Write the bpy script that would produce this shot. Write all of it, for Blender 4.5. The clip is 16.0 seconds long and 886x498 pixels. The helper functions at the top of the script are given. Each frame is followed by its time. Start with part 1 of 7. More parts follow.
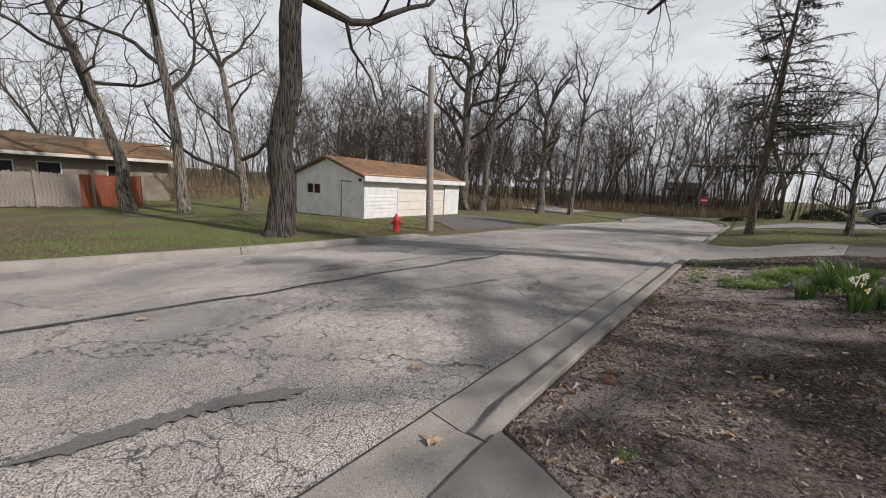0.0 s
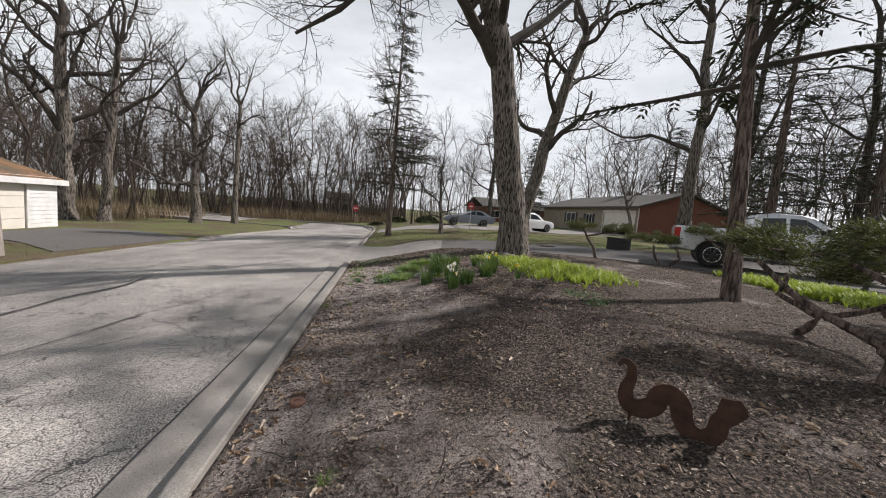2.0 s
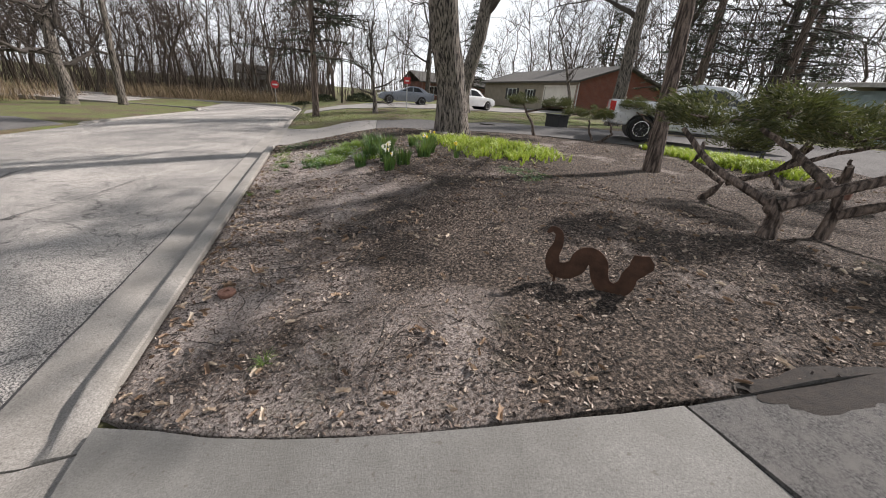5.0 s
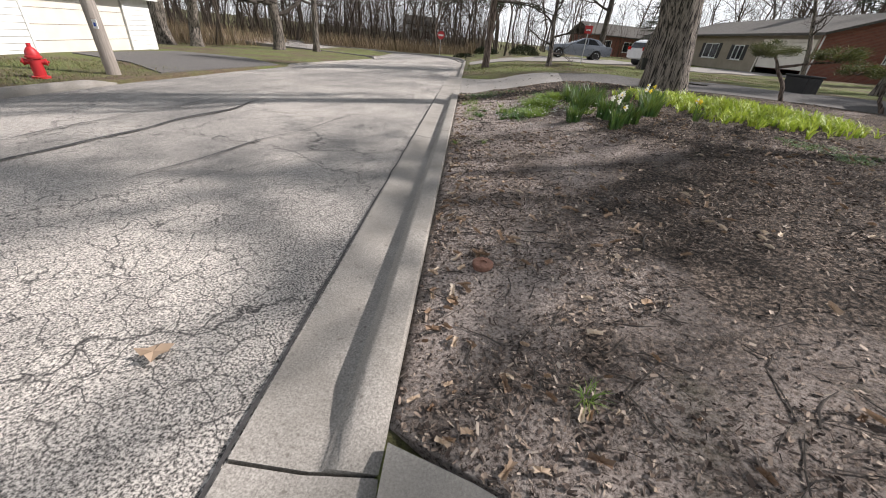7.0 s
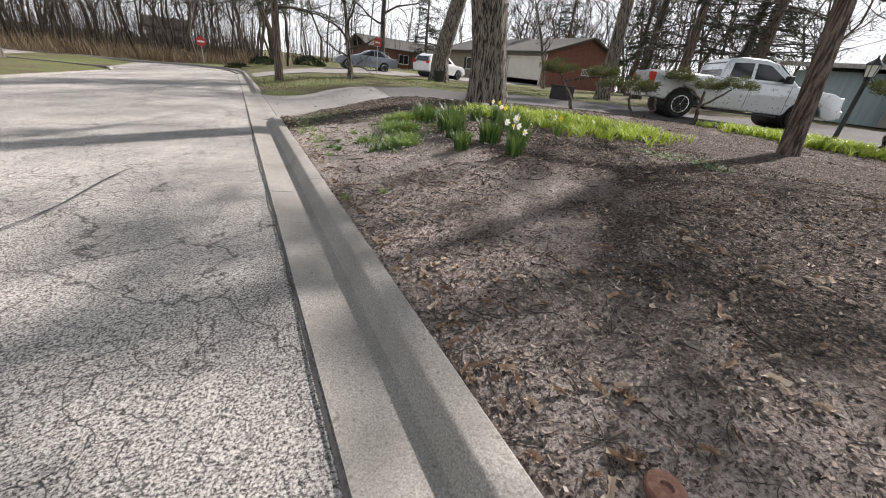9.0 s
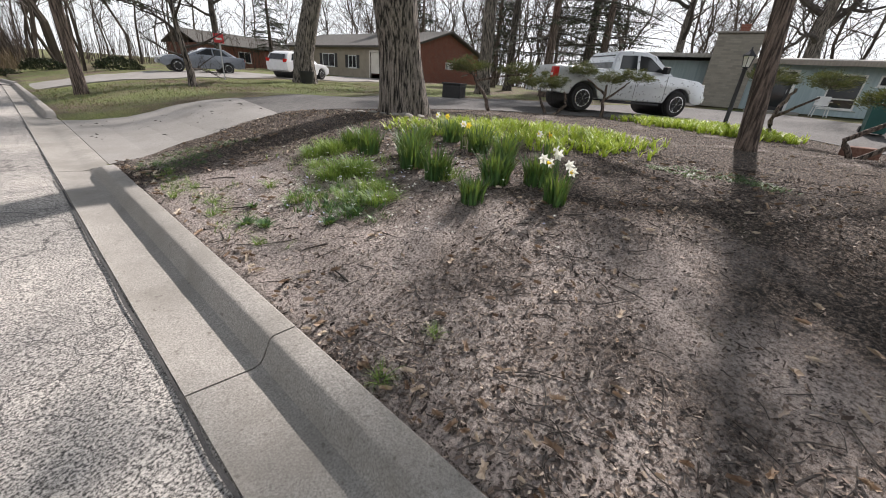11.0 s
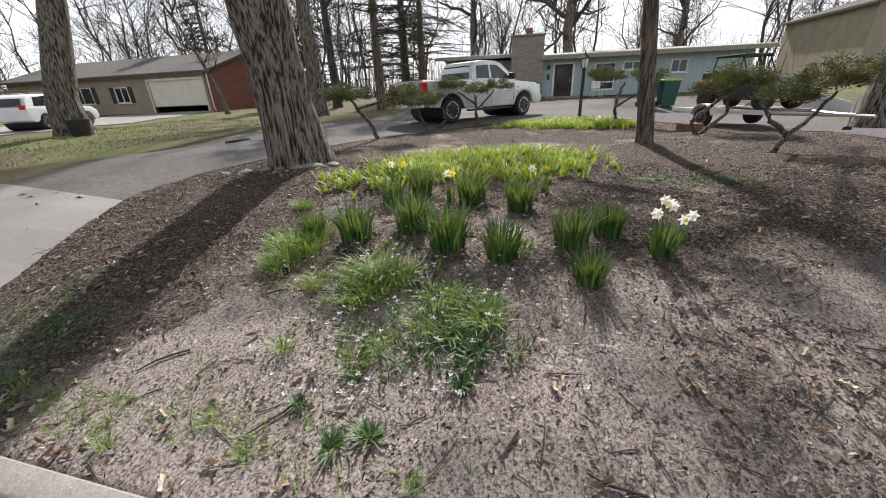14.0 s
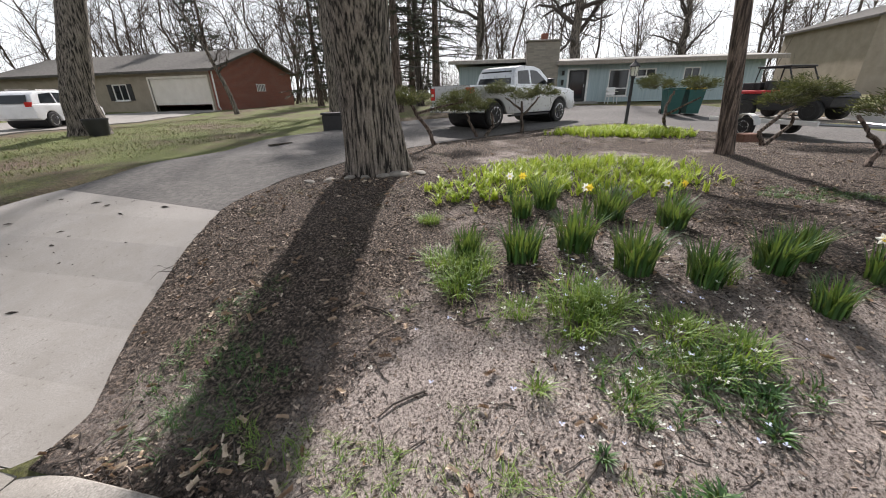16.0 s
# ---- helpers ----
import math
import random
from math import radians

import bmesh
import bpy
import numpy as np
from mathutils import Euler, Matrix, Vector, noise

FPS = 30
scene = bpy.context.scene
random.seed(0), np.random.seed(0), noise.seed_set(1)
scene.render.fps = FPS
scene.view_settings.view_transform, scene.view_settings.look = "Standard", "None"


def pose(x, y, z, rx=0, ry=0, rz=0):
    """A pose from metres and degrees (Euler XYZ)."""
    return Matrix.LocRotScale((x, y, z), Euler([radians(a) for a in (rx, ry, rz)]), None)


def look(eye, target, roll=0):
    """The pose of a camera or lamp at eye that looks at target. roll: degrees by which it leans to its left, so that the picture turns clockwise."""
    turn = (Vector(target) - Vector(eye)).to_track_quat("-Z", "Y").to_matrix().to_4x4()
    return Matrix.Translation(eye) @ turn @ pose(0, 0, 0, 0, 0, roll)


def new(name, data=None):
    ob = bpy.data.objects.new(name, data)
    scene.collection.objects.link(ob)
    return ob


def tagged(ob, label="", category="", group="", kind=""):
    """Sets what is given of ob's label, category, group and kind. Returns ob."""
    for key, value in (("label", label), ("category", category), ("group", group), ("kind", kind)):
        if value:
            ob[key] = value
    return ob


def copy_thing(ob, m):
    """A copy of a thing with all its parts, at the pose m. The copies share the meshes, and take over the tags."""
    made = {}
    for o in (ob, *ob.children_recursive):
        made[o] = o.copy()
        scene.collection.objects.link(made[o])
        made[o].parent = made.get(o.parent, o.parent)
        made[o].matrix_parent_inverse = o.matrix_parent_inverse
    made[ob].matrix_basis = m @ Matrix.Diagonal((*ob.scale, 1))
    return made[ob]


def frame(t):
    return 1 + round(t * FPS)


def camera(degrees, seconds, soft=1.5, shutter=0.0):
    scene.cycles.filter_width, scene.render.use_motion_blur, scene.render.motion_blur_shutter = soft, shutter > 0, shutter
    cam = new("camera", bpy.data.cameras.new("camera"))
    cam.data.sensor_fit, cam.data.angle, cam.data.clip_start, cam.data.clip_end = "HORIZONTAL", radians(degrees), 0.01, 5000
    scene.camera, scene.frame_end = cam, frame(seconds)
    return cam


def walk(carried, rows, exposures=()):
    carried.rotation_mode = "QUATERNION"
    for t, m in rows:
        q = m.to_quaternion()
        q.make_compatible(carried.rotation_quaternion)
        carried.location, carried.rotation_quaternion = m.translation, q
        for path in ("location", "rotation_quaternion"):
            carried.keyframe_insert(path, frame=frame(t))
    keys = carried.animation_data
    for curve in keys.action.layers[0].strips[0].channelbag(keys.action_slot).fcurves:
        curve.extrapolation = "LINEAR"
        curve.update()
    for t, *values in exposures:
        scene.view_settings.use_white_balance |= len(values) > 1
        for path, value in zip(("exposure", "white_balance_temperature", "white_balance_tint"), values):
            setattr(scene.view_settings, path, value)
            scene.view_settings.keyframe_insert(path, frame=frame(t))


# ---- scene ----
cam = camera(100.5, 16.0, 1.0)
PATH = [
    # seconds, x, y, z, yaw, pitch, roll
    (0, 1.016, -1.940, 1.628, 40.12, -10.37, -3.30),
    (0.5, 1.038, -1.824, 1.642, 10.17, -7.47, -3.99),
    (1, 0.913, -1.763, 1.684, -8.05, -4.68, -2.42),
    (1.5, 0.904, -1.762, 1.687, -8.11, -4.12, -2.97),
    (2, 0.946, -1.785, 1.698, -8.38, -5.72, -4.77),
    (2.5, 0.980, -1.780, 1.679, -6.90, -6.91, -5.15),
    (3, 1.056, -1.718, 1.669, -10.62, -13.75, -4.98),
    (3.2, 1.065, -1.691, 1.638, -13.52, -19.27, -5.50),
    (5.3, 1.034, -1.665, 1.611, -17.67, -22.70, -4.35),
    (5.5, 0.959, -1.625, 1.611, -16.82, -20.89, -4.28),
    (6, 0.832, -1.407, 1.547, -13.67, -20.71, -6.85),
    (6.5, 0.499, -1.068, 1.387, 0.27, -27.88, -8.01),
    (7, 0.133, -0.775, 1.270, 3.68, -30.09, -5.2),
    (7.5, -0.150, -0.464, 1.289, 2.72, -29.3, -1.5),
    (8, -0.405, -0.028, 1.222, -9.45, -27.7, -5.0),
    (8.5, -0.572, 0.376, 1.232, -21.23, -26.32, -6.68),
    (9, -0.677, 0.794, 1.221, -26.96, -25.76, -6.17),
    (9.5, -0.691, 1.509, 1.213, -36.81, -25.24, -4.45),
    (10, -0.668, 2.096, 1.194, -38.88, -25.94, -4.27),
    (10.2, -0.660, 2.318, 1.178, -39.64, -25.59, -4.47),
    (12.3, -0.725, 4.052, 1.528, -64.34, -24.62, 0.47),
    (12.5, -0.682, 4.235, 1.536, -64.76, -24.72, 2.65),
    (13, -0.675, 4.586, 1.563, -66.60, -23.92, 3.58),
    (13.5, -0.628, 4.898, 1.601, -73.47, -23.59, 3.09),
    (14, -0.648, 5.183, 1.593, -75.91, -23.06, 2.21),
    (14.5, -0.665, 5.542, 1.627, -79.05, -23.13, 2.23),
    (15, -0.639, 5.870, 1.631, -80.67, -22.95, 0.47),
    (15.5, -0.611, 6.226, 1.670, -80.71, -23.14, 0.43),
    (16, -0.758, 6.733, 1.704, -77.52, -22.82, 1.26),
]
walk(cam, [(t, pose(x, y, z, 90 + pitch, roll, yaw)) for t, x, y, z, yaw, pitch, roll in PATH],
     [(0, -0.34), (1, -0.34), (1.5, -0.2), (2.5, -0.02), (3.2, 0.1), (5.5, 0.3), (7.5, 0.32), (8.5, 0.48), (10, 0.44), (13, 0.42), (14.5, 0.54), (16, 0.48)])

# ---- world, sun, exposure ----
SUN_AZ, SUN_EL = 79.0, 43.0     # degrees: azimuth clockwise from +y, elevation
world = bpy.data.worlds.new("world")
scene.world = world
world.use_nodes = True
wn, wl = world.node_tree.nodes, world.node_tree.links
sky = wn.new("ShaderNodeTexSky")
sky.sky_type, sky.sun_disc = "NISHITA", False
sky.sun_elevation, sky.sun_rotation = radians(SUN_EL), radians(SUN_AZ)
sky.air_density, sky.dust_density, sky.ozone_density = 1.0, 1.5, 1.0
wtc = wn.new("ShaderNodeTexCoord")
wmap = wn.new("ShaderNodeMapping")
wmap.inputs["Scale"].default_value = (1.6, 1.6, 4.5)
cloud = wn.new("ShaderNodeTexNoise")
cloud.inputs["Scale"].default_value, cloud.inputs["Detail"].default_value, cloud.inputs["Roughness"].default_value = 1.5, 7.0, 0.62
cramp = wn.new("ShaderNodeValToRGB")
cramp.color_ramp.elements[0].position, cramp.color_ramp.elements[1].position = 0.30, 0.62
cramp.color_ramp.elements[0].color = (0.68, 0.68, 0.68, 1)
wmix = wn.new("ShaderNodeMixRGB")
wmix.inputs[2].default_value = (18.5, 18.9, 19.8, 1)
# clouds lie low round the horizon and thin out overhead
wsep = wn.new("ShaderNodeSeparateXYZ")
wthin = wn.new("ShaderNodeMapRange")
wthin.inputs["From Min"].default_value, wthin.inputs["From Max"].default_value = 0.35, 0.85
wthin.inputs["To Min"].default_value, wthin.inputs["To Max"].default_value = 1.0, 0.12
wmul = wn.new("ShaderNodeMath")
wmul.operation = "MULTIPLY"
wl.new(wtc.outputs["Generated"], wsep.inputs[0])
wl.new(wsep.outputs["Z"], wthin.inputs["Value"])
wl.new(wtc.outputs["Generated"], wmap.inputs[0])
wl.new(wmap.outputs[0], cloud.inputs["Vector"])
wl.new(cloud.outputs["Fac"], cramp.inputs[0])
wl.new(cramp.outputs[0], wmul.inputs[0])
wl.new(wthin.outputs[0], wmul.inputs[1])
wl.new(wmul.outputs[0], wmix.inputs[0])
wl.new(sky.outputs[0], wmix.inputs[1])
wl.new(wmix.outputs[0], wn["Background"].inputs[0])
wn["Background"].inputs[1].default_value = 0.053
sun_data = bpy.data.lights.new("sun", "SUN")
sun_data.energy, sun_data.angle, sun_data.color = 5.0, radians(1.4), (1.0, 0.928, 0.905)
sun = new("sun", sun_data)
sd = Vector((math.sin(radians(SUN_AZ)) * math.cos(radians(SUN_EL)), math.cos(radians(SUN_AZ)) * math.cos(radians(SUN_EL)), math.sin(radians(SUN_EL))))
sun.matrix_world = look(sd * 60, (0, 0, 0))


# ---- materials ----
def material(name, rough=0.8, metal=0.0):
    m = bpy.data.materials.new(name)
    m.use_nodes = True
    b = m.node_tree.nodes["Principled BSDF"]
    b.inputs["Roughness"].default_value, b.inputs["Metallic"].default_value = rough, metal
    return m, m.node_tree.nodes, m.node_tree.links, b


def noise_node(n, l, scale, detail=4.0, rough=0.55, stretch=None, coord="Object"):
    tc = n.new("ShaderNodeTexCoord")
    t = n.new("ShaderNodeTexNoise")
    t.inputs["Scale"].default_value, t.inputs["Detail"].default_value, t.inputs["Roughness"].default_value = scale, detail, rough
    if stretch:
        mp = n.new("ShaderNodeMapping")
        mp.inputs["Scale"].default_value = stretch
        l.new(tc.outputs[coord], mp.inputs[0])
        l.new(mp.outputs[0], t.inputs["Vector"])
    else:
        l.new(tc.outputs[coord], t.inputs["Vector"])
    return t.outputs["Fac"]


def ramp(n, l, fac, stops):
    r = n.new("ShaderNodeValToRGB")
    e = r.color_ramp.elements
    while len(e) < len(stops):
        e.new(0.5)
    for k, (p, c) in zip(e, stops):
        k.position, k.color = p, (*c, 1)
    l.new(fac, r.inputs[0])
    return r.outputs[0]


def mix(n, l, fac, a, b, mode="MIX"):
    x = n.new("ShaderNodeMixRGB")
    x.blend_type = mode
    for slot, v in zip(x.inputs, (fac, a, b)):
        if isinstance(v, (int, float)):
            slot.default_value = v
        elif isinstance(v, tuple):
            slot.default_value = (*v, 1)
        else:
            l.new(v, slot)
    return x.outputs[0]


def bump(n, l, b, height, strength=0.4, distance=0.02):
    k = n.new("ShaderNodeBump")
    k.inputs["Strength"].default_value, k.inputs["Distance"].default_value = strength, distance
    l.new(height, k.inputs["Height"])
    l.new(k.outputs[0], b.inputs["Normal"])


def plain(name, lo, hi, scale=6.0, rough=0.7, metal=0.0, bumps=0.15, detail=5.0, stretch=None, big=None):
    """Two-scale mottled surface between two colours."""
    m, n, l, b = material(name, rough, metal)
    c = ramp(n, l, noise_node(n, l, scale, detail, 0.6, stretch), [(0.3, lo), (0.7, hi)])
    if big:
        c = mix(n, l, ramp(n, l, noise_node(n, l, scale * 0.13, 3.0), [(0.42, (0, 0, 0)), (0.66, (1, 1, 1))]), c, big)
    l.new(c, b.inputs["Base Color"])
    if bumps:
        bump(n, l, b, noise_node(n, l, scale * 5, 4.0, 0.6, stretch), bumps, 0.01)
    return m


def island(name, stops, rough=0.8, trans=0.0):
    """Colour by piece, from Random Per Island."""
    m, n, l, b = material(name, rough)
    g = n.new("ShaderNodeNewGeometry")
    c = ramp(n, l, g.outputs["Random Per Island"], stops)
    l.new(c, b.inputs["Base Color"])
    if trans:
        t = n.new("ShaderNodeBsdfTranslucent")
        l.new(mix(n, l, 0.5, c, (0.45, 0.55, 0.08)), t.inputs["Color"])
        s = n.new("ShaderNodeMixShader")
        s.inputs[0].default_value = trans
        l.new(b.outputs[0], s.inputs[1])
        l.new(t.outputs[0], s.inputs[2])
        l.new(s.outputs[0], n["Material Output"].inputs["Surface"])
    return m


def asphalt_old():
    m, n, l, b = material("worn_asphalt", 0.85)
    speck = ramp(n, l, noise_node(n, l, 92.0, 4.0, 0.8), [(0.41, (0.03, 0.029, 0.028)), (0.49, (0.37, 0.358, 0.34)), (0.58, (0.80, 0.775, 0.735))])
    patch = ramp(n, l, noise_node(n, l, 0.42, 5.0, 0.6), [(0.34, (0.47, 0.46, 0.45)), (0.62, (1.0, 0.96, 0.91))])
    c = mix(n, l, 1.0, speck, patch, "MULTIPLY")
    vor = n.new("ShaderNodeTexVoronoi")
    vor.feature = "DISTANCE_TO_EDGE"
    vor.inputs["Scale"].default_value = 5.5
    tc = n.new("ShaderNodeTexCoord")
    wob = n.new("ShaderNodeTexNoise")
    wob.inputs["Scale"].default_value, wob.inputs["Detail"].default_value = 5.0, 4.0
    l.new(tc.outputs["Object"], wob.inputs["Vector"])
    add = mix(n, l, 0.16, tc.outputs["Object"], wob.outputs["Color"], "ADD")
    l.new(add, vor.inputs["Vector"])
    crack = ramp(n, l, vor.outputs["Distance"], [(0.0, (1, 1, 1)), (0.024, (0, 0, 0))])
    where = ramp(n, l, noise_node(n, l, 0.5, 3.0), [(0.38, (0, 0, 0)), (0.54, (1, 1, 1))])
    fine = mix(n, l, 1.0, crack, where, "MULTIPLY")
    c = mix(n, l, fine, c, (0.03, 0.029, 0.028))
    vor2 = n.new("ShaderNodeTexVoronoi")
    vor2.feature = "DISTANCE_TO_EDGE"
    vor2.inputs["Scale"].default_value = 0.42
    l.new(mix(n, l, 0.5, tc.outputs["Object"], wob.outputs["Color"], "ADD"), vor2.inputs["Vector"])
    c = mix(n, l, ramp(n, l, vor2.outputs["Distance"], [(0.0, (1, 1, 1)), (0.006, (0, 0, 0))]), c, (0.028, 0.027, 0.026))
    l.new(c, b.inputs["Base Color"])
    bump(n, l, b, mix(n, l, fine, noise_node(n, l, 90.0, 3.0, 0.7), (0, 0, 0)), 0.6, 0.012)
    return m


def concrete(name, lo, hi, tint):
    m, n, l, b = material(name, 0.85)
    c = ramp(n, l, noise_node(n, l, 120.0, 3.0, 0.7), [(0.3, lo), (0.7, hi)])
    c = mix(n, l, ramp(n, l, noise_node(n, l, 1.7, 6.0, 0.65), [(0.38, (0, 0, 0)), (0.7, (0.75, 0.75, 0.75))]), c, tint)
    c = mix(n, l, ramp(n, l, noise_node(n, l, 30.0, 2.0), [(0.66, (0, 0, 0)), (0.72, (0.7, 0.7, 0.7))]), c, (0.12, 0.105, 0.09))
    l.new(c, b.inputs["Base Color"])
    bump(n, l, b, noise_node(n, l, 110.0, 4.0, 0.7), 0.35, 0.008)
    return m


def soil():
    m, n, l, b = material("mulch_and_dusty_soil", 0.95)
    dark = ramp(n, l, noise_node(n, l, 42.0, 6.0, 0.75), [(0.40, (0.008, 0.006, 0.004)), (0.50, (0.082, 0.06, 0.044)), (0.62, (0.38, 0.295, 0.23))])
    pale = ramp(n, l, noise_node(n, l, 60.0, 6.0, 0.75), [(0.39, (0.075, 0.058, 0.047)), (0.47, (0.43, 0.36, 0.32)), (0.60, (0.74, 0.65, 0.59))])
    tc = n.new("ShaderNodeTexCoord")
    sep = n.new("ShaderNodeSeparateXYZ")
    l.new(tc.outputs["Object"], sep.inputs[0])
    near = n.new("ShaderNodeMapRange")
    near.inputs["From Min"].default_value, near.inputs["From Max"].default_value = 2.4, 0.3
    near.inputs["To Min"].default_value, near.inputs["To Max"].default_value = -0.13, 0.15
    l.new(sep.outputs["X"], near.inputs["Value"])
    along = n.new("ShaderNodeMapRange")
    along.inputs["From Min"].default_value, along.inputs["From Max"].default_value = 1.5, 5.5
    along.inputs["To Min"].default_value, along.inputs["To Max"].default_value = 0.0, 0.12
    l.new(sep.outputs["Y"], along.inputs["Value"])
    mulch = n.new("ShaderNodeMapRange")
    mulch.inputs["From Min"].default_value, mulch.inputs["From Max"].default_value = 7.3, 8.1
    mulch.inputs["To Min"].default_value, mulch.inputs["To Max"].default_value = 0.0, -0.3
    l.new(sep.outputs["Y"], mulch.inputs["Value"])
    edge = n.new("ShaderNodeMath")
    l.new(near.outputs[0], edge.inputs[0])
    l.new(mulch.outputs[0], edge.inputs[1])
    both = n.new("ShaderNodeMath")
    l.new(edge.outputs[0], both.inputs[0])
    l.new(along.outputs[0], both.inputs[1])
    a = n.new("ShaderNodeMath")
    l.new(both.outputs[0], a.inputs[0])
    l.new(noise_node(n, l, 0.9, 6.0, 0.65), a.inputs[1])
    c = mix(n, l, ramp(n, l, a.outputs[0], [(0.47, (0, 0, 0)), (0.68, (1, 1, 1))]), dark, pale)
    moss = ramp(n, l, noise_node(n, l, 1.6, 5.0, 0.7), [(0.60, (0, 0, 0)), (0.78, (0.45, 0.45, 0.45))])
    c = mix(n, l, moss, c, (0.085, 0.10, 0.03))
    l.new(c, b.inputs["Base Color"])
    bump(n, l, b, noise_node(n, l, 55.0, 7.0, 0.8), 1.0, 0.08)
    return m


def lawn():
    m, n, l, b = material("early_spring_lawn", 0.95)
    g = ramp(n, l, noise_node(n, l, 30.0, 6.0, 0.75), [(0.32, (0.03, 0.034, 0.012)), (0.55, (0.15, 0.185, 0.045)), (0.75, (0.40, 0.40, 0.13))])
    d = ramp(n, l, noise_node(n, l, 24.0, 6.0, 0.75), [(0.32, (0.03, 0.02, 0.013)), (0.55, (0.14, 0.10, 0.062)), (0.75, (0.33, 0.27, 0.18))])
    c = mix(n, l, ramp(n, l, noise_node(n, l, 0.35, 6.0, 0.65), [(0.40, (0, 0, 0)), (0.56, (0.9, 0.9, 0.9))]), d, g)
    l.new(c, b.inputs["Base Color"])
    bump(n, l, b, noise_node(n, l, 40.0, 6.0, 0.75), 0.9, 0.05)
    return m


def bark(name, lo, hi, ridge=9.0):
    """Upright ridges with dark furrows between, flaked across and a little mottled."""
    m, n, l, b = material(name, 0.95)
    f = noise_node(n, l, ridge, 3.0, 0.5, (1.0, 1.0, 0.09))
    flake = noise_node(n, l, ridge * 1.6, 4.0, 0.65, (1.0, 1.0, 0.35))
    c = ramp(n, l, f, [(0.40, lo), (0.47, tuple(0.55 * v for v in hi)), (0.56, hi), (0.68, tuple(1.25 * v for v in hi))])
    c = mix(n, l, 0.55, c, ramp(n, l, flake, [(0.36, (0.3, 0.3, 0.3)), (0.6, (1.0, 1.0, 1.0))]), "MULTIPLY")
    c = mix(n, l, ramp(n, l, noise_node(n, l, 1.2, 4.0), [(0.5, (0, 0, 0)), (0.75, (0.16, 0.16, 0.16))]), c, (0.11, 0.12, 0.075))
    l.new(c, b.inputs["Base Color"])
    bump(n, l, b, mix(n, l, 0.3, f, flake), 1.0, 0.09)
    return m


def brick_wall(name, c1, c2, mortar, sx, sy):
    m, n, l, b = material(name, 0.9)
    tc = n.new("ShaderNodeTexCoord")
    mp = n.new("ShaderNodeMapping")
    mp.inputs["Rotation"].default_value = (radians(90), 0, 0)
    br = n.new("ShaderNodeTexBrick")
    br.inputs["Scale"].default_value = 1.0
    br.inputs["Brick Width"].default_value, br.inputs["Row Height"].default_value, br.inputs["Mortar Size"].default_value = sx, sy, 0.008
    br.inputs["Color1"].default_value, br.inputs["Color2"].default_value, br.inputs["Mortar"].default_value = (*c1, 1), (*c2, 1), (*mortar, 1)
    cv = n.new("ShaderNodeVectorMath")
    cv.operation = "MULTIPLY_ADD"
    sep = n.new("ShaderNodeSeparateXYZ")
    com = n.new("ShaderNodeCombineXYZ")
    ad = n.new("ShaderNodeMath")
    l.new(tc.outputs["Object"], sep.inputs[0])
    l.new(sep.outputs["X"], ad.inputs[0])
    l.new(sep.outputs["Y"], ad.inputs[1])
    l.new(ad.outputs[0], com.inputs[0])
    l.new(sep.outputs["Z"], com.inputs[1])
    l.new(com.outputs[0], br.inputs["Vector"])
    c = mix(n, l, 0.35, br.outputs["Color"], ramp(n, l, noise_node(n, l, 3.0, 6.0, 0.7), [(0.3, c2), (0.7, c1)]))
    l.new(c, b.inputs["Base Color"])
    bump(n, l, b, br.outputs["Fac"], -0.5, 0.01)
    return m


def shiny(name, colour, rough=0.3, metal=0.0, coat=0.0):
    m, n, l, b = material(name, rough, metal)
    c = ramp(n, l, noise_node(n, l, 2.5, 5.0, 0.6), [(0.3, tuple(v * 0.88 for v in colour)), (0.7, colour)])
    l.new(c, b.inputs["Base Color"])
    b.inputs["Coat Weight"].default_value = coat
    l.new(ramp(n, l, noise_node(n, l, 9.0, 4.0), [(0.3, (rough * 0.8,) * 3), (0.7, (min(1, rough * 1.3),) * 3)]), b.inputs["Roughness"])
    return m


def petal(name, colour):
    """Thin petals that let half the light through."""
    m, n, l, b = material(name, 0.6)
    c = ramp(n, l, noise_node(n, l, 40.0, 3.0), [(0.3, tuple(v * 0.9 for v in colour)), (0.7, colour)])
    l.new(c, b.inputs["Base Color"])
    t = n.new("ShaderNodeBsdfTranslucent")
    l.new(c, t.inputs["Color"])
    s = n.new("ShaderNodeMixShader")
    s.inputs[0].default_value = 0.5
    l.new(b.outputs[0], s.inputs[1])
    l.new(t.outputs[0], s.inputs[2])
    l.new(s.outputs[0], n["Material Output"].inputs["Surface"])
    return m


ROAD = asphalt_old()
DRIVE = plain("dark_driveway_asphalt", (0.035, 0.034, 0.032), (0.17, 0.162, 0.152), 90.0, 0.95, 0, 0.6, 4.0, None, (0.15, 0.14, 0.13))
CONC = concrete("aged_concrete", (0.15, 0.138, 0.122), (0.48, 0.45, 0.405), (0.19, 0.175, 0.15))
CONC_NEAR = concrete("grey_apron_concrete", (0.14, 0.135, 0.125), (0.29, 0.28, 0.255), (0.13, 0.125, 0.11))
CONC_PALE = concrete("pale_drive_concrete", (0.19, 0.18, 0.165), (0.36, 0.34, 0.315), (0.21, 0.195, 0.172))
SOIL, LAWN = soil(), lawn()
BARK = bark("oak_bark", (0.016, 0.013, 0.011), (0.26, 0.225, 0.19), 30.0)
# darker oak bark: backlit shade is put into the colour
BARK_DARK_SHADED = bark("dark_shaded_oak_bark", (0.009, 0.008, 0.007), (0.12, 0.102, 0.085), 28.0)
BARK_PALE = bark("grey_brown_bark", (0.04, 0.034, 0.028), (0.30, 0.26, 0.22), 26.0)
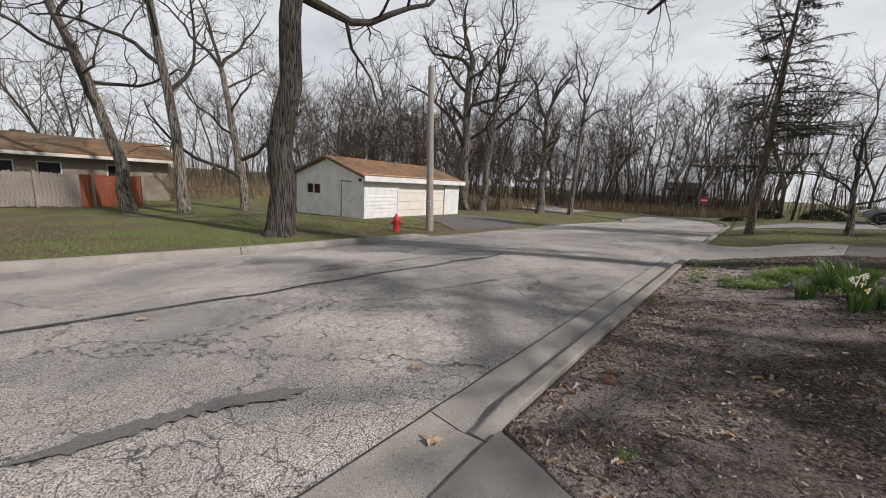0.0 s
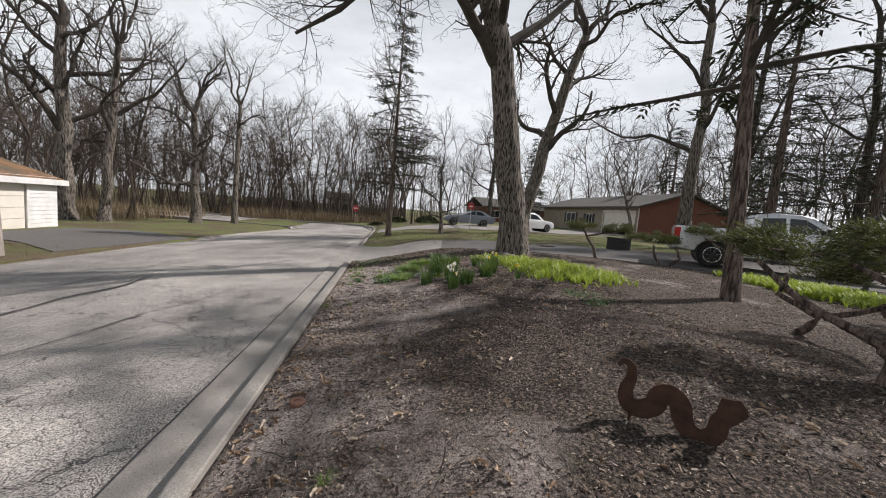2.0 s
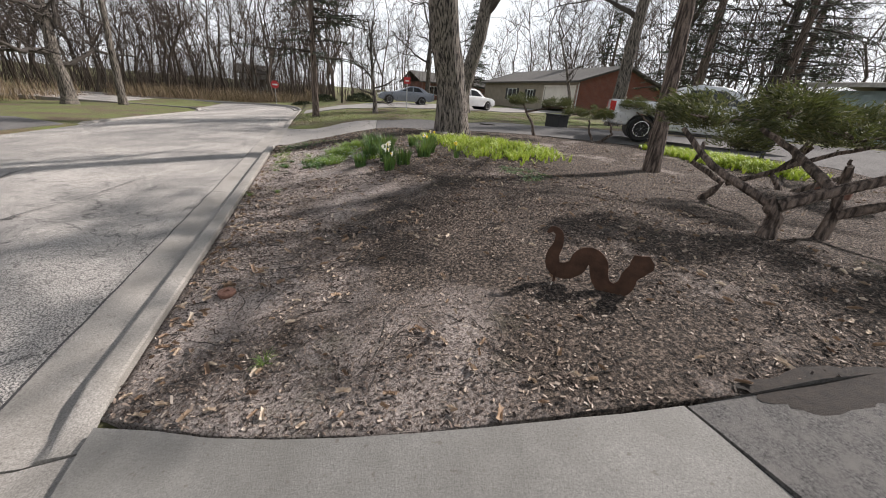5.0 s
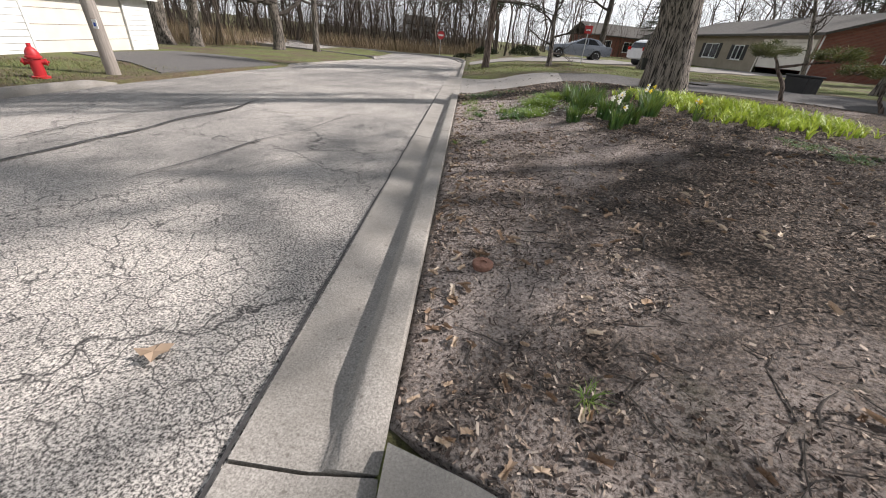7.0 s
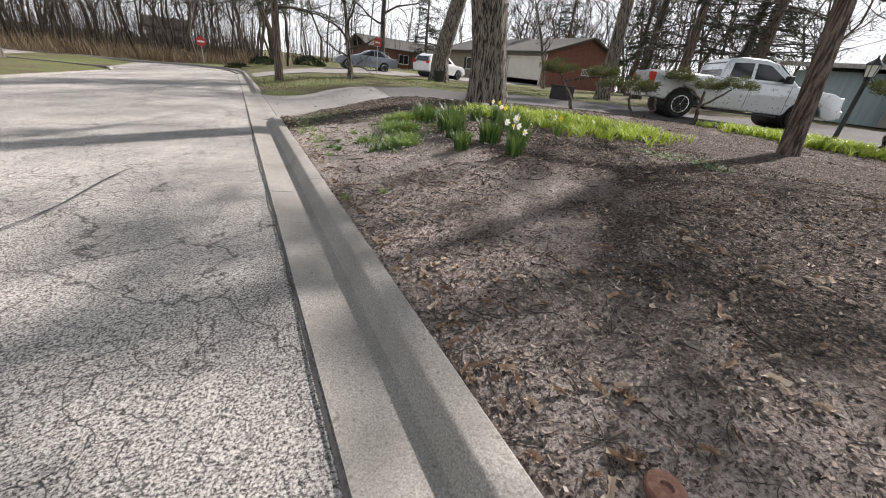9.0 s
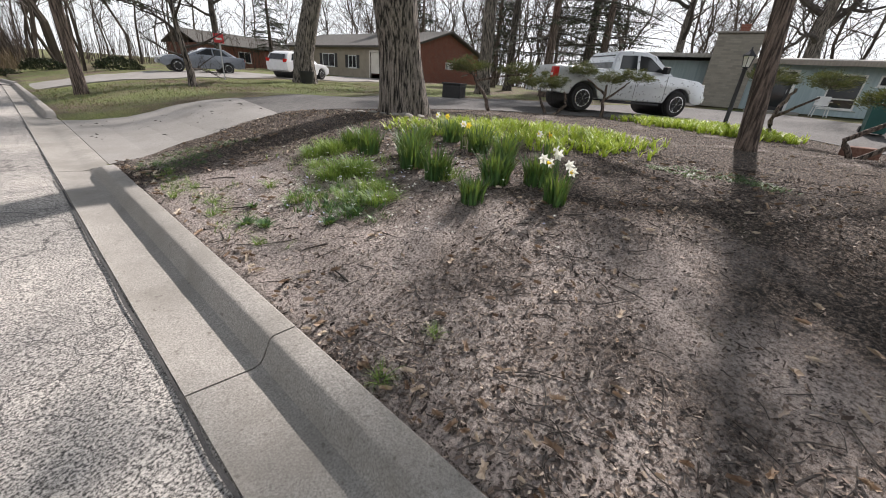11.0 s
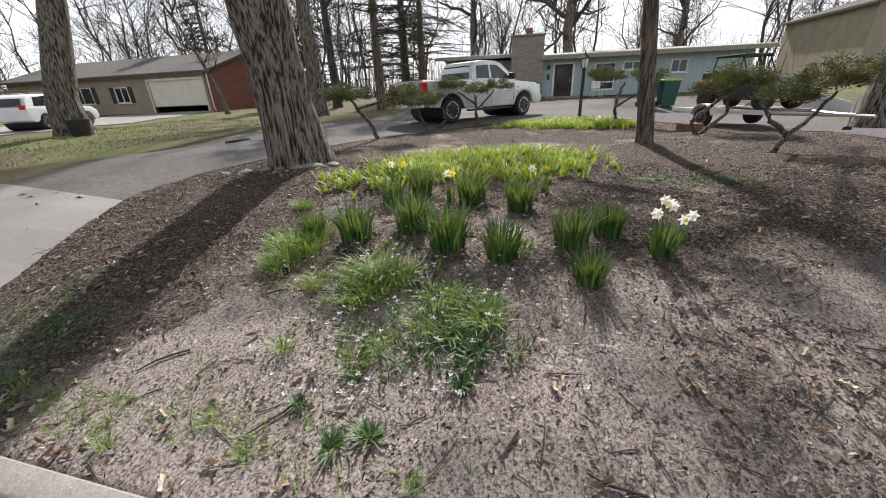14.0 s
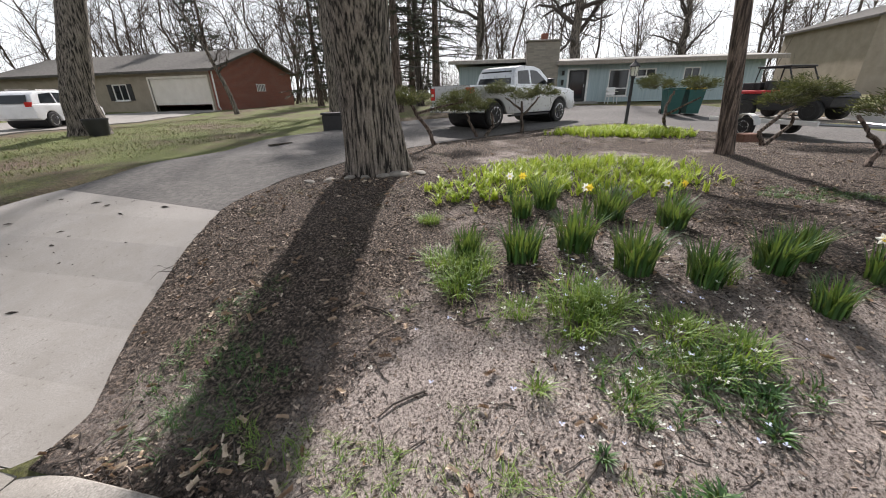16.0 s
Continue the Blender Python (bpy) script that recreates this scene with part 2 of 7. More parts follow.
BARK_FIR = bark("flaky_fir_bark", (0.05, 0.035, 0.028), (0.21, 0.16, 0.13), 30.0)
TWIG = plain("dark_twigs", (0.028, 0.023, 0.02), (0.085, 0.072, 0.06), 3.0, 0.95, 0, 0)
WOOD_FAR = plain("far_wood_bark", (0.035, 0.027, 0.021), (0.115, 0.09, 0.07), 0.6, 0.95, 0, 0)
BRUSH = island("dry_brush", [(0.0, (0.12, 0.085, 0.05)), (0.6, (0.25, 0.18, 0.11)), (1.0, (0.16, 0.13, 0.06))])
NEEDLE = island("green_needles", [(0.0, (0.014, 0.022, 0.011)), (0.7, (0.038, 0.055, 0.024)), (1.0, (0.07, 0.078, 0.034))])
JUNIPER = island("juniper_needles", [(0.0, (0.022, 0.028, 0.012)), (0.6, (0.06, 0.068, 0.03)), (1.0, (0.17, 0.155, 0.08))], 0.8, 0.1)
LEAF_LIME = island("lime_day_lily_leaves", [(0.0, (0.20, 0.30, 0.03)), (0.5, (0.32, 0.42, 0.04)), (1.0, (0.46, 0.52, 0.08))], 0.5, 0.35)
LEAF_GREEN = island("bulb_leaves", [(0.0, (0.02, 0.06, 0.02)), (0.6, (0.05, 0.125, 0.035)), (1.0, (0.10, 0.20, 0.045))], 0.45, 0.2)
LEAF_GRASS = island("fresh_grass_blades", [(0.0, (0.08, 0.16, 0.03)), (0.6, (0.16, 0.26, 0.05)), (1.0, (0.26, 0.33, 0.08))], 0.5, 0.25)
LITTER = island("wood_chip_litter", [(0.0, (0.018, 0.012, 0.009)), (0.45, (0.07, 0.048, 0.036)), (0.72, (0.20, 0.15, 0.115)), (0.9, (0.34, 0.27, 0.21)), (1.0, (0.52, 0.44, 0.36))], 0.8)
DRYLEAF = island("dry_oak_leaves", [(0.0, (0.14, 0.085, 0.05)), (0.5, (0.32, 0.22, 0.14)), (1.0, (0.60, 0.51, 0.40))], 0.6)
PETAL_WHITE = petal("white_petals", (0.88, 0.88, 0.80))
PETAL_YELLOW = petal("yellow_petals", (0.88, 0.70, 0.08))
PETAL_BLUE = shiny("pale_blue_petals", (0.62, 0.66, 0.85), 0.6)
WHITE = plain("weathered_white_paint", (0.60, 0.60, 0.58), (0.78, 0.78, 0.76), 2.0, 0.6, 0, 0.1)
OFFWHITE = plain("off_white_door_paint", (0.66, 0.62, 0.54), (0.76, 0.72, 0.64), 1.5, 0.55, 0, 0.05)
TEAL = plain("pale_blue_grey_siding", (0.28, 0.36, 0.38), (0.40, 0.48, 0.50), 1.2, 0.75, 0, 0.15, 5.0, (6, 6, 0.4))
TAN = plain("tan_siding", (0.25, 0.215, 0.165), (0.34, 0.295, 0.23), 1.4, 0.8, 0, 0.1)
TAUPE = plain("taupe_house_wall", (0.20, 0.165, 0.125), (0.28, 0.235, 0.18), 1.4, 0.85, 0, 0.15)
ROOF_BROWN = plain("brown_shingles", (0.13, 0.065, 0.03), (0.30, 0.165, 0.08), 5.0, 0.95, 0, 0.5, 6.0, (1, 1, 3), (0.10, 0.085, 0.055))
ROOF_GREY = plain("grey_shingles", (0.055, 0.05, 0.045), (0.125, 0.118, 0.105), 5.0, 0.95, 0, 0.4, 6.0, (1, 1, 3))
ROOF_PALE = plain("pale_gravel_roof", (0.27, 0.255, 0.235), (0.52, 0.50, 0.47), 7.0, 0.95, 0, 0.3)
BRICK = brick_wall("red_brick", (0.25, 0.085, 0.05), (0.15, 0.05, 0.035), (0.24, 0.19, 0.16), 0.22, 0.075)
STONE = brick_wall("grey_lannon_stone", (0.33, 0.30, 0.25), (0.20, 0.185, 0.16), (0.24, 0.22, 0.19), 0.36, 0.10)
FENCE = plain("grey_weathered_cedar", (0.20, 0.175, 0.15), (0.36, 0.32, 0.275), 8.0, 0.9, 0, 0.3, 5.0, (3, 3, 0.3))
FENCE_RED = plain("red_stained_cedar", (0.22, 0.06, 0.03), (0.36, 0.11, 0.055), 8.0, 0.85, 0, 0.3, 5.0, (3, 3, 0.3))
POLE = plain("weathered_pole_wood", (0.20, 0.175, 0.15), (0.38, 0.34, 0.30), 10.0, 0.9, 0, 0.4, 6.0, (3, 3, 0.15))
RED = shiny("red_hydrant_paint", (0.50, 0.025, 0.03), 0.45)
RUST = plain("rusted_steel", (0.035, 0.018, 0.011), (0.10, 0.05, 0.03), 9.0, 0.85, 0.3, 0.4)
RUST_CAP = plain("rusty_iron_cap", (0.13, 0.06, 0.04), (0.27, 0.15, 0.11), 40.0, 0.85, 0.2, 0.4)
BLACK = shiny("black_plastic", (0.018, 0.018, 0.02), 0.5)
RUBBER = plain("tyre_rubber", (0.014, 0.014, 0.014), (0.028, 0.027, 0.026), 20.0, 0.85, 0, 0.2)
CHROME = shiny("bright_alloy", (0.62, 0.63, 0.64), 0.25, 0.9)
SILVER = shiny("silver_car_paint", (0.58, 0.60, 0.62), 0.3, 0.45, 0.8)
CARGREY = shiny("slate_grey_car_paint", (0.17, 0.19, 0.22), 0.3, 0.4, 0.8)
CARWHITE = shiny("white_car_paint", (0.80, 0.81, 0.82), 0.3, 0.0, 0.8)
GLASS = shiny("dark_window_glass", (0.02, 0.024, 0.028), 0.06)
TAIL = shiny("red_lamp_lens", (0.55, 0.02, 0.015), 0.2)
SIGNRED = shiny("red_sign_sheet", (0.52, 0.03, 0.035), 0.4)
BINGREEN = shiny("dark_green_bin", (0.012, 0.085, 0.075), 0.5)
STEEL = shiny("galvanised_steel", (0.45, 0.46, 0.47), 0.45, 0.7)
LAMPGLASS = shiny("frosted_lamp_glass", (0.72, 0.72, 0.68), 0.35)
ROCK = plain("border_stone", (0.15, 0.138, 0.12), (0.33, 0.305, 0.265), 12.0, 0.9, 0, 0.4)
OILY = plain("wet_black_stain", (0.010, 0.008, 0.006), (0.035, 0.026, 0.019), 22.0, 0.9, 0, 0.6)
YELLOW = shiny("yellow_lid", (0.60, 0.45, 0.05), 0.5)


# ---- mesh helpers ----
class MB:
    """Collects faces for one mesh."""

    def __init__(self):
        self.v, self.f = [], []

    def add(self, vs, fs):
        o = len(self.v)
        self.v.extend(tuple(p) for p in vs)
        self.f.extend(tuple(i + o for i in f) for f in fs)
        return self

    def box(self, x0, y0, z0, x1, y1, z1, c=0.0):
        """Box with edges chamfered by c."""
        if c <= 0:
            vs = [(x, y, z) for z in (z0, z1) for y in (y0, y1) for x in (x0, x1)]
            return self.add(vs, [(0, 2, 3, 1), (4, 5, 7, 6), (0, 1, 5, 4), (2, 6, 7, 3), (0, 4, 6, 2), (1, 3, 7, 5)])
        bm = bmesh.new()
        bmesh.ops.create_cube(bm, size=1)
        for q in bm.verts:
            q.co = ((x0 + x1) / 2 + q.co.x * (x1 - x0), (y0 + y1) / 2 + q.co.y * (y1 - y0), (z0 + z1) / 2 + q.co.z * (z1 - z0))
        bmesh.ops.bevel(bm, geom=bm.edges[:], offset=c, segments=2, affect="EDGES", profile=0.5)
        bm.verts.index_update()
        self.add([q.co for q in bm.verts], [[q.index for q in f.verts] for f in bm.faces])
        bm.free()
        return self

    def tube(self, pts, radii, n=6, cap=True):
        pts = [Vector(p) for p in pts]
        o, up = len(self.v), Vector((0.31, 0.17, 0.93))
        for i, p in enumerate(pts):
            d = (pts[min(i + 1, len(pts) - 1)] - pts[max(i - 1, 0)]).normalized()
            a = d.cross(up)
            if a.length < 0.05:
                a = d.cross(Vector((1, 0, 0)))
            a.normalize()
            b = d.cross(a)
            for k in range(n):
                w = 2 * math.pi * k / n
                self.v.append(tuple(p + (a * math.cos(w) + b * math.sin(w)) * radii[i]))
        for i in range(len(pts) - 1):
            for k in range(n):
                k2 = (k + 1) % n
                self.f.append((o + i * n + k, o + i * n + k2, o + (i + 1) * n + k2, o + (i + 1) * n + k))
        if cap and n > 3:
            self.f.append(tuple(o + k for k in range(n)))
            e = o + (len(pts) - 1) * n
            self.f.append(tuple(e + k for k in reversed(range(n))))
        return self

    def lathe(self, prof, n=16, c=(0, 0, 0), axis="z"):
        """Profile of (radius, height) turned round an axis through c."""
        vs, fs = [], []
        for r, h in prof:
            for k in range(n):
                w = 2 * math.pi * k / n
                p = (r * math.cos(w), r * math.sin(w), h)
                if axis == "y":
                    p = (p[0], p[2], p[1])
                if axis == "x":
                    p = (p[2], p[0], p[1])
                vs.append((p[0] + c[0], p[1] + c[1], p[2] + c[2]))
        for i in range(len(prof) - 1):
            for k in range(n):
                k2 = (k + 1) % n
                fs.append((i * n + k, i * n + k2, (i + 1) * n + k2, (i + 1) * n + k))
        fs.append(tuple(range(n)))
        fs.append(tuple((len(prof) - 1) * n + k for k in reversed(range(n))))
        return self.add(vs, fs)

    def prism(self, poly, a, b, plane="xz"):
        """Polygon swept from a to b across its plane."""
        n = len(poly)
        put = {"xz": lambda p, w: (p[0], w, p[1]), "yz": lambda p, w: (w, p[0], p[1]), "xy": lambda p, w: (p[0], p[1], w)}[plane]
        vs = [put(p, w) for w in (a, b) for p in poly]
        fs = [tuple(range(n)), tuple(reversed(range(n, 2 * n)))] + [(i, i + n, (i + 1) % n + n, (i + 1) % n) for i in range(n)]
        return self.add(vs, fs)


def part(name, mb, mat, parent=None, label="", smooth=False):
    me = bpy.data.meshes.new(name)
    if isinstance(mb, MB):
        me.from_pydata(mb.v, [], mb.f)
        bm = bmesh.new()
        bm.from_mesh(me)
        if "wall" in name:
            bmesh.ops.remove_doubles(bm, verts=bm.verts, dist=0.0005)
        if len(bm.faces) < 60000:
            bmesh.ops.recalc_face_normals(bm, faces=bm.faces)
        bm.to_mesh(me)
        bm.free()
    else:
        mb.to_mesh(me)
        mb.free()
    if smooth:
        me.polygons.foreach_set("use_smooth", [True] * len(me.polygons))
        me.set_sharp_from_angle(angle=radians(40))
    me.materials.append(mat)
    ob = new(name, me)
    if parent is not None:
        ob.parent = parent
    if label:
        tagged(ob, label)
    return ob


def raw(name, v, f, mat, parent=None):
    """A mesh straight from arrays of points and faces."""
    me = bpy.data.meshes.new(name)
    me.from_pydata(v, [], f)
    me.materials.append(mat)
    ob = new(name, me)
    if parent is not None:
        ob.parent = parent
    return ob


def thing(name, m, label, category, group=""):
    ob = new(name)
    ob.empty_display_size = 0.2
    ob.matrix_basis = m
    return tagged(ob, label, category, group)


def sm(a, b, x):
    t = np.clip((np.asarray(x, float) - a) / (b - a), 0, 1)
    return t * t * (3 - 2 * t)


# ---- lie of the land ----
def fall(y):
    return -0.45 * sm(10, 40, y)


def left_edge(y):
    return np.interp(y, [-40, -8, -3, 2, 8.7, 17, 30, 60], [-16, -11.2, -9.8, -9.0, -8.4, -7.6, -6.7, -6.7])


def road_z(x, y):
    return -0.54 * np.clip((-0.5 - np.asarray(x, float)) / 8.2, 0, 1.05) ** 1.15 + fall(y)


def land(x, y):
    """The island and the gardens rise from the kerb; across the street the lawns lie lower."""
    x, y = np.asarray(x, float), np.asarray(y, float)
    up = np.interp(x, [0, 0.5, 1.2, 2.0, 2.7, 3.6, 4.7, 7, 10.5, 13.5, 16, 22, 30, 50], [0.085, 0.135, 0.26, 0.40, 0.48, 0.55, 0.60, 0.62, 0.72, 0.73, 0.78, 0.98, 1.1, 1.2])
    dip = 0.36 * sm(4.5, -0.5, y) * sm(7, 11.5, x) * (1 - sm(14, 20, x))
    right = up - dip + 0.03 * np.sin(x * 1.7 + y * 0.9) * sm(0.4, 2, x) + fall(y) * (1 - sm(1.5, 8, x))
    left = -0.42 - 0.3 * sm(-10, -24, x) + fall(y)
    return np.where(x > -0.05, right, left)


def Z(x, y):
    return float(land(x, y))


# ---- ground, road, kerbs, drives ----
def strip(name, rows, mat, kind="structure", label=""):
    """A sheet through rows of points."""
    v = [p for r in rows for p in r]
    w = len(rows[0])
    f = [(i * w + k, i * w + k + 1, (i + 1) * w + k + 1, (i + 1) * w + k) for i in range(len(rows) - 1) for k in range(w - 1)]
    ob = raw(name, [tuple(map(float, p)) for p in v], f, mat)
    ob.data.polygons.foreach_set("use_smooth", [True] * len(f))
    return tagged(ob, label, kind=kind)


def inside(px, py, poly):
    hit = np.zeros(px.shape, bool)
    for (x0, y0), (x1, y1) in zip(poly, poly[1:] + poly[:1]):
        if y0 == y1:
            continue
        c = ((y0 > py) != (y1 > py)) & (px < (x1 - x0) * (py - y0) / (y1 - y0) + x0)
        hit ^= c
    return hit


inner_far = [(2.75, 10.2), (4.2, 10.3), (5.6, 9.95), (7.0, 9.2), (8.6, 8.1), (10.2, 6.9), (11.6, 5.5), (12.6, 3.9), (12.7, 2.3), (11.9, 1.0), (10.6, 0.35), (8.8, 0.05), (6.8, -0.35), (5.0, -0.85), (3.6, -1.0), (2.51, -0.87)]
outer = [(3.01, -9.0), (4.5, -6.2), (6.5, -4.6), (9.5, -4.3), (13.0, -3.6), (17.5, -2.6), (20.2, -1.0), (21.0, 3.0), (20.5, 6.5), (17.5, 9.0), (14.0, 11.2), (11.0, 12.9), (8.0, 13.6), (5.0, 13.6), (3.26, 13.4)]
drive_ring = [(0.2, -9.0), (0.2, 13.9)] + [(1.2, 13.9)] + list(reversed(outer))

ys = np.concatenate([[-900, -300, -120, -60], np.arange(-40, 60.1, 1.0), [80, 120, 300, 900]])
rows = []
for y in ys:
    e = float(left_edge(y)) - 0.12
    xs = np.concatenate([[-900, -300, -120, -60], np.linspace(-40, e - 0.3, 34), [e, e + 0.02], np.linspace(e + 0.6, -0.25, 6), [-0.08, 0.0, 0.5], np.arange(1.0, 36.1, 1.0), [60, 120, 300, 900]])
    zs = land(xs, y) - 0.02
    zs = np.where(inside(xs, np.full(xs.shape, float(y)), drive_ring), zs - 0.12, zs)
    zs = np.where((xs > -0.06) & (xs < 3.1) & ((y > -9.5) & (y < -0.9) | (y > 9.6) & (y < 13.6)), zs - 0.2, zs)
    inroad = (xs > e + 0.01) & (xs < -0.05)
    zs = np.where(inroad, road_z(xs, y) - 0.07, zs)
    rows.append([(x, y, z) for x, z in zip(xs, zs)])
strip("ground", rows, LAWN, label="patchy early spring lawn with bare earth")

rows = []
for y in np.arange(-40, 31.1, 0.5):
    xs = np.linspace(float(left_edge(y)) - 0.08, -0.5, 24)
    rows.append([(x, y, float(road_z(x, y)) + 0.012 * noise.noise((x * 0.5, y * 0.5, 0))) for x in xs])
bend = [(-6.45, 31, -0.5, 31), (-6.9, 32.5, -0.9, 35), (-8.6, 34.3, -2.2, 39), (-12, 36, -5.5, 43), (-20, 38, -12, 46.5), (-45, 42, -40, 51)]
for a in range(len(bend) - 1):
    for s in np.linspace(0, 1, 6)[1:]:
        lx, ly, rx, ry = [p + (q - p) * s for p, q in zip(bend[a], bend[a + 1])]
        rows.append([(lx + (rx - lx) * k, ly + (ry - ly) * k, float(road_z(lx + (rx - lx) * k, ly + (ry - ly) * k)) + 0.05 * sm(31, 33, ly)) for k in np.linspace(0, 1, 24)])
strip("road", rows, ROAD, label="worn cracked grey asphalt street with speckled aggregate")
# darker repair and seam strips on the street
seam_mat = plain("dark_crack_sealer", (0.03, 0.029, 0.028), (0.075, 0.072, 0.07), 30.0, 0.9, 0, 0.4)
patch_mat = plain("old_patch_asphalt", (0.085, 0.082, 0.078), (0.21, 0.2, 0.19), 60.0, 0.9, 0, 0.5)
for k, (x0, y0, x1, y1, wide) in enumerate([(-5.15, -3.4, -3.8, 7.3, 0.09), (-1.95, -2.1, -1.45, -0.5, 0.22), (-5.6, 1.0, -4.6, 9.5, 0.03), (-2.9, 2.0, -1.6, 6.0, 0.025), (-0.515, -9.0, -0.515, 8.8, 0.016)]):
    n_seg, rows = 70, []
    for s in np.linspace(0, 1, n_seg):
        x, y = x0 + (x1 - x0) * s, y0 + (y1 - y0) * s
        d = Vector((x1 - x0, y1 - y0)).normalized()
        off = 0.18 * noise.noise((x * 0.9, y * 0.9, k * 7.0)) if k != 4 else 0.02 * noise.noise((y * 4, 0, 0))
        w = wide * (0.6 + 0.9 * abs(noise.noise((s * 4, k, 3))) + 0.55 * noise.noise((s * 30, k, 5))) * (min(1, 6 * s, 6 * (1 - s)) + 0.05) / 2 if k != 4 else wide / 2
        pa, pb = (x - d.y * (off - w), y + d.x * (off - w)), (x - d.y * (off + w), y + d.x * (off + w))
        rows.append([(*pa, float(road_z(*pa)) + 0.018), (*pb, float(road_z(*pb)) + 0.018)])
    strip("road_seam", rows, patch_mat if k == 1 else seam_mat, label="dark sealed crack in the street")


def kerb_run(name, pts, side, taper0, taper1, parent, mat=CONC, gutter=True):
    """Kerb and gutter swept along pts (back of the kerb); side +1: the street lies to the left of the run."""
    prof = [(0.0, -0.12), (0.0, 0.118), (0.012, 0.13), (0.115, 0.13), (0.138, 0.118), (0.175, 0.035), (0.195, 0.008), (0.23, 0.0), (0.50, 0.022), (0.505, -0.10)]
    if not gutter:
        prof = prof[:6] + [(0.19, -0.02), (0.195, -0.10)]
    pts = [Vector(p) for p in pts]
    length = sum((b - a).length for a, b in zip(pts, pts[1:]))
    v, f, run, m = [], [], 0.0, len(prof)
    for i, p in enumerate(pts):
        if i:
            run += (p - pts[i - 1]).length
        d = (pts[min(i + 1, len(pts) - 1)] - pts[max(i - 1, 0)]).normalized()
        nx, ny = -d.y * side, d.x * side
        h = 1.0
        if taper0:
            h *= float(sm(0, taper0, run + 0.02))
        if taper1:
            h *= float(sm(0, taper1, length - run + 0.02))
        for a, z in prof:
            zz = z if z < 0.03 else 0.03 + (z - 0.03) * h
            x, y = p.x + nx * a, p.y + ny * a
            v.append((x, y, zz + p.z + 0.003 * noise.noise((x * 6, y * 6, z * 9))))
    for i in range(len(pts) - 1):
        f += [(i * m + k, i * m + k + 1, (i + 1) * m + k + 1, (i + 1) * m + k) for k in range(m - 1)]
    f += [tuple(range(m)), tuple(reversed(range((len(pts) - 1) * m, len(pts) * m)))]
    mb = MB()
    mb.add(v, f)
    ob = part(name, mb, mat, parent, smooth=True)
    return ob


kerb = tagged(new("kerb"), "weathered grey concrete kerb with gutter", kind="structure")
joints = [-0.13, 4.52, 8.75]
for a, b, t0, t1 in [(-0.12, 4.515, 0.35, 0), (4.525, 9.05, 0, 0.45), (14.3, 19.0, 0.5, 0), (19.01, 24.0, 0, 0), (24.01, 29.5, 0, 0)]:
    kerb_run("kerb_section", [(0, y, float(fall(y))) for y in np.linspace(a, b, 26)], 1, t0, t1, kerb)
low = [(0.0, -0.10), (0.0, 0.03), (0.02, 0.035), (0.2, 0.012), (0.25, 0.004), (0.50, 0.022), (0.505, -0.10)]
for a, b in [(-4.7, -0.135), (-9.3, -4.71), (9.06, 14.29)]:
    mb = MB()
    for y in np.linspace(a, b, 8):
        mb.v += [(-p, y, z + float(fall(y))) for p, z in low]
    mb.f += [(i * 7 + k, i * 7 + k + 1, i * 7 + k + 8, i * 7 + k + 7) for i in range(7) for k in range(6)] + [tuple(range(7)), tuple(reversed(range(49, 56)))]
    part("gutter_section", mb, CONC, kerb, smooth=True)
far_r = [(0, 29.51), (-0.35, 33), (-1.3, 36.5), (-3.2, 40), (-6.5, 43.5), (-12.5, 47), (-25, 50)]
kerb_run("kerb_section", [(x, y, float(road_z(x, y)) + 0.04) for x, y in far_r], 1, 0, 0, kerb, CONC_PALE)
for a, b, t0, t1 in [(-38, -10, 0, 0), (-9.99, -3, 0, 0), (-2.99, 2.0, 0, 0), (2.01, 8.7, 0, 0.6), (16.8, 23, 0.6, 0), (23.01, 29.6, 0, 0)]:
    kerb_run("kerb_section", [(float(left_edge(y)) - 0.25, y, float(road_z(-8.5, y)) + 0.02) for y in np.linspace(a, b, 22)], -1, t0, t1, kerb, CONC, False)
far_l = [(-6.95, 29.61), (-7.2, 31.5), (-8.3, 33.4), (-12, 35.4), (-20, 37.4), (-45, 41.4)]
kerb_run("kerb_section", [(x, y, float(road_z(x, y)) + 0.04) for x, y in far_l], -1, 0, 0, kerb, CONC_PALE)


def slab(name, outline, z_of, mat, label, thick=0.12, step=0.5, crack=0.0):
    """A flat-topped slab over an outline, its top following z_of, with a real edge."""
    bm = bmesh.new()
    vs = [bm.verts.new((x, y, 0)) for x, y in outline]
    bm.faces.new(vs)
    xs, y_s = [p[0] for p in outline], [p[1] for p in outline]
    for axis, lo, hi in ((0, min(xs), max(xs)), (1, min(y_s), max(y_s))):
        for c in np.arange(lo + step, hi, step):
            co, no = [0, 0, 0], [0, 0, 0]
            co[axis], no[axis] = c, 1
            bmesh.ops.bisect_plane(bm, geom=bm.verts[:] + bm.edges[:] + bm.faces[:], plane_co=co, plane_no=no)
    rim = [e for e in bm.edges if e.is_boundary]
    ext = bmesh.ops.extrude_edge_only(bm, edges=rim)
    down = {q for q in ext["geom"] if isinstance(q, bmesh.types.BMVert)}
    for q in bm.verts:
        q.co.z = z_of(q.co.x, q.co.y) - (thick if q in down else 0)
    bmesh.ops.recalc_face_normals(bm, faces=bm.faces)
    ob = part(name, bm, mat)
    ob.data.polygons.foreach_set("use_smooth", [False] * len(ob.data.polygons))
    return tagged(ob, label, kind="structure")


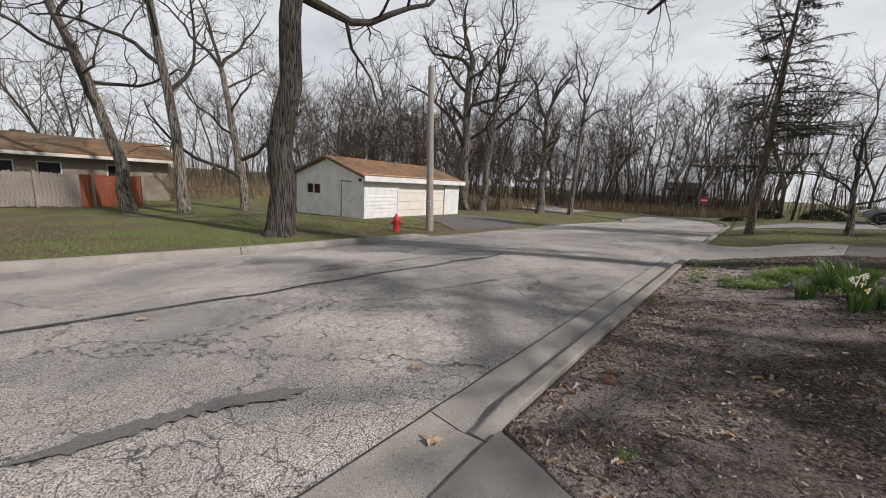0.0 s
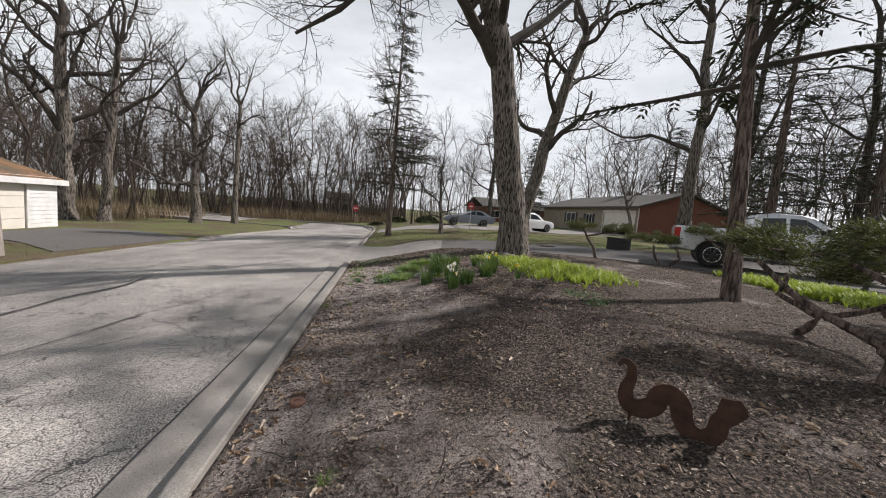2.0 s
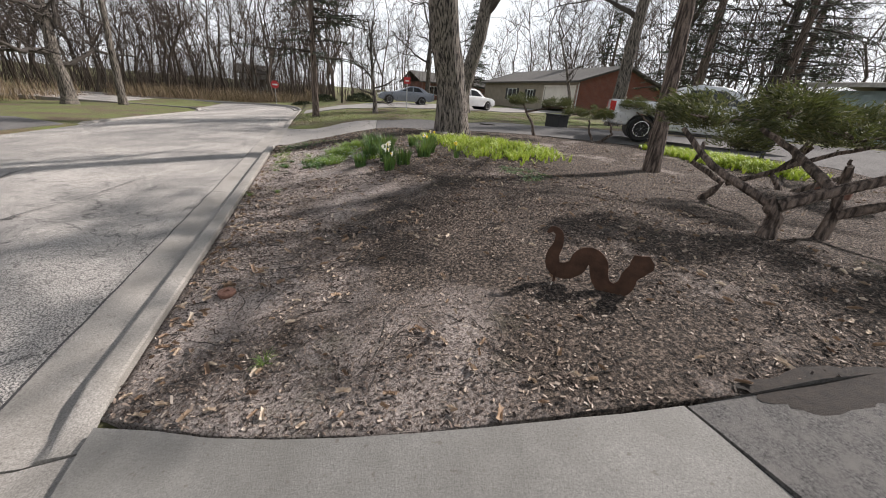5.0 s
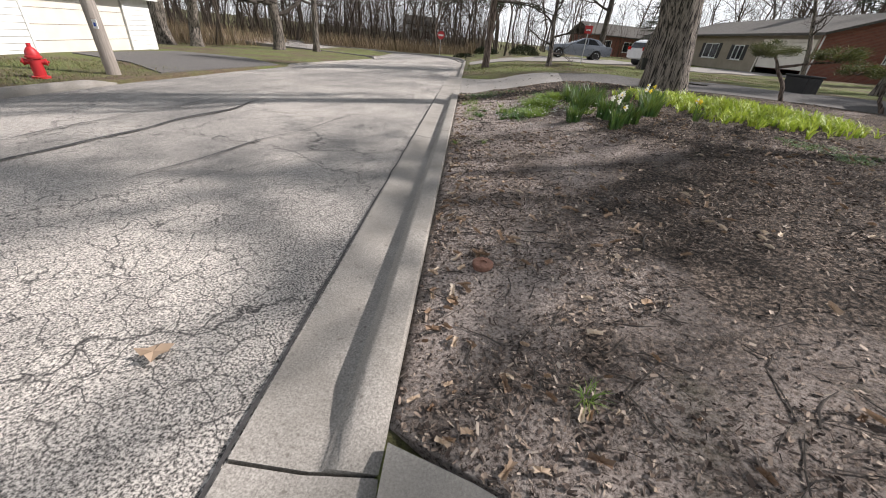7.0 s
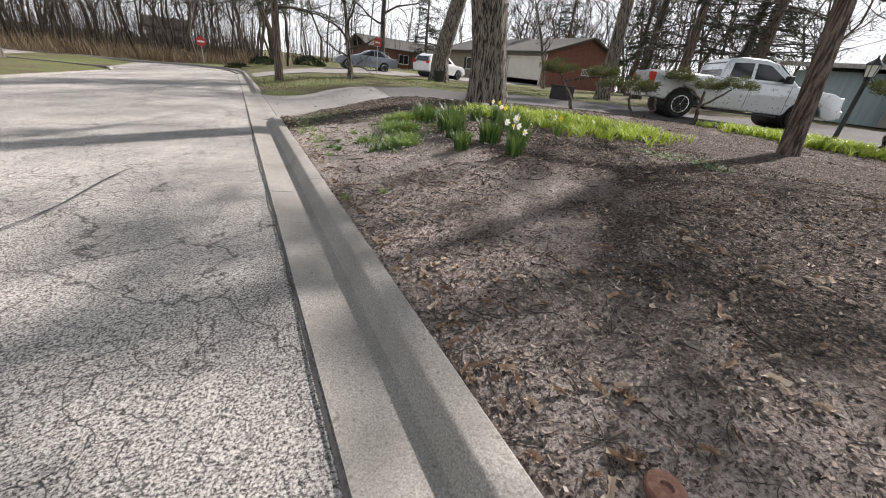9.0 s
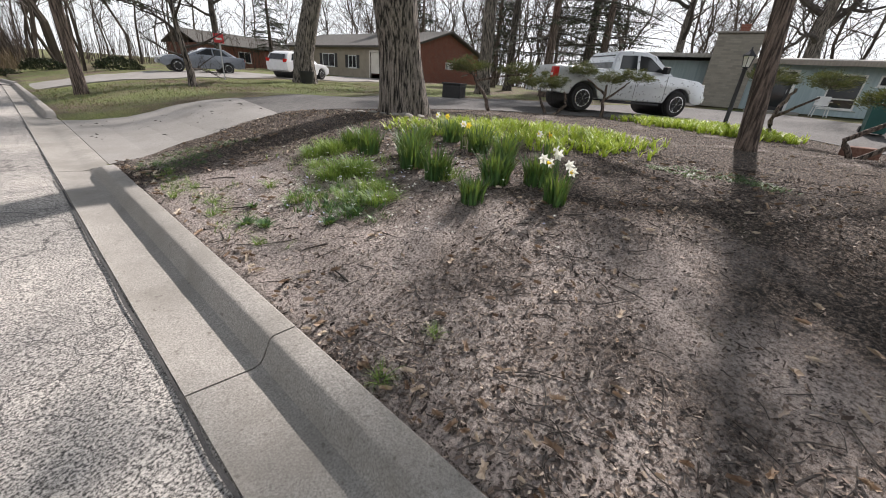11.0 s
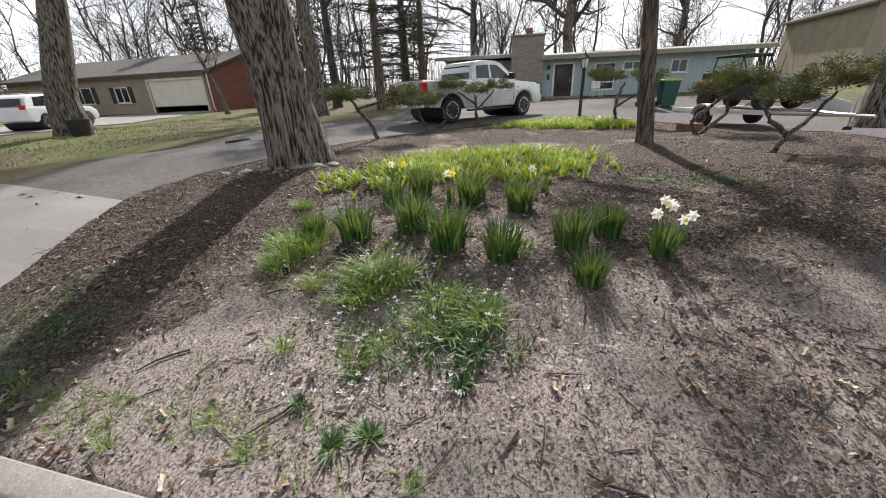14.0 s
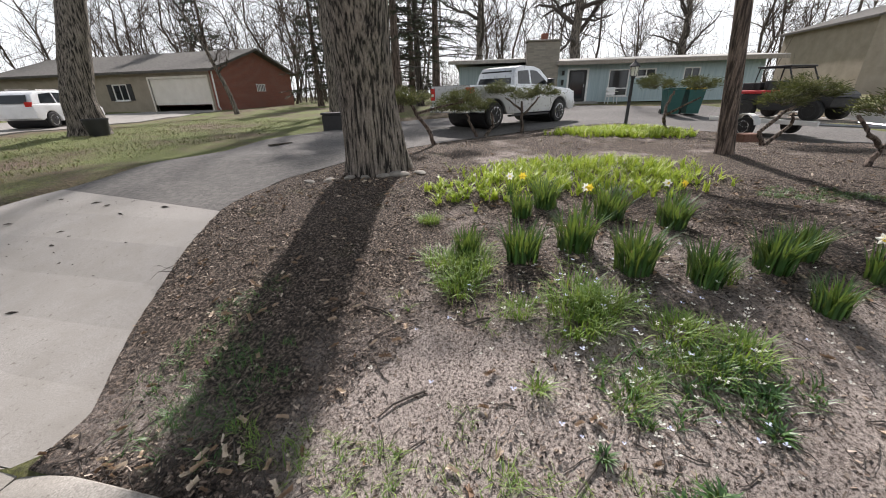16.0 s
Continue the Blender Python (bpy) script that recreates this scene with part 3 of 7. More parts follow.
def arc(a, b, bulge, n=10):
    """Points from a to b, bowed sideways by bulge."""
    a, b = Vector(a), Vector(b)
    d = b - a
    s = Vector((-d.y, d.x)).normalized()
    return [tuple(a + d * t + s * bulge * 4 * t * (1 - t)) for t in np.linspace(0, 1, n)]


def rise(x, y):
    return 0.035 + (Z(min(x, 3.3), 9.5) - 0.045) * float(sm(0.0, 2.4, x)) + float(fall(y))


def apron_z(x, y):
    """Flush with the soil along its curved edge, falling to the gutter away from it."""
    t = float(sm(0.0, 1.5, -0.02 - 0.36 * x - y))
    return (Z(x, -0.3) + 0.012) * (1 - t) + (0.035 + 0.36 * float(sm(0.0, 2.8, x))) * t


near_edge = arc((0.03, -0.02), (2.5, -0.86), -0.13)
slab("pavement_apron_near", [(0.005, -9.0), (0.01, -0.05)] + near_edge[1:] + [(3.0, -9.0)],
     apron_z, CONC_NEAR, "grey concrete driveway apron with a curved edge", 0.2, 0.25)
slab("pavement_apron_far", [(0.005, 9.0)] + arc((0.3, 9.0), (2.74, 10.2), 0.12)[1:] + [(3.25, 13.4), (1.2, 13.9), (0.3, 14.4), (0.005, 14.4)], rise, CONC_PALE, "pale concrete driveway apron", 0.2)


def drive_z(x, y):
    return Z(x, y) + 0.012 if x > 3.3 else rise(x, y) - 0.004


slab("pavement_driveway", inner_far + outer, drive_z, DRIVE, "dark worn asphalt circular driveway", 0.15, 0.7)
slab("pavement_neighbour_drive", [(0.01, 24.3), (0.01, 29.4), (3.5, 31.5), (9, 34.5), (15, 34.8), (22.4, 33.6), (22.4, 27.6), (16, 26.0), (9.5, 25.2), (3.5, 24.6)], lambda x, y: Z(x, y) + 0.02 if x > 1.5 else 0.03 + (Z(1.5, y) - float(fall(y)) - 0.01) * float(sm(0, 1.5, x)) + float(fall(y)), CONC_PALE, "pale concrete driveway of the neighbouring house", 0.2, 1.0)
slab("pavement_garage_drive", [(-8.75, 10.6), (-8.05, 16.6), (-10.5, 18.6), (-14.2, 18.9), (-14.3, 13.6), (-11.0, 12.2)], lambda x, y: Z(x, y) + 0.012, DRIVE, "worn asphalt drive before the white garage", 0.2, 0.8)


# planted island between street and driveway: finely broken soil
island_line = [(0.003, 0.02)] + [(x, y + 0.02) for x, y in near_edge[1:]] + list(reversed(inner_far))[1:] + list(reversed(arc((0.3, 9.0), (2.74, 10.2), 0.12)))[1:] + [(0.003, 9.0)]


def soil_z(x, y):
    """Top of the soil, with its small heaps and hollows."""
    h = noise.fractal((x * 1.1, y * 1.1, 0), 1.0, 2.0, 5) * 0.022 + noise.fractal((x * 9, y * 9, 4), 0.7, 2.1, 3) * 0.007
    return Z(x, y) - 0.012 * math.exp(-max(x, 0) / 0.1) + h * min(1, 0.25 + x)


bm = bmesh.new()
bm.faces.new([bm.verts.new((x, y, 0)) for x, y in island_line])
for axis, cuts in ((0, np.concatenate([np.arange(0.06, 4, 0.07), np.arange(4, 12.7, 0.25)])), (1, np.arange(-1.1, 10.2, 0.09))):
    for c in cuts:
        co, no = [0, 0, 0], [0, 0, 0]
        co[axis], no[axis] = float(c), 1
        bmesh.ops.bisect_plane(bm, geom=bm.verts[:] + bm.edges[:] + bm.faces[:], plane_co=co, plane_no=no)
ext = bmesh.ops.extrude_edge_only(bm, edges=[e for e in bm.edges if e.is_boundary])
down = {q for q in ext["geom"] if isinstance(q, bmesh.types.BMVert)}
for q in bm.verts:
    q.co.z = soil_z(q.co.x, q.co.y) - (0.12 if q in down else 0)
soil_ob = tagged(part("planting_bed", bm, SOIL), "dusty bare soil and dark wood mulch", "ground", kind="structure")
soil_ob.data.polygons.foreach_set("use_smooth", [True] * len(soil_ob.data.polygons))


# ---- trees ----
def sides(r):
    return 14 if r > 0.2 else 8 if r > 0.07 else 5 if r > 0.025 else 3


def grow(mb, p, d, length, r, level, rng, bend=0.22, lift=0.06, kids=(7, 6, 4), tip=0.25):
    """A bent branch with smaller ones along it."""
    n = max(3, min(9, int(length / 0.28)))
    pts, rad, p, d = [Vector(p)], [r], Vector(p), Vector(d).normalized()
    for i in range(n):
        d = (d + Vector((rng.gauss(0, bend), rng.gauss(0, bend), rng.gauss(lift, bend)))).normalized()
        p = p + d * (length / n)
        pts.append(p.copy())
        rad.append(max(0.004, r * (1 - (1 - tip) * (i + 1) / n)))
    mb.tube(pts, rad, sides(r), False)
    if level <= 0:
        return
    count = kids[-level] if level <= len(kids) else kids[0]
    for k in range(count):
        s = 0.25 + 0.75 * (k + rng.random() * 0.8) / count
        j = min(n - 1, int(s * n))
        at = pts[j].lerp(pts[j + 1], s * n - j if s < 1 else 1)
        ax = (pts[j + 1] - pts[j]).normalized()
        out = Vector((rng.gauss(0, 1), rng.gauss(0, 1), rng.gauss(0.25, 0.8)))
        out = (out - ax * out.dot(ax)).normalized()
        nd = (ax * rng.uniform(0.35, 0.9) + out * rng.uniform(0.6, 1.0)).normalized()
        grow(mb, at, nd, length * rng.uniform(0.38, 0.62) * (1.1 - 0.35 * s), max(0.005, rad[j] * rng.uniform(0.42, 0.62)), level - 1, rng, bend * 1.1, lift, kids, tip)


def trunk_mesh(path, radii, rng, ridges=0.07, n=40):
    """A trunk with root flare and furrowed bark cut into its outline."""
    mb, o = MB(), 0
    pts = [Vector(p) for p in path]
    fine, fr = [], []
    for (a, b), (ra, rb) in zip(zip(pts, pts[1:]), zip(radii, radii[1:])):
        k = max(2, int((b - a).length / 0.14))
        for s in range(k):
            fine.append(a.lerp(b, s / k))
            fr.append(ra + (rb - ra) * s / k)
    fine.append(pts[-1])
    fr.append(radii[-1])
    ph = rng.random() * 50
    for i, (p, r) in enumerate(zip(fine, fr)):
        for k in range(n):
            w = 2 * math.pi * k / n
            u = (math.cos(w), math.sin(w))
            root = 0.22 * math.exp(-(p.z - pts[0].z) / 0.28) * (0.55 + 0.45 * math.sin(5 * w + ph))
            rr = r * (1 + root + ridges * noise.noise((u[0] * 5.5 + ph, u[1] * 5.5, p.z * 0.9)) + ridges * 0.6 * noise.noise((u[0] * 12 + ph, u[1] * 12, p.z * 2.2)))
            mb.v.append((p.x + u[0] * rr, p.y + u[1] * rr, p.z))
    for i in range(len(fine) - 1):
        mb.f += [(i * n + k, i * n + (k + 1) % n, (i + 1) * n + (k + 1) % n, (i + 1) * n + k) for k in range(n)]
    return mb


def bare_tree(x, y, height, r, seed, limbs, label, lean=(0, 0), fork=0.4, mat=BARK, kids=(7, 6, 4), bend=0.24, reach=0.55, ridges=0.07, explicit=(), z=None, sub=3, span=(0.0, 1.0)):
    """A leafless tree: flared trunk, crooked limbs and twigs."""
    rng = random.Random(seed)
    z0 = (Z(x, y) if z is None else z) - 0.06
    t = thing("tree", pose(x, y, z0), label, "tree")
    path, radii = [(0, 0, 0)], [r * 1.12]
    for i in range(1, 8):
        s = i / 7
        path.append((lean[0] * s ** 1.7 + rng.gauss(0, r * 0.18), lean[1] * s ** 1.7 + rng.gauss(0, r * 0.18), height * fork * s + (height * (1 - fork) * 0.55 * s * s)))
        radii.append(r * (1 - 0.5 * s))
    tr = part("trunk", trunk_mesh(path, radii, rng, ridges, 44 if r > 0.25 else 20), mat, t)
    tr.data.polygons.foreach_set("use_smooth", [True] * len(tr.data.polygons))
    mb = MB()
    top = Vector(path[-1])
    for k in range(limbs):
        s = fork + (1 - fork) * (k + 0.3) / limbs
        j = min(6, int(s * 7))
        at = Vector(path[j]).lerp(Vector(path[j + 1]), s * 7 - j)
        w = (span[0] + (span[1] - span[0]) * ((k * 0.382) % 1.0)) * 2 * math.pi + seed + rng.gauss(0, 0.3)
        up = 0.25 + 0.9 * s * rng.random()
        grow(mb, at, (math.cos(w), math.sin(w), up), height * reach * rng.uniform(0.6, 1.0) * (1.15 - 0.5 * s), radii[j] * rng.uniform(0.4, 0.62), sub, rng, bend, 0.05, kids)
    for k in range(3):
        w = k * 2.1 + seed
        grow(mb, top, (0.5 * math.cos(w), 0.5 * math.sin(w), 1), height * 0.42, radii[-1] * 0.75, sub, rng, bend, 0.08, kids)
    for line, r0 in explicit:
        pts = [Vector(q) for q in line]
        n = len(pts)
        rad = [r0 * (1 - 0.8 * i / (n - 1)) for i in range(n)]
        mb.tube(pts, rad, 10, False)
        for i in range(1, n):
            for c in range(5):
                s = rng.random()
                at = pts[i - 1].lerp(pts[i], s)
                ax = (pts[i] - pts[i - 1]).normalized()
                out = Vector((rng.gauss(0, 1), rng.gauss(0, 1), rng.gauss(-0.1, 0.8)))
                out = (out - ax * out.dot(ax)).normalized()
                grow(mb, at, ax * 0.5 + out, rng.uniform(0.9, 2.2), rad[i] * 0.42, 2, rng, 0.28, 0.0, (6, 4))
    part("crown", mb, TWIG, t)
    return t


def conifer(x, y, height, r, seed, label, first=0.15, reach=2.6, droop=-0.25, dens=1.0, z=None, lean=(0, 0), mat=BARK_FIR, sprays=9, size=0.5):
    """A needle tree: straight trunk, tiers of boughs with needle sprays."""
    rng = random.Random(seed)
    t = thing("conifer_tree", pose(x, y, (Z(x, y) if z is None else z) - 0.06), label, "tree")
    path = [(lean[0] * s, lean[1] * s, height * s) for s in np.linspace(0, 1, 9)]
    tr = part("trunk", trunk_mesh(path, [max(0.02, r * (1 - 0.93 * s)) for s in np.linspace(0, 1, 9)], rng, 0.05, 24), mat, t)
    tr.data.polygons.foreach_set("use_smooth", [True] * len(tr.data.polygons))
    wood, fol = MB(), MB()
    h = height * first
    while h < height * 0.985:
        s = (h / height - first) / (1 - first)
        for k in range(rng.choice((3, 4, 4, 5))):
            if rng.random() > dens:
                continue
            w, ln = rng.random() * 6.283, reach * (1.02 - s) * rng.uniform(0.55, 1.1) + 0.25
            p = Vector((lean[0] * h / height, lean[1] * h / height, h))
            d = Vector((math.cos(w), math.sin(w), rng.uniform(-0.05, 0.2)))
            pts = [p]
            for i in range(4):
                d.z += droop * 0.25 + rng.gauss(0, 0.06)
                p = p + d.normalized() * ln / 4
                pts.append(p)
            wood.tube(pts, [0.012 + 0.018 * ln * (1 - i / 4.4) / 2 for i in range(5)], 4, False)
            for i in range(int(sprays * (0.4 + ln / reach))):
                q = rng.uniform(0.2, 1.0) * 3.99
                at = pts[int(q)].lerp(pts[int(q) + 1], q - int(q))
                ww = w + rng.choice((-1, 1)) * rng.uniform(0.3, 1.2)
                L = size * rng.uniform(0.5, 1.1) * (1.15 - 0.6 * q / 4)
                e = Vector((math.cos(ww), math.sin(ww), rng.uniform(-0.45, 0.05)))
                side = Vector((-e.y, e.x, rng.gauss(0, 0.4))).normalized()
                wd = L * 0.11
                for m_ in range(3):
                    b0 = at + e * L * (m_ / 3)
                    for sg in (-1, 1):
                        tipp = b0 + e * L * 0.34 + side * sg * wd * 2.0 + Vector((0, 0, rng.gauss(0, 0.03)))
                        fol.add([b0, b0 + e * L * 0.2 + side * sg * wd * 0.4, tipp, b0 + e * 0.07 * L + side * sg * wd * 1.1], [(0, 1, 2, 3)])
        h += height * rng.uniform(0.018, 0.034)
    tagged(part("bough_wood", wood, TWIG, t), kind="stuff")
    tagged(part("foliage", fol, NEEDLE, t), kind="stuff")
    return t


# the big tree beside the far apron, with its long limbs over the street
bare_tree(4.85, 9.05, 15.0, 0.44, 3, 6, "large bare oak with deeply furrowed bark beside the driveway", (-3.3, -1.4), 0.5, BARK, (7, 6, 5), 0.26, 0.42, 0.10, [
    ([(-0.9, 0.2, 6.6), (-2.0, 0.1, 7.6), (-3.5, -0.2, 7.8), (-4.6, -0.7, 6.9), (-5.4, -1.1, 5.8), (-6.3, -1.4, 5.0)], 0.17),
    ([(-1.1, 0.2, 7.6), (-2.3, -0.4, 8.9), (-4.2, -1.2, 9.1), (-6.2, -1.8, 8.7), (-8.2, -2.2, 8.3), (-9.8, -2.6, 7.3)], 0.2),
    ([(-0.8, 0.2, 6.2), (0.6, 0.8, 7.4), (1.9, 1.2, 8.8), (3.0, 1.4, 10.6)], 0.16)])
bare_tree(9.75, 21.7, 16.0, 0.5, 12, 6, "thick bare tree beside the white car", (2.3, -1.3), 0.5, BARK, (7, 6, 4))
bare_tree(16.3, 15.6, 15.0, 0.36, 15, 6, "tall bare tree on the neighbouring lawn", (0.3, 0.4), 0.5, BARK, (6, 5, 3))
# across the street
# bark colour carries the shade of a trunk lit from behind
bare_tree(-10.9, 3.9, 16.0, 0.42, 21, 6, "large bare oak near the far kerb, bark darkened as if backlit", (1.5, 0.7), 0.6, BARK_DARK_SHADED, (7, 6, 5))
bare_tree(-22.4, 2.1, 14.0, 0.3, 24, 5, "leaning bare tree before the wooden fence", (-1.6, -2.2), 0.5, BARK_PALE, (6, 5, 4))
bare_tree(-20.8, 4.0, 14.5, 0.27, 27, 5, "bare tree with forked trunk on the lawn", (-0.6, -0.9), 0.55, BARK_PALE, (6, 5, 4))
bare_tree(-22.0, 7.4, 11.5, 0.27, 30, 5, "low-forked bare tree at the lawn edge", (-1.2, -0.6), 0.32, BARK_PALE, (7, 6, 4))
bare_tree(-20.7, 27.0, 17.0, 0.55, 33, 8, "massive bare oak with spreading limbs beside the garage", (-0.4, 0.5), 0.45, BARK_PALE, (7, 6, 5), 0.26, 0.6)
bare_tree(-18.3, 26.8, 15.0, 0.34, 36, 5, "slender bare oak beside the garage", (0.8, 0.3), 0.55, BARK_PALE, (7, 6, 4))
bare_tree(-14.8, 31.6, 12.5, 0.42, 39, 8, "gnarled bare oak with low wide limbs", (-0.3, 0.1), 0.36, BARK, (7, 6, 5), 0.3, 0.62)
bare_tree(-12.6, 33.7, 13.0, 0.26, 42, 5, "slim bare tree near the street corner", (0.2, 0.0), 0.55, BARK, (7, 6, 4))
bare_tree(4.0, 19.1, 4.2, 0.13, 45, 6, "small bare crab apple tree on the grass strip", (-0.25, 0.1), 0.3, BARK, (5, 4, 3), 0.25, 0.6)
bare_tree(19.2, 23.6, 6.5, 0.14, 48, 5, "young leaning tree before the garage", (-1.3, 0.8), 0.5, BARK, (5, 4, 3))
# needle trees
conifer(1.02, 19.4, 12.6, 0.17, 51, "tall sparse spruce beside the street", 0.22, 2.9, -0.2, 0.85, None, (0.1, 0), BARK_FIR, 12, 0.6)
conifer(6.62, 3.42, 13.5, 0.135, 54, "hemlock trunk with long flat boughs high above", 0.27, 4.8, -0.12, 0.58, None, (0.35, 1.5), BARK_FIR, 14, 0.6)
conifer(19.0, 13.5, 13.0, 0.26, 57, "dark fir behind the parked truck", 0.16, 3.4, -0.25, 1.0, None, (0, 0), BARK_FIR, 10, 0.65)
conifer(23.5, 12.5, 14.0, 0.26, 58, "dark fir behind the parked truck", 0.2, 3.2, -0.25, 1.0, None, (0, 0), BARK_FIR, 10, 0.65)
conifer(27.0, 22.5, 11.0, 0.25, 60, "dark spruce beside the brick garage", 0.12, 2.6, -0.25, 1.0, None, (0, 0), BARK_FIR, 10, 0.75)
conifer(34.0, 38.0, 13.0, 0.28, 63, "dark spruce behind the neighbouring house", 0.1, 3.4, -0.25, 1.0, None, (0, 0), BARK_FIR, 9, 1.0)
conifer(30.0, 16.0, 12.5, 0.28, 66, "dark spruce behind the house", 0.1, 3.4, -0.25, 1.0, None, (0, 0), BARK_FIR, 9, 1.0)
conifer(22.0, 51.0, 13.0, 0.24, 92, "dark spruce behind the neighbouring house", 0.1, 3.2, -0.25, 1.0, None, (0, 0), BARK_FIR, 10, 0.9)
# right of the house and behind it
bare_tree(21.5, 17.5, 15.5, 0.26, 93, 6, "tall bare tree behind the parked truck", (0.6, 0.3), 0.5, BARK_DARK_SHADED, (7, 6, 4))
bare_tree(25.0, 14.0, 15.0, 0.24, 94, 6, "tall bare tree behind the parked truck", (-0.5, 0.2), 0.5, BARK_DARK_SHADED, (7, 6, 4))
bare_tree(13.0, 42.0, 14.0, 0.3, 95, 7, "bare tree on the far side of the pale drive", (0.3, 0.2), 0.4, BARK_DARK_SHADED, (7, 6, 4))
bare_tree(11.6, -3.0, 15.0, 0.33, 70, 5, "leaning bare tree beyond the trailer", (1.6, -0.6), 0.6, BARK, (6, 5, 3))
bare_tree(12.4, -5.4, 16.0, 0.45, 73, 6, "thick dark bare tree beyond the trailer", (0.5, -0.3), 0.55, BARK, (6, 5, 3))
bare_tree(34.5, 3.4, 14.0, 0.5, 76, 8, "old bare oak behind the house roof", (0.3, 0.2), 0.4, BARK, (6, 5, 3), 0.28, 0.55)
bare_tree(36.0, 11.5, 15.0, 0.34, 79, 6, "bare tree behind the house", (0.4, 0.0), 0.45, BARK, (6, 5, 3))
bare_tree(40.0, -6.0, 12.0, 0.35, 82, 8, "round-crowned bare tree far behind the house", (0, 0), 0.3, BARK, (6, 5, 3), 0.24, 0.5)


# ---- buildings ----
def wall_boxes(mb, u0, u1, z0, z1, y0, y1, holes):
    """A wall from u0 to u1 with real openings (a, b, c, d) cut through it."""
    us = sorted({u0, u1, *[h[0] for h in holes], *[h[1] for h in holes]})
    zs = sorted({z0, z1, *[h[2] for h in holes], *[h[3] for h in holes]})
    for a, b in zip(us, us[1:]):
        for c, d in zip(zs, zs[1:]):
            if not any(h[0] <= (a + b) / 2 <= h[1] and h[2] <= (c + d) / 2 <= h[3] for h in holes):
                mb.box(a, y0, c, b, y1, d)


def window(parent, a, b, c, d, y=0.0, name="window", mull=1, frame_mat=WHITE, bar=0.07):
    """A framed window whose outside lies at y."""
    fr = MB()
    for q in ((a, b, c, c + bar), (a, b, d - bar, d), (a, a + bar, c + bar, d - bar), (b - bar, b, c + bar, d - bar)):
        fr.box(q[0], y - 0.035, q[2], q[1], y + 0.06, q[3], 0.008)
    w = part(name, fr, frame_mat, parent)
    part("pane", MB().box(a + bar, y + 0.02, c + bar, b - bar, y + 0.03, d - bar), GLASS, w)
    for k in range(1, mull + 1):
        u = a + (b - a) * k / (mull + 1)
        part("mullion", MB().box(u - 0.025, y - 0.02, c + bar, u + 0.025, y + 0.05, d - bar), frame_mat, w)
    part("sill", MB().box(a - 0.06, y - 0.09, c - 0.05, b + 0.06, y + 0.02, c - 0.002, 0.01), frame_mat, w)
    return w


def siding(name, parent, u0, u1, z0, z1, y, step, mat, holes=(), gable=None):
    """Lapped boards over a wall face; gable gives the height of the slope at u."""
    mb, z = MB(), z0
    while z < z1:
        segs = [(u0, u1)]
        for h in holes:
            if h[2] < z + step and h[3] > z:
                segs = [s for a, b in segs for s in ((a, min(b, h[0])), (max(a, h[1]), b)) if s[1] - s[0] > 0.02]
        for a, b in segs:
            if gable:
                a, b = max(a, gable(z)[0]), min(b, gable(z)[1])
                if b - a < 0.05:
                    continue
            mb.add([(a, y - 0.022, z), (b, y - 0.022, z), (b, y - 0.004, z + step), (a, y - 0.004, z + step), (a, y, z), (b, y, z)], [(0, 1, 2, 3), (4, 5, 1, 0)])
        z += step
    return part(name, mb, mat, parent)


def gable_roof(parent, u0, u1, v0, v1, eave, ridge, along, mat, over=0.35, thick=0.14, name="roof"):
    """Two slopes; along 'u' or 'v' gives the ridge's direction."""
    mb = MB()
    if along == "u":
        m = (v0 + v1) / 2
        k = (ridge - eave) / (m - v0)
        prof = [(v0 - over, eave - over * k), (m, ridge), (v1 + over, eave - over * k), (v1 + over, eave - over * k - thick), (m, ridge - thick), (v0 - over, eave - over * k - thick)]
        mb.prism([(p[0], p[1] + thick) for p in prof], u0 - over, u1 + over, "yz")
    else:
        m = (u0 + u1) / 2
        k = (ridge - eave) / (m - u0)
        prof = [(u0 - over, eave - over * k), (m, ridge), (u1 + over, eave - over * k), (u1 + over, eave - over * k - thick), (m, ridge - thick), (u0 - over, eave - over * k - thick)]
        mb.prism([(p[0], p[1] + thick) for p in prof], v0 - over, v1 + over, "xz")
    return part(name, mb, mat, parent)


# white garage: local x runs along the long front from the near corner, y goes back, front faces the street
gar = thing("garage", pose(-14.36, 10.09, -0.66, 0, 0, 97), "white clapboard double garage with a brown shingle roof", "garage")
L, D, E, R = 9.5, 5.5, 2.3, 3.2
door_h = (2.75, 7.6, 0.0, 2.05)
mb = MB()
wall_boxes(mb, 0, L, 0, E, 0, 0.15, [door_h])
part("wall", mb, WHITE, gar)
part("wall", MB().box(0, D - 0.15, 0, L, D, E), WHITE, gar)
part("wall", MB().box(L - 0.15, 0.15, 0, L, D - 0.15, E), WHITE, gar)
side_mb = MB()
side_holes = [(0.9, 1.75, 0.0, 2.05), (3.4, 4.5, 1.25, 1.75)]
wall_boxes(side_mb, 0.15, D - 0.15, 0, E, 0, 0.15, side_holes)
side_mb.v = [(p[1], p[0], p[2]) for p in side_mb.v]
side_mb.add([(0.0, 0, E), (0.15, 0, E), (0.0, D, E), (0.15, D, E), (0.0, D / 2, R - 0.05), (0.15, D / 2, R - 0.05)], [(0, 2, 4), (1, 5, 3), (0, 4, 5, 1), (2, 3, 5, 4)])
part("gable_wall", side_mb, WHITE, gar)
part("gable_wall", MB().add([(L - 0.15, 0, E), (L, 0, E), (L - 0.15, D, E), (L, D, E), (L - 0.15, D / 2, R - 0.05), (L, D / 2, R - 0.05)], [(0, 2, 4), (1, 5, 3), (0, 4, 5, 1), (2, 3, 5, 4)]), WHITE, gar)
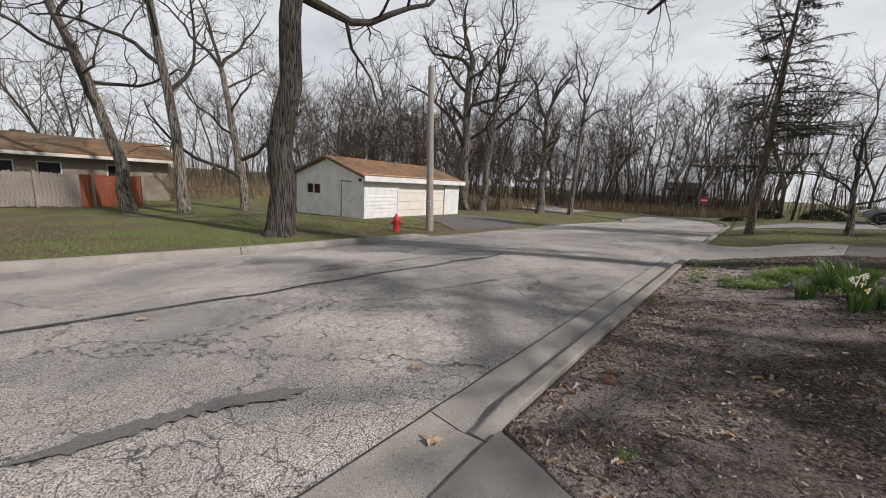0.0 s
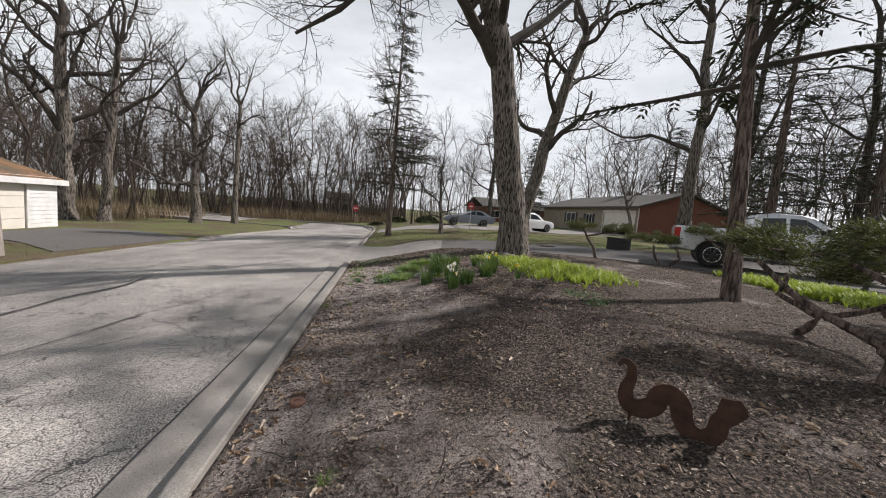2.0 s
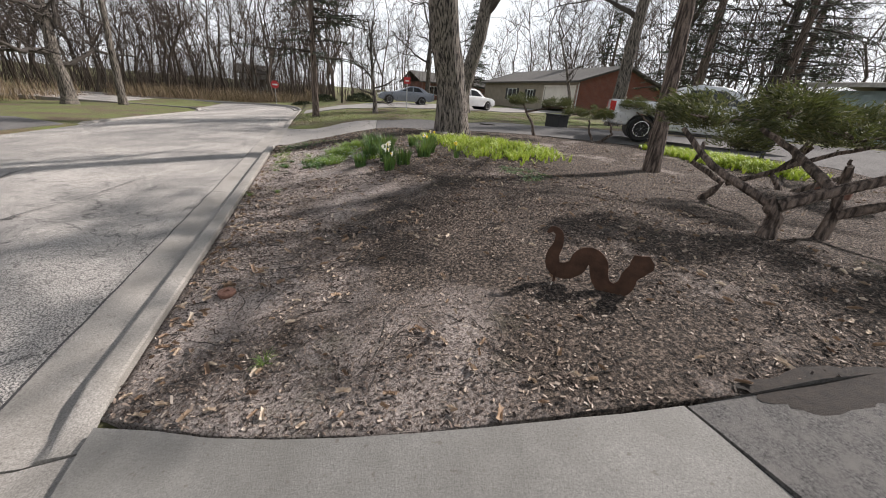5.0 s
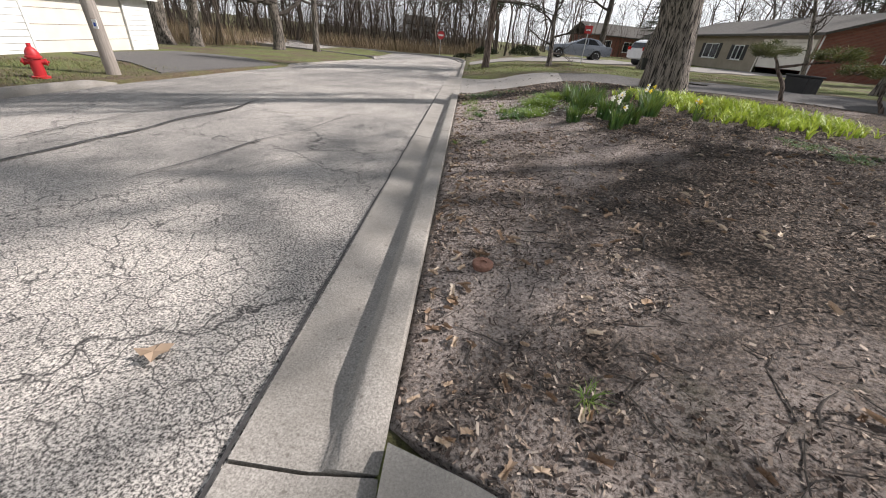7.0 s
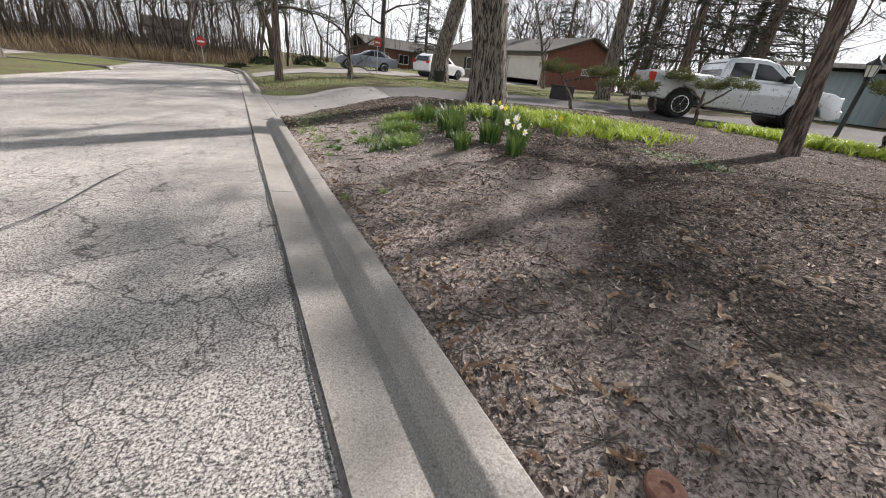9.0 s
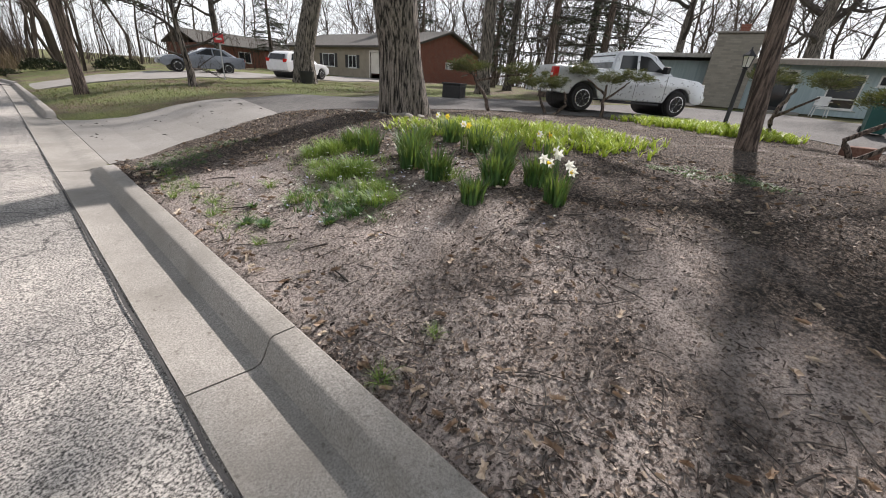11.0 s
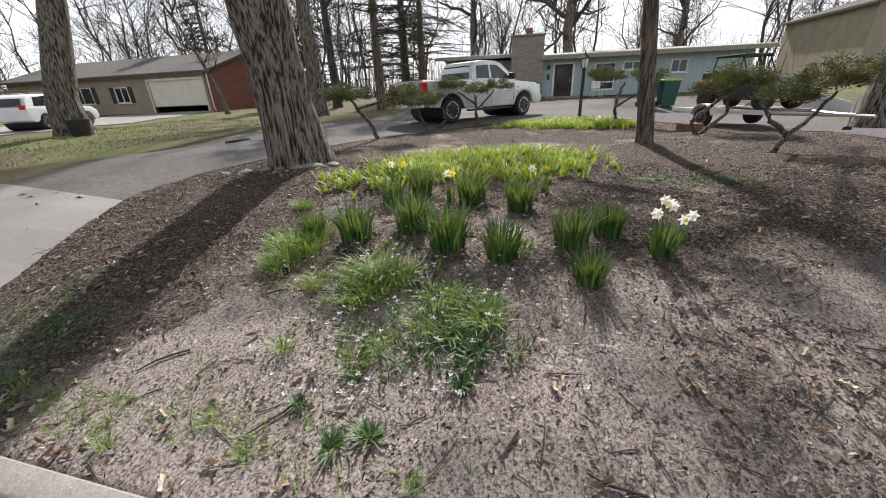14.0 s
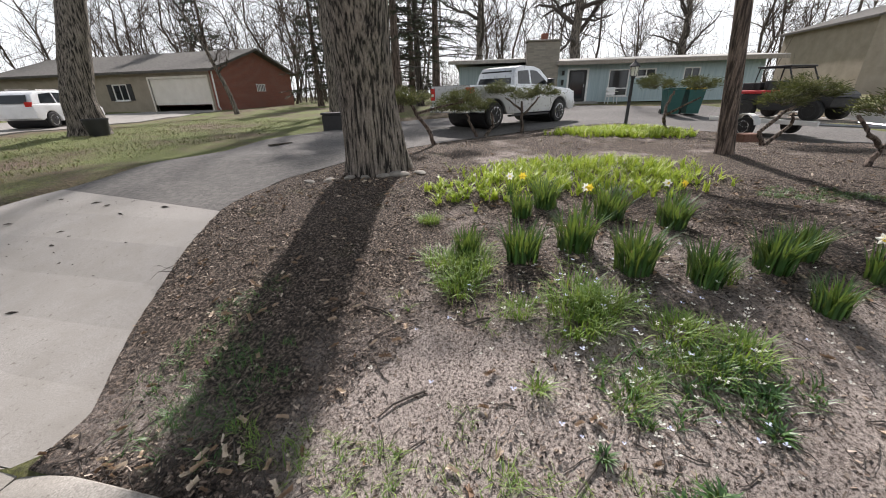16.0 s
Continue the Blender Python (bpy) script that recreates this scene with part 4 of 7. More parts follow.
siding("siding", gar, 0, L, 0.05, E, 0.0, 0.2, WHITE, [(2.65, 7.7, 0, 2.15)])
gs = siding("gable_siding", gar, 0, D, 0.05, R - 0.1, 0.0, 0.2, WHITE, [(0.8, 1.85, 0, 2.12), (3.3, 4.6, 1.18, 1.82)], lambda z: (0, D) if z < E else ((z - E) / (R - E) * D / 2, D - (z - E) / (R - E) * D / 2))
gs.data.transform(Matrix(((0, 1, 0, 0), (1, 0, 0, 0), (0, 0, 1, 0), (0, 0, 0, 1))))
gable_roof(gar, 0, L, 0, D, E, R, "u", ROOF_BROWN, 0.3)
part("fascia", MB().box(-0.3, -0.345, E - 0.22, L + 0.3, -0.305, E + 0.05, 0.01), WHITE, gar)
gd = part("garage_door", MB().box(2.75, 0.06, 0.0, 7.6, 0.11, 2.05), OFFWHITE, gar, "plain cream overhead door")
for z in (0.5, 1.0, 1.5):
    part("door_seam", MB().box(2.78, 0.052, z, 7.57, 0.062, z + 0.015), TAUPE, gd)
for a, b, c, d in ((2.63, 2.75, 0, 2.17), (7.6, 7.72, 0, 2.17), (2.75, 7.6, 2.05, 2.17)):
    part("door_trim", MB().box(a, -0.04, c, b, 0.12, d), WHITE, gar)
sd_ = MB().box(0.05, 0.95, 0.02, 0.1, 1.7, 2.0, 0.01)
sdo = part("side_door", sd_, WHITE, gar)
part("knob", MB().lathe([(0.02, 0), (0.04, 0.02), (0.03, 0.05)], 10, (0.0, 1.05, 1.0), "x"), STEEL, sdo)
ww = part("side_window", MB().box(-0.03, 3.35, 1.2, 0.02, 4.55, 1.25).box(-0.03, 3.35, 1.75, 0.02, 4.55, 1.8).box(-0.03, 3.35, 1.25, 0.02, 3.4, 1.75).box(-0.03, 4.5, 1.25, 0.02, 4.55, 1.75).box(-0.03, 3.92, 1.25, 0.02, 3.98, 1.75), WHITE, gar)
part("pane", MB().box(0.03, 3.4, 1.25, 0.04, 4.5, 1.75), GLASS, ww)
part("wall_lamp", MB().box(-0.12, 0.18, 2.05, 0.0, 0.32, 2.2, 0.02), BLACK, gar)

# long low house behind the fence
hz = -0.72
low_house = thing("ranch_house", pose(-29.5, 5.5, hz, 0, 0, -90), "low taupe ranch house with a brown shingle roof", "house")
holes = [(2.2, 3.1, 1.0, 2.2), (5.0, 6.0, 0.1, 2.2), (6.8, 9.0, 0.95, 2.2), (9.6, 10.8, 0.95, 2.2), (12.5, 13.5, 0.95, 2.2)]
mb = MB()
wall_boxes(mb, 0, 19, 0, 2.7, -0.1, 0.1, holes)
mb.v = [(p[0], -p[1], p[2]) for p in mb.v]
part("wall", mb, TAUPE, low_house)
for b in ((0, -8.8, 0, 0.2, -0.1, 2.7), (0, -9, 0, 19, -8.8, 2.7), (18.8, -8.8, 0, 19, -0.1, 2.7)):
    part("wall", MB().box(*b), TAUPE, low_house)
for h in holes:
    w = window(low_house, h[0], h[1], h[2], h[3], 0.0, "window", 1 if h[1] - h[0] > 1.1 else 0)
    w.matrix_basis = Matrix.Diagonal((1, -1, 1, 1))
gable_roof(low_house, 0, 19, -9, 0, 2.75, 3.7, "u", ROOF_BROWN, 0.75, 0.16)
part("fascia", MB().box(-0.75, 0.752, 2.48, 19.75, 0.79, 2.66), OFFWHITE, low_house)
part("roof_vent", MB().box(6, -5, 3.3, 6.7, -4.4, 3.95, 0.02), ROOF_GREY, low_house)


# house at the end of the circular drive: local x along its front, y back
house = thing("bungalow", pose(24.6, 3.8, 1.05, 0, 0, -85) @ Matrix.Scale(0.88, 4), "pale blue-grey bungalow with a low gravel roof and stone chimney", "house")
holes = [(-1.05, 0.35, 0.05, 2.12), (1.65, 2.95, 0.35, 2.0), (3.4, 4.6, 1.5, 2.0), (6.3, 7.3, 1.2, 2.0)]
mb = MB()
wall_boxes(mb, -3.8, 11.0, 0, 2.35, 0, 0.15, holes)
part("wall", mb, TEAL, house)
for b in ((-8.5, 1.2, 0, -3.8, 1.35, 2.5), (-8.5, 1.35, 0, -8.35, 8, 2.5), (10.85, 0.15, 0, 11.0, 8, 2.35), (-8.5, 8, 0, 11, 8.15, 2.35)):
    part("wall", MB().box(*b), TEAL, house)
grooves = MB()
for u in np.arange(-1.6, 11.0, 0.4):
    if not any(h[0] - 0.05 < u < h[1] + 0.05 for h in holes):
        grooves.box(u - 0.008, -0.012, 0.05, u + 0.008, 0.0, 2.3)
tagged(part("batten", grooves, TEAL, house), kind="stuff")
roof = part("roof", MB().prism([(-0.75, 2.36), (-0.75, 2.56), (4.0, 3.0), (8.9, 2.6), (8.9, 2.4), (4.0, 2.8)], -1.9, 11.8, "yz"), ROOF_PALE, house)
part("roof", MB().prism([(0.3, 2.62), (0.3, 2.84), (4.0, 3.15), (8.9, 2.8), (8.9, 2.6), (4.0, 2.95)], -9.2, -1.95, "yz"), ROOF_PALE, house)
part("fascia", MB().box(-1.9, -0.79, 2.3, 11.8, -0.755, 2.52), FENCE, house)
ch = part("chimney", MB().box(-3.85, -0.55, 0, -1.75, 0.75, 3.75, 0.03), STONE, house, "grey layered stone chimney")
part("chimney_cap", MB().box(-3.95, -0.65, 3.752, -1.65, 0.85, 3.85, 0.02), ROCK, ch)
part("flue", MB().box(-2.95, -0.1, 3.852, -2.5, 0.3, 4.25, 0.02), BRICK, ch)
dr = part("front_door", MB().box(-0.93, 0.06, 0.07, 0.23, 0.1, 2.02, 0.01), BLACK, house)
part("glass", MB().box(-0.75, 0.045, 0.25, 0.05, 0.058, 1.9), GLASS, dr)
for b in ((-1.05, -0.03, 0.05, -0.93, 0.13, 2.12), (0.23, -0.03, 0.05, 0.35, 0.13, 2.12), (-0.93, -0.03, 2.02, 0.23, 0.13, 2.12)):
    part("door_frame", MB().box(*b), WHITE, house)
part("handle", MB().box(0.08, 0.0, 0.95, 0.11, 0.05, 1.15), STEEL, dr)
window(house, 1.65, 2.95, 0.35, 2.0, 0.03, "picture_window", 0)
part("transom", MB().box(1.72, -0.01, 0.8, 2.88, 0.07, 0.87), WHITE, house)
window(house, 3.4, 4.6, 1.5, 2.0, 0.03, "window", 1)
window(house, 6.3, 7.3, 1.2, 2.0, 0.03, "window", 1)
part("mailbox", MB().box(-1.42, -0.12, 1.1, -1.27, -0.01, 1.45, 0.01), BLACK, house)
part("wall_lamp", MB().box(-1.42, -0.15, 1.75, -1.27, -0.01, 2.0, 0.02), BLACK, house)
part("doorstep", MB().box(-1.5, -1.0, -0.1, 0.9, 0.0, 0.05, 0.015), CONC_PALE, house)

# neighbouring brick house with an open double garage
nz = 0.95
nb = thing("brick_house", pose(22.6, 27.8, nz), "red brick and siding house with a grey roof and half-open garage", "house")
mb = MB()
hs = [(0.5, 5.3, 0.0, 2.15), (7.4, 8.7, 0.8, 1.9), (11.0, 13.2, 0.8, 2.0)]
wall_boxes(mb, 0.2, 20, 0, 2.6, 0, 0.2, hs)
mb.v = [(p[1], p[0], p[2]) for p in mb.v]
part("wall", mb, TAN, nb)
mb = MB()
wall_boxes(mb, 0, 9, 0, 2.6, 0, 0.2, [(4.3, 5.3, 1.3, 1.75)])
mb.add([(0, 0, 2.6), (0, 0.2, 2.6), (9, 0, 2.6), (9, 0.2, 2.6), (4.5, 0, 4.05), (4.5, 0.2, 4.05)], [(0, 2, 4), (1, 5, 3), (0, 4, 5, 1), (2, 3, 5, 4)])
part("gable_wall", mb, BRICK, nb, "red brick gable end")
for b in ((8.8, 0.2, 0, 9, 20, 2.6), (0.2, 19.8, 0, 8.8, 20, 2.6)):
    part("wall", MB().box(*b), BRICK, nb)
gable_roof(nb, 0, 9, 0, 20, 2.65, 4.1, "v", ROOF_GREY, 0.45, 0.16)
part("garage_door", MB().box(0.05, 0.5, 0.45, 0.1, 5.3, 2.15), OFFWHITE, nb, "cream overhead door left partly open")
part("garage_floor", MB().box(0.2, 0.4, -0.05, 6.5, 5.6, 0.0), CONC_PALE, nb)
for b in ((-0.05, 0.38, 0, 0.15, 0.5, 2.3), (-0.05, 5.3, 0, 0.15, 5.42, 2.3), (-0.05, 0.5, 2.15, 0.15, 5.3, 2.3)):
    part("door_trim", MB().box(*b), OFFWHITE, nb)
for a, b, c, d in hs[1:]:
    w = window(nb, a, b, c, d, 0.0)
    w.matrix_basis = Matrix(((0, 1, 0, 0), (1, 0, 0, 0), (0, 0, 1, 0), (0, 0, 0, 1)))
    for s in (a - 0.45, b + 0.05):
        part("shutter", MB().box(-0.04, s, c, -0.005, s + 0.4, d), BLACK, nb)
bw = part("gable_window", MB().box(4.25, -0.03, 1.26, 5.35, 0.03, 1.3).box(4.25, -0.03, 1.75, 5.35, 0.03, 1.8), WHITE, nb)
for k in range(6):
    part("window_bar", MB().box(4.3 + k * 0.19, -0.02, 1.3, 4.36 + k * 0.19, 0.02, 1.75), WHITE, bw)
part("pane", MB().box(4.3, 0.06, 1.3, 5.3, 0.07, 1.75), GLASS, bw)
part("downspout", MB().tube([(-0.06, -0.06, 2.5), (-0.06, -0.06, 0.3), (-0.2, -0.3, 0.1)], [0.05] * 3, 8), WHITE, nb)
nb2 = thing("brick_house", pose(16.0, 56.0, 0.6, 0, 0, 8), "distant brick ranch house with a grey roof", "house")
part("wall", MB().box(0, 0, 0, 12, 8, 2.6), BRICK, nb2)
gable_roof(nb2, 0, 12, 0, 8, 2.65, 4.0, "u", ROOF_GREY, 0.4)
for a in (1.2, 4.5, 8.5):
    window(nb2, a, a + 1.6, 0.9, 2.1, -0.04)

# tall tan house to the right, behind the trees
tall = thing("two_storey_house", pose(31.0, -14.0, 0.2, 0, 0, -88), "two-storey house with tan lapped siding", "house")
mb = MB()
wall_boxes(mb, 0, 11, 0, 5.4, 0, 0.2, [(4.2, 5.2, 3.6, 4.7), (7.8, 8.8, 3.6, 4.7)])
part("wall", mb, TAN, tall)
for b in ((0, 0.2, 0, 0.2, 9, 5.4), (10.8, 0.2, 0, 11, 9, 5.4)):
    part("wall", MB().box(*b), TAN, tall)
siding("siding", tall, 0, 11, 2.5, 5.4, 0.0, 0.16, TAN, [(4.1, 5.3, 3.5, 4.8), (7.7, 8.9, 3.5, 4.8)])
gable_roof(tall, 0, 11, 0, 9, 5.4, 6.9, "v", ROOF_GREY, 0.4)
part("gable_wall", MB().add([(0, 0, 5.4), (11, 0, 5.4), (5.5, 0, 6.85), (0, 0.2, 5.4), (11, 0.2, 5.4), (5.5, 0.2, 6.85)], [(0, 1, 2), (3, 5, 4), (0, 2, 5, 3), (1, 4, 5, 2)]), TAN, tall)
for a in (4.2, 7.8):
    window(tall, a, a + 1.0, 3.6, 4.7, 0.02)
# small white building in the woods
shed = thing("shed", pose(-11.0, 74, -0.8, 0, 0, 10), "small white building among the far trees", "shed")
part("wall", MB().box(0, 0, 0, 5, 4, 3.4), WHITE, shed)
gable_roof(shed, 0, 5, 0, 4, 3.4, 4.6, "u", ROOF_GREY, 0.3)
for a in (0.8, 2.9):
    window(shed, a, a + 1.1, 1.2, 2.5, -0.05)

# cedar fence before the ranch house
fence = thing("fence", pose(-25.6, 3.3, -0.74), "weathered grey cedar fence with a red-stained end section", "fence")
plank = MB()
plank.prism([(0, 0), (0.142, 0), (0.142, 1.62), (0.11, 1.68), (0.032, 1.68), (0, 1.62)], -0.011, 0.011, "yz")
planks = [part("plank", plank, FENCE, fence), None]
red = part("plank", plank, FENCE_RED, fence, "red-stained plank")
rng = random.Random(5)
for k in range(96):
    base = red if k < 17 else planks[0]
    o = base if k in (0, 17) else base.copy()
    if k not in (0, 17):
        scene.collection.objects.link(o)
    o.matrix_basis = pose(rng.uniform(-0.006, 0.006), -0.15 * (k + 1), rng.uniform(-0.03, 0.02) + 0.18 * float(sm(0, 90, k)), 0, 0, rng.gauss(0, 0.6))
for k in range(8):
    part("post", MB().box(0.02, -2.05 * k - 0.06, -0.1, 0.12, -2.05 * k + 0.06, 1.72 + 0.2 * k / 7, 0.01), FENCE, fence)
for z in (0.35, 1.3):
    part("rail", MB().box(-0.06, -14.4, z, -0.015, 0, z + 0.08), FENCE, fence)


# ---- vehicles ----
def ring(c, r, a0, a1, n=9):
    return [(c[0] + r * math.cos(radians(a)), c[1] + r * math.sin(radians(a))) for a in np.linspace(a0, a1, n)]


def shell(name, poly, half, taper, mat, parent, z0, z1, bev=0.04):
    """Side outline swept across the car, drawn in towards the top."""
    bm = bmesh.new()
    rings = [[bm.verts.new((x, s * half, z)) for x, z in poly] for s in (-1, 1)]
    bm.faces.new(rings[0])
    bm.faces.new(reversed(rings[1]))
    n = len(poly)
    for i in range(n):
        bm.faces.new((rings[0][i], rings[1][i], rings[1][(i + 1) % n], rings[0][(i + 1) % n]))
    bmesh.ops.recalc_face_normals(bm, faces=bm.faces)
    bmesh.ops.bevel(bm, geom=[e for e in bm.edges if abs(e.verts[0].co.y - e.verts[1].co.y) < 1e-4], offset=bev, segments=3, affect="EDGES", profile=0.6, clamp_overlap=True)
    for q in bm.verts:
        q.co.y *= 1 - taper * min(1, max(0, (q.co.z - z0) / (z1 - z0)))
    bm.normal_update()
    return part(name, bm, mat, parent, smooth=True)


def wheel(parent, x, y, r, w, rim_mat=CHROME, spokes=6):
    s = -1 if y < 0 else 1
    t = part("wheel", MB().lathe([(r * 0.62, -w / 2), (r * 0.9, -w / 2), (r, -w * 0.36), (r, w * 0.36), (r * 0.9, w / 2), (r * 0.62, w / 2)], 28, (0, 0, 0), "y"), RUBBER, parent, smooth=True)
    t.matrix_basis = pose(x, y, r)
    f = w / 2 * s
    rim = part("rim", MB().lathe([(r * 0.56, f * 0.2), (r * 0.62, f * 0.96), (r * 0.66, f * 1.01), (r * 0.6, f * 1.02), (r * 0.55, f * 0.5)], 28, (0, 0, 0), "y"), rim_mat, t, smooth=True)
    sp = MB()
    for k in range(spokes):
        a = 2 * math.pi * k / spokes
        for da in (-0.16, 0.16):
            sp.tube([(0.05 * math.cos(a), f * 0.85, 0.05 * math.sin(a)), (r * 0.58 * math.cos(a + da), f * 0.9, r * 0.58 * math.sin(a + da))], [r * 0.05, r * 0.045], 4)
    sp.lathe([(r * 0.14, f * 0.6), (r * 0.14, f * 0.95), (r * 0.08, f * 1.0)], 12, (0, 0, 0), "y")
    part("spokes", sp, rim_mat, t)
    part("brake_disc", MB().lathe([(r * 0.52, f * 0.1), (r * 0.52, f * 0.2)], 20, (0, 0, 0), "y"), BLACK, t)


def car(name, m, label, paint, body, cab, glass, wheels, r, half, z_belt, z_roof, extra=()):
    t = thing(name, m, label, "car")
    shell("body", body, half, 0.03, paint, t, z_belt - 0.3, z_belt)
    shell("cabin", cab, half * 0.95, 0.17, paint, t, z_belt, z_roof, 0.06)
    for poly in glass:
        for s in (-1, 1):
            mb = MB()
            vs = [(x, s * half * 0.95 * (1 - 0.17 * min(1, max(0, (z - z_belt) / (z_roof - z_belt)))) + s * 0.006, z) for x, z in poly]
            mb.add(vs + [(x, y - s * 0.03, z) for x, y, z in vs], [tuple(range(len(vs))), tuple(reversed(range(len(vs), 2 * len(vs))))] + [(i, (i + 1) % len(vs), (i + 1) % len(vs) + len(vs), i + len(vs)) for i in range(len(vs))])
            part("side_window", mb, GLASS, t)
    for x in wheels:
        for s in (-1, 1):
            wheel(t, x, s * (half - 0.12), r, 0.25)
        part("arch_liner", MB().lathe([(r * 1.12, -half * 0.86), (r * 1.12, half * 0.86)], 20, (x, 0, r + 0.02), "y"), BLACK, t)
    return t


def arches(wheels, r, z):
    return [ring((x, z), r, 12, 168, 9) for x in wheels]


# pickup truck on the drive
W1, W2, rr = 0.0, 3.68, 0.41
a2, a1 = arches((W2, W1), 0.53, 0.4)
body = [(-1.1, 0.55), (-1.16, 0.8), (-1.16, 1.34), (0.9, 1.34), (0.95, 1.31), (3.2, 1.29), (4.35, 1.2), (4.62, 1.08), (4.7, 0.75), (4.66, 0.48), (4.4, 0.42)] + a2 + [(3.1, 0.42), (0.6, 0.42)] + a1 + [(-0.65, 0.5)]
cab = [(0.93, 1.28), (1.02, 1.72), (1.16, 1.9), (1.5, 1.96), (2.2, 1.95), (2.55, 1.86), (3.32, 1.27)]
truck = car("pickup_truck", pose(10.9, 8.35, Z(12.0, 7.6) + 0.012, 0, 0, -37) @ Matrix.Scale(0.85, 4), "silver crew-cab pickup truck parked on the driveway", SILVER, body, cab,
            [[(1.18, 1.38), (1.24, 1.78), (1.82, 1.82), (1.82, 1.37)], [(1.92, 1.37), (1.92, 1.82), (2.3, 1.8), (2.95, 1.37)]], (W1, W2), rr, 0.98, 1.28, 1.95)
part("windscreen", MB().add([(3.24, -0.86, 1.32), (3.24, 0.86, 1.32), (2.62, 0.78, 1.85), (2.62, -0.78, 1.85)], [(0, 1, 2, 3)]), GLASS, truck)
part("rear_window", MB().add([(0.93, -0.78, 1.38), (0.93, 0.78, 1.38), (1.06, 0.7, 1.8), (1.06, -0.7, 1.8)], [(0, 1, 2, 3)]), GLASS, truck)
part("bed_liner", MB().box(-1.08, -0.8, 1.345, 0.85, 0.8, 1.352), BLACK, truck)
part("rear_bumper", MB().box(-1.3, -0.92, 0.52, -1.12, 0.92, 0.72, 0.03), CHROME, truck)
part("tailgate_panel", MB().box(-1.175, -0.74, 0.85, -1.162, 0.74, 1.28, 0.004), SILVER, truck)
part("front_bumper", MB().box(4.6, -0.95, 0.5, 4.8, 0.95, 0.75, 0.04), CHROME, truck)
for s in (-1, 1):
    part("tail_light", MB().box(-1.185, s * 0.87 - 0.1, 0.9, -1.0, s * 0.87 + 0.105, 1.28, 0.015), TAIL, truck)
    part("reversing_light", MB().box(-1.19, s * 0.87 - 0.06, 1.02, -1.16, s * 0.87 + 0.06, 1.1), PETAL_WHITE, truck)
    part("door_mirror", MB().box(2.75, s * 0.98 - 0.02 if s > 0 else s * 0.98 - 0.22, 1.33, 2.9, s * 0.98 + 0.22 if s > 0 else s * 0.98 + 0.02, 1.55, 0.03), BLACK, truck)
    part("running_board", MB().box(0.75, s * 0.93 - 0.08, 0.33, 2.95, s * 0.93 + 0.08, 0.39, 0.01), BLACK, truck)
    part("headlight", MB().box(4.45, s * 0.8 - 0.15, 0.95, 4.66, s * 0.8 + 0.15, 1.12, 0.02), LAMPGLASS, truck)
    for x in (1.75, 2.7):
        part("door_handle", MB().box(x - 0.2, s * 0.985 - 0.015, 1.13, x, s * 0.985 + 0.015, 1.17, 0.005), CHROME, truck)
    for x in (0.98, 1.87, 3.05):
        part("door_gap", MB().box(x, s * 0.981 - 0.003, 0.5, x + 0.012, s * 0.981 + 0.003, 1.27), BLACK, truck)
part("rear_plate", MB().box(-1.31, -0.16, 0.55, -1.302, 0.16, 0.68), OFFWHITE, truck)
# sedan on the neighbouring drive
a2, a1 = arches((2.72, 0.0), 0.37, 0.31)
sedan = car("sedan", pose(9.6, 31.6, Z(8, 31.6) + 0.02, 0, 0, 176), "slate grey sedan parked on the pale drive", CARGREY,
            [(-0.98, 0.4), (-1.05, 0.7), (-1.0, 0.98), (-0.5, 1.0), (2.1, 0.97), (3.25, 0.84), (3.55, 0.66), (3.58, 0.4), (3.3, 0.27)] + a2 + [(2.2, 0.25), (0.5, 0.25)] + a1 + [(-0.6, 0.32)],
            [(-0.62, 0.97), (0.05, 1.36), (0.55, 1.44), (1.0, 1.42), (2.15, 0.94)], [[(-0.1, 1.02), (0.3, 1.33), (0.72, 1.36), (0.72, 1.02)], [(0.8, 1.02), (0.8, 1.36), (1.05, 1.34), (1.7, 1.02)]], (0.0, 2.72), 0.32, 0.88, 0.96, 1.44)
for s in (-1, 1):
    part("tail_light", MB().box(-1.06, s * 0.68 - 0.16, 0.72, -0.95, s * 0.68 + 0.16, 0.88, 0.01), TAIL, sedan)
    part("headlight", MB().box(3.38, s * 0.65 - 0.16, 0.6, 3.57, s * 0.65 + 0.16, 0.74, 0.01), LAMPGLASS, sedan)
# white small SUV before the garage
a2, a1 = arches((2.66, 0.0), 0.41, 0.35)
suv = car("small_suv", pose(11.6, 27.2, Z(12, 26.6) + 0.02, 0, 0, 20) @ Matrix.Scale(0.88, 4), "white compact SUV parked behind a tree", CARWHITE,
          [(-0.85, 0.45), (-0.92, 0.8), (-0.88, 1.05), (2.2, 1.05), (3.15, 0.98), (3.45, 0.8), (3.5, 0.45), (3.2, 0.3)] + a2 + [(2.15, 0.28), (0.5, 0.28)] + a1 + [(-0.6, 0.36)],
          [(-0.86, 1.02), (-0.62, 1.46), (-0.2, 1.64), (1.1, 1.66), (1.55, 1.54), (2.3, 1.02)], [[(-0.4, 1.1), (-0.2, 1.5), (0.5, 1.56), (0.5, 1.1)], [(0.58, 1.1), (0.58, 1.56), (1.2, 1.54), (1.85, 1.1)]], (0.0, 2.66), 0.35, 0.91, 1.04, 1.66)
part("rear_window", MB().add([(-0.89, -0.7, 1.1), (-0.89, 0.7, 1.1), (-0.69, 0.62, 1.45), (-0.69, -0.62, 1.45)], [(0, 1, 2, 3)]), GLASS, suv)
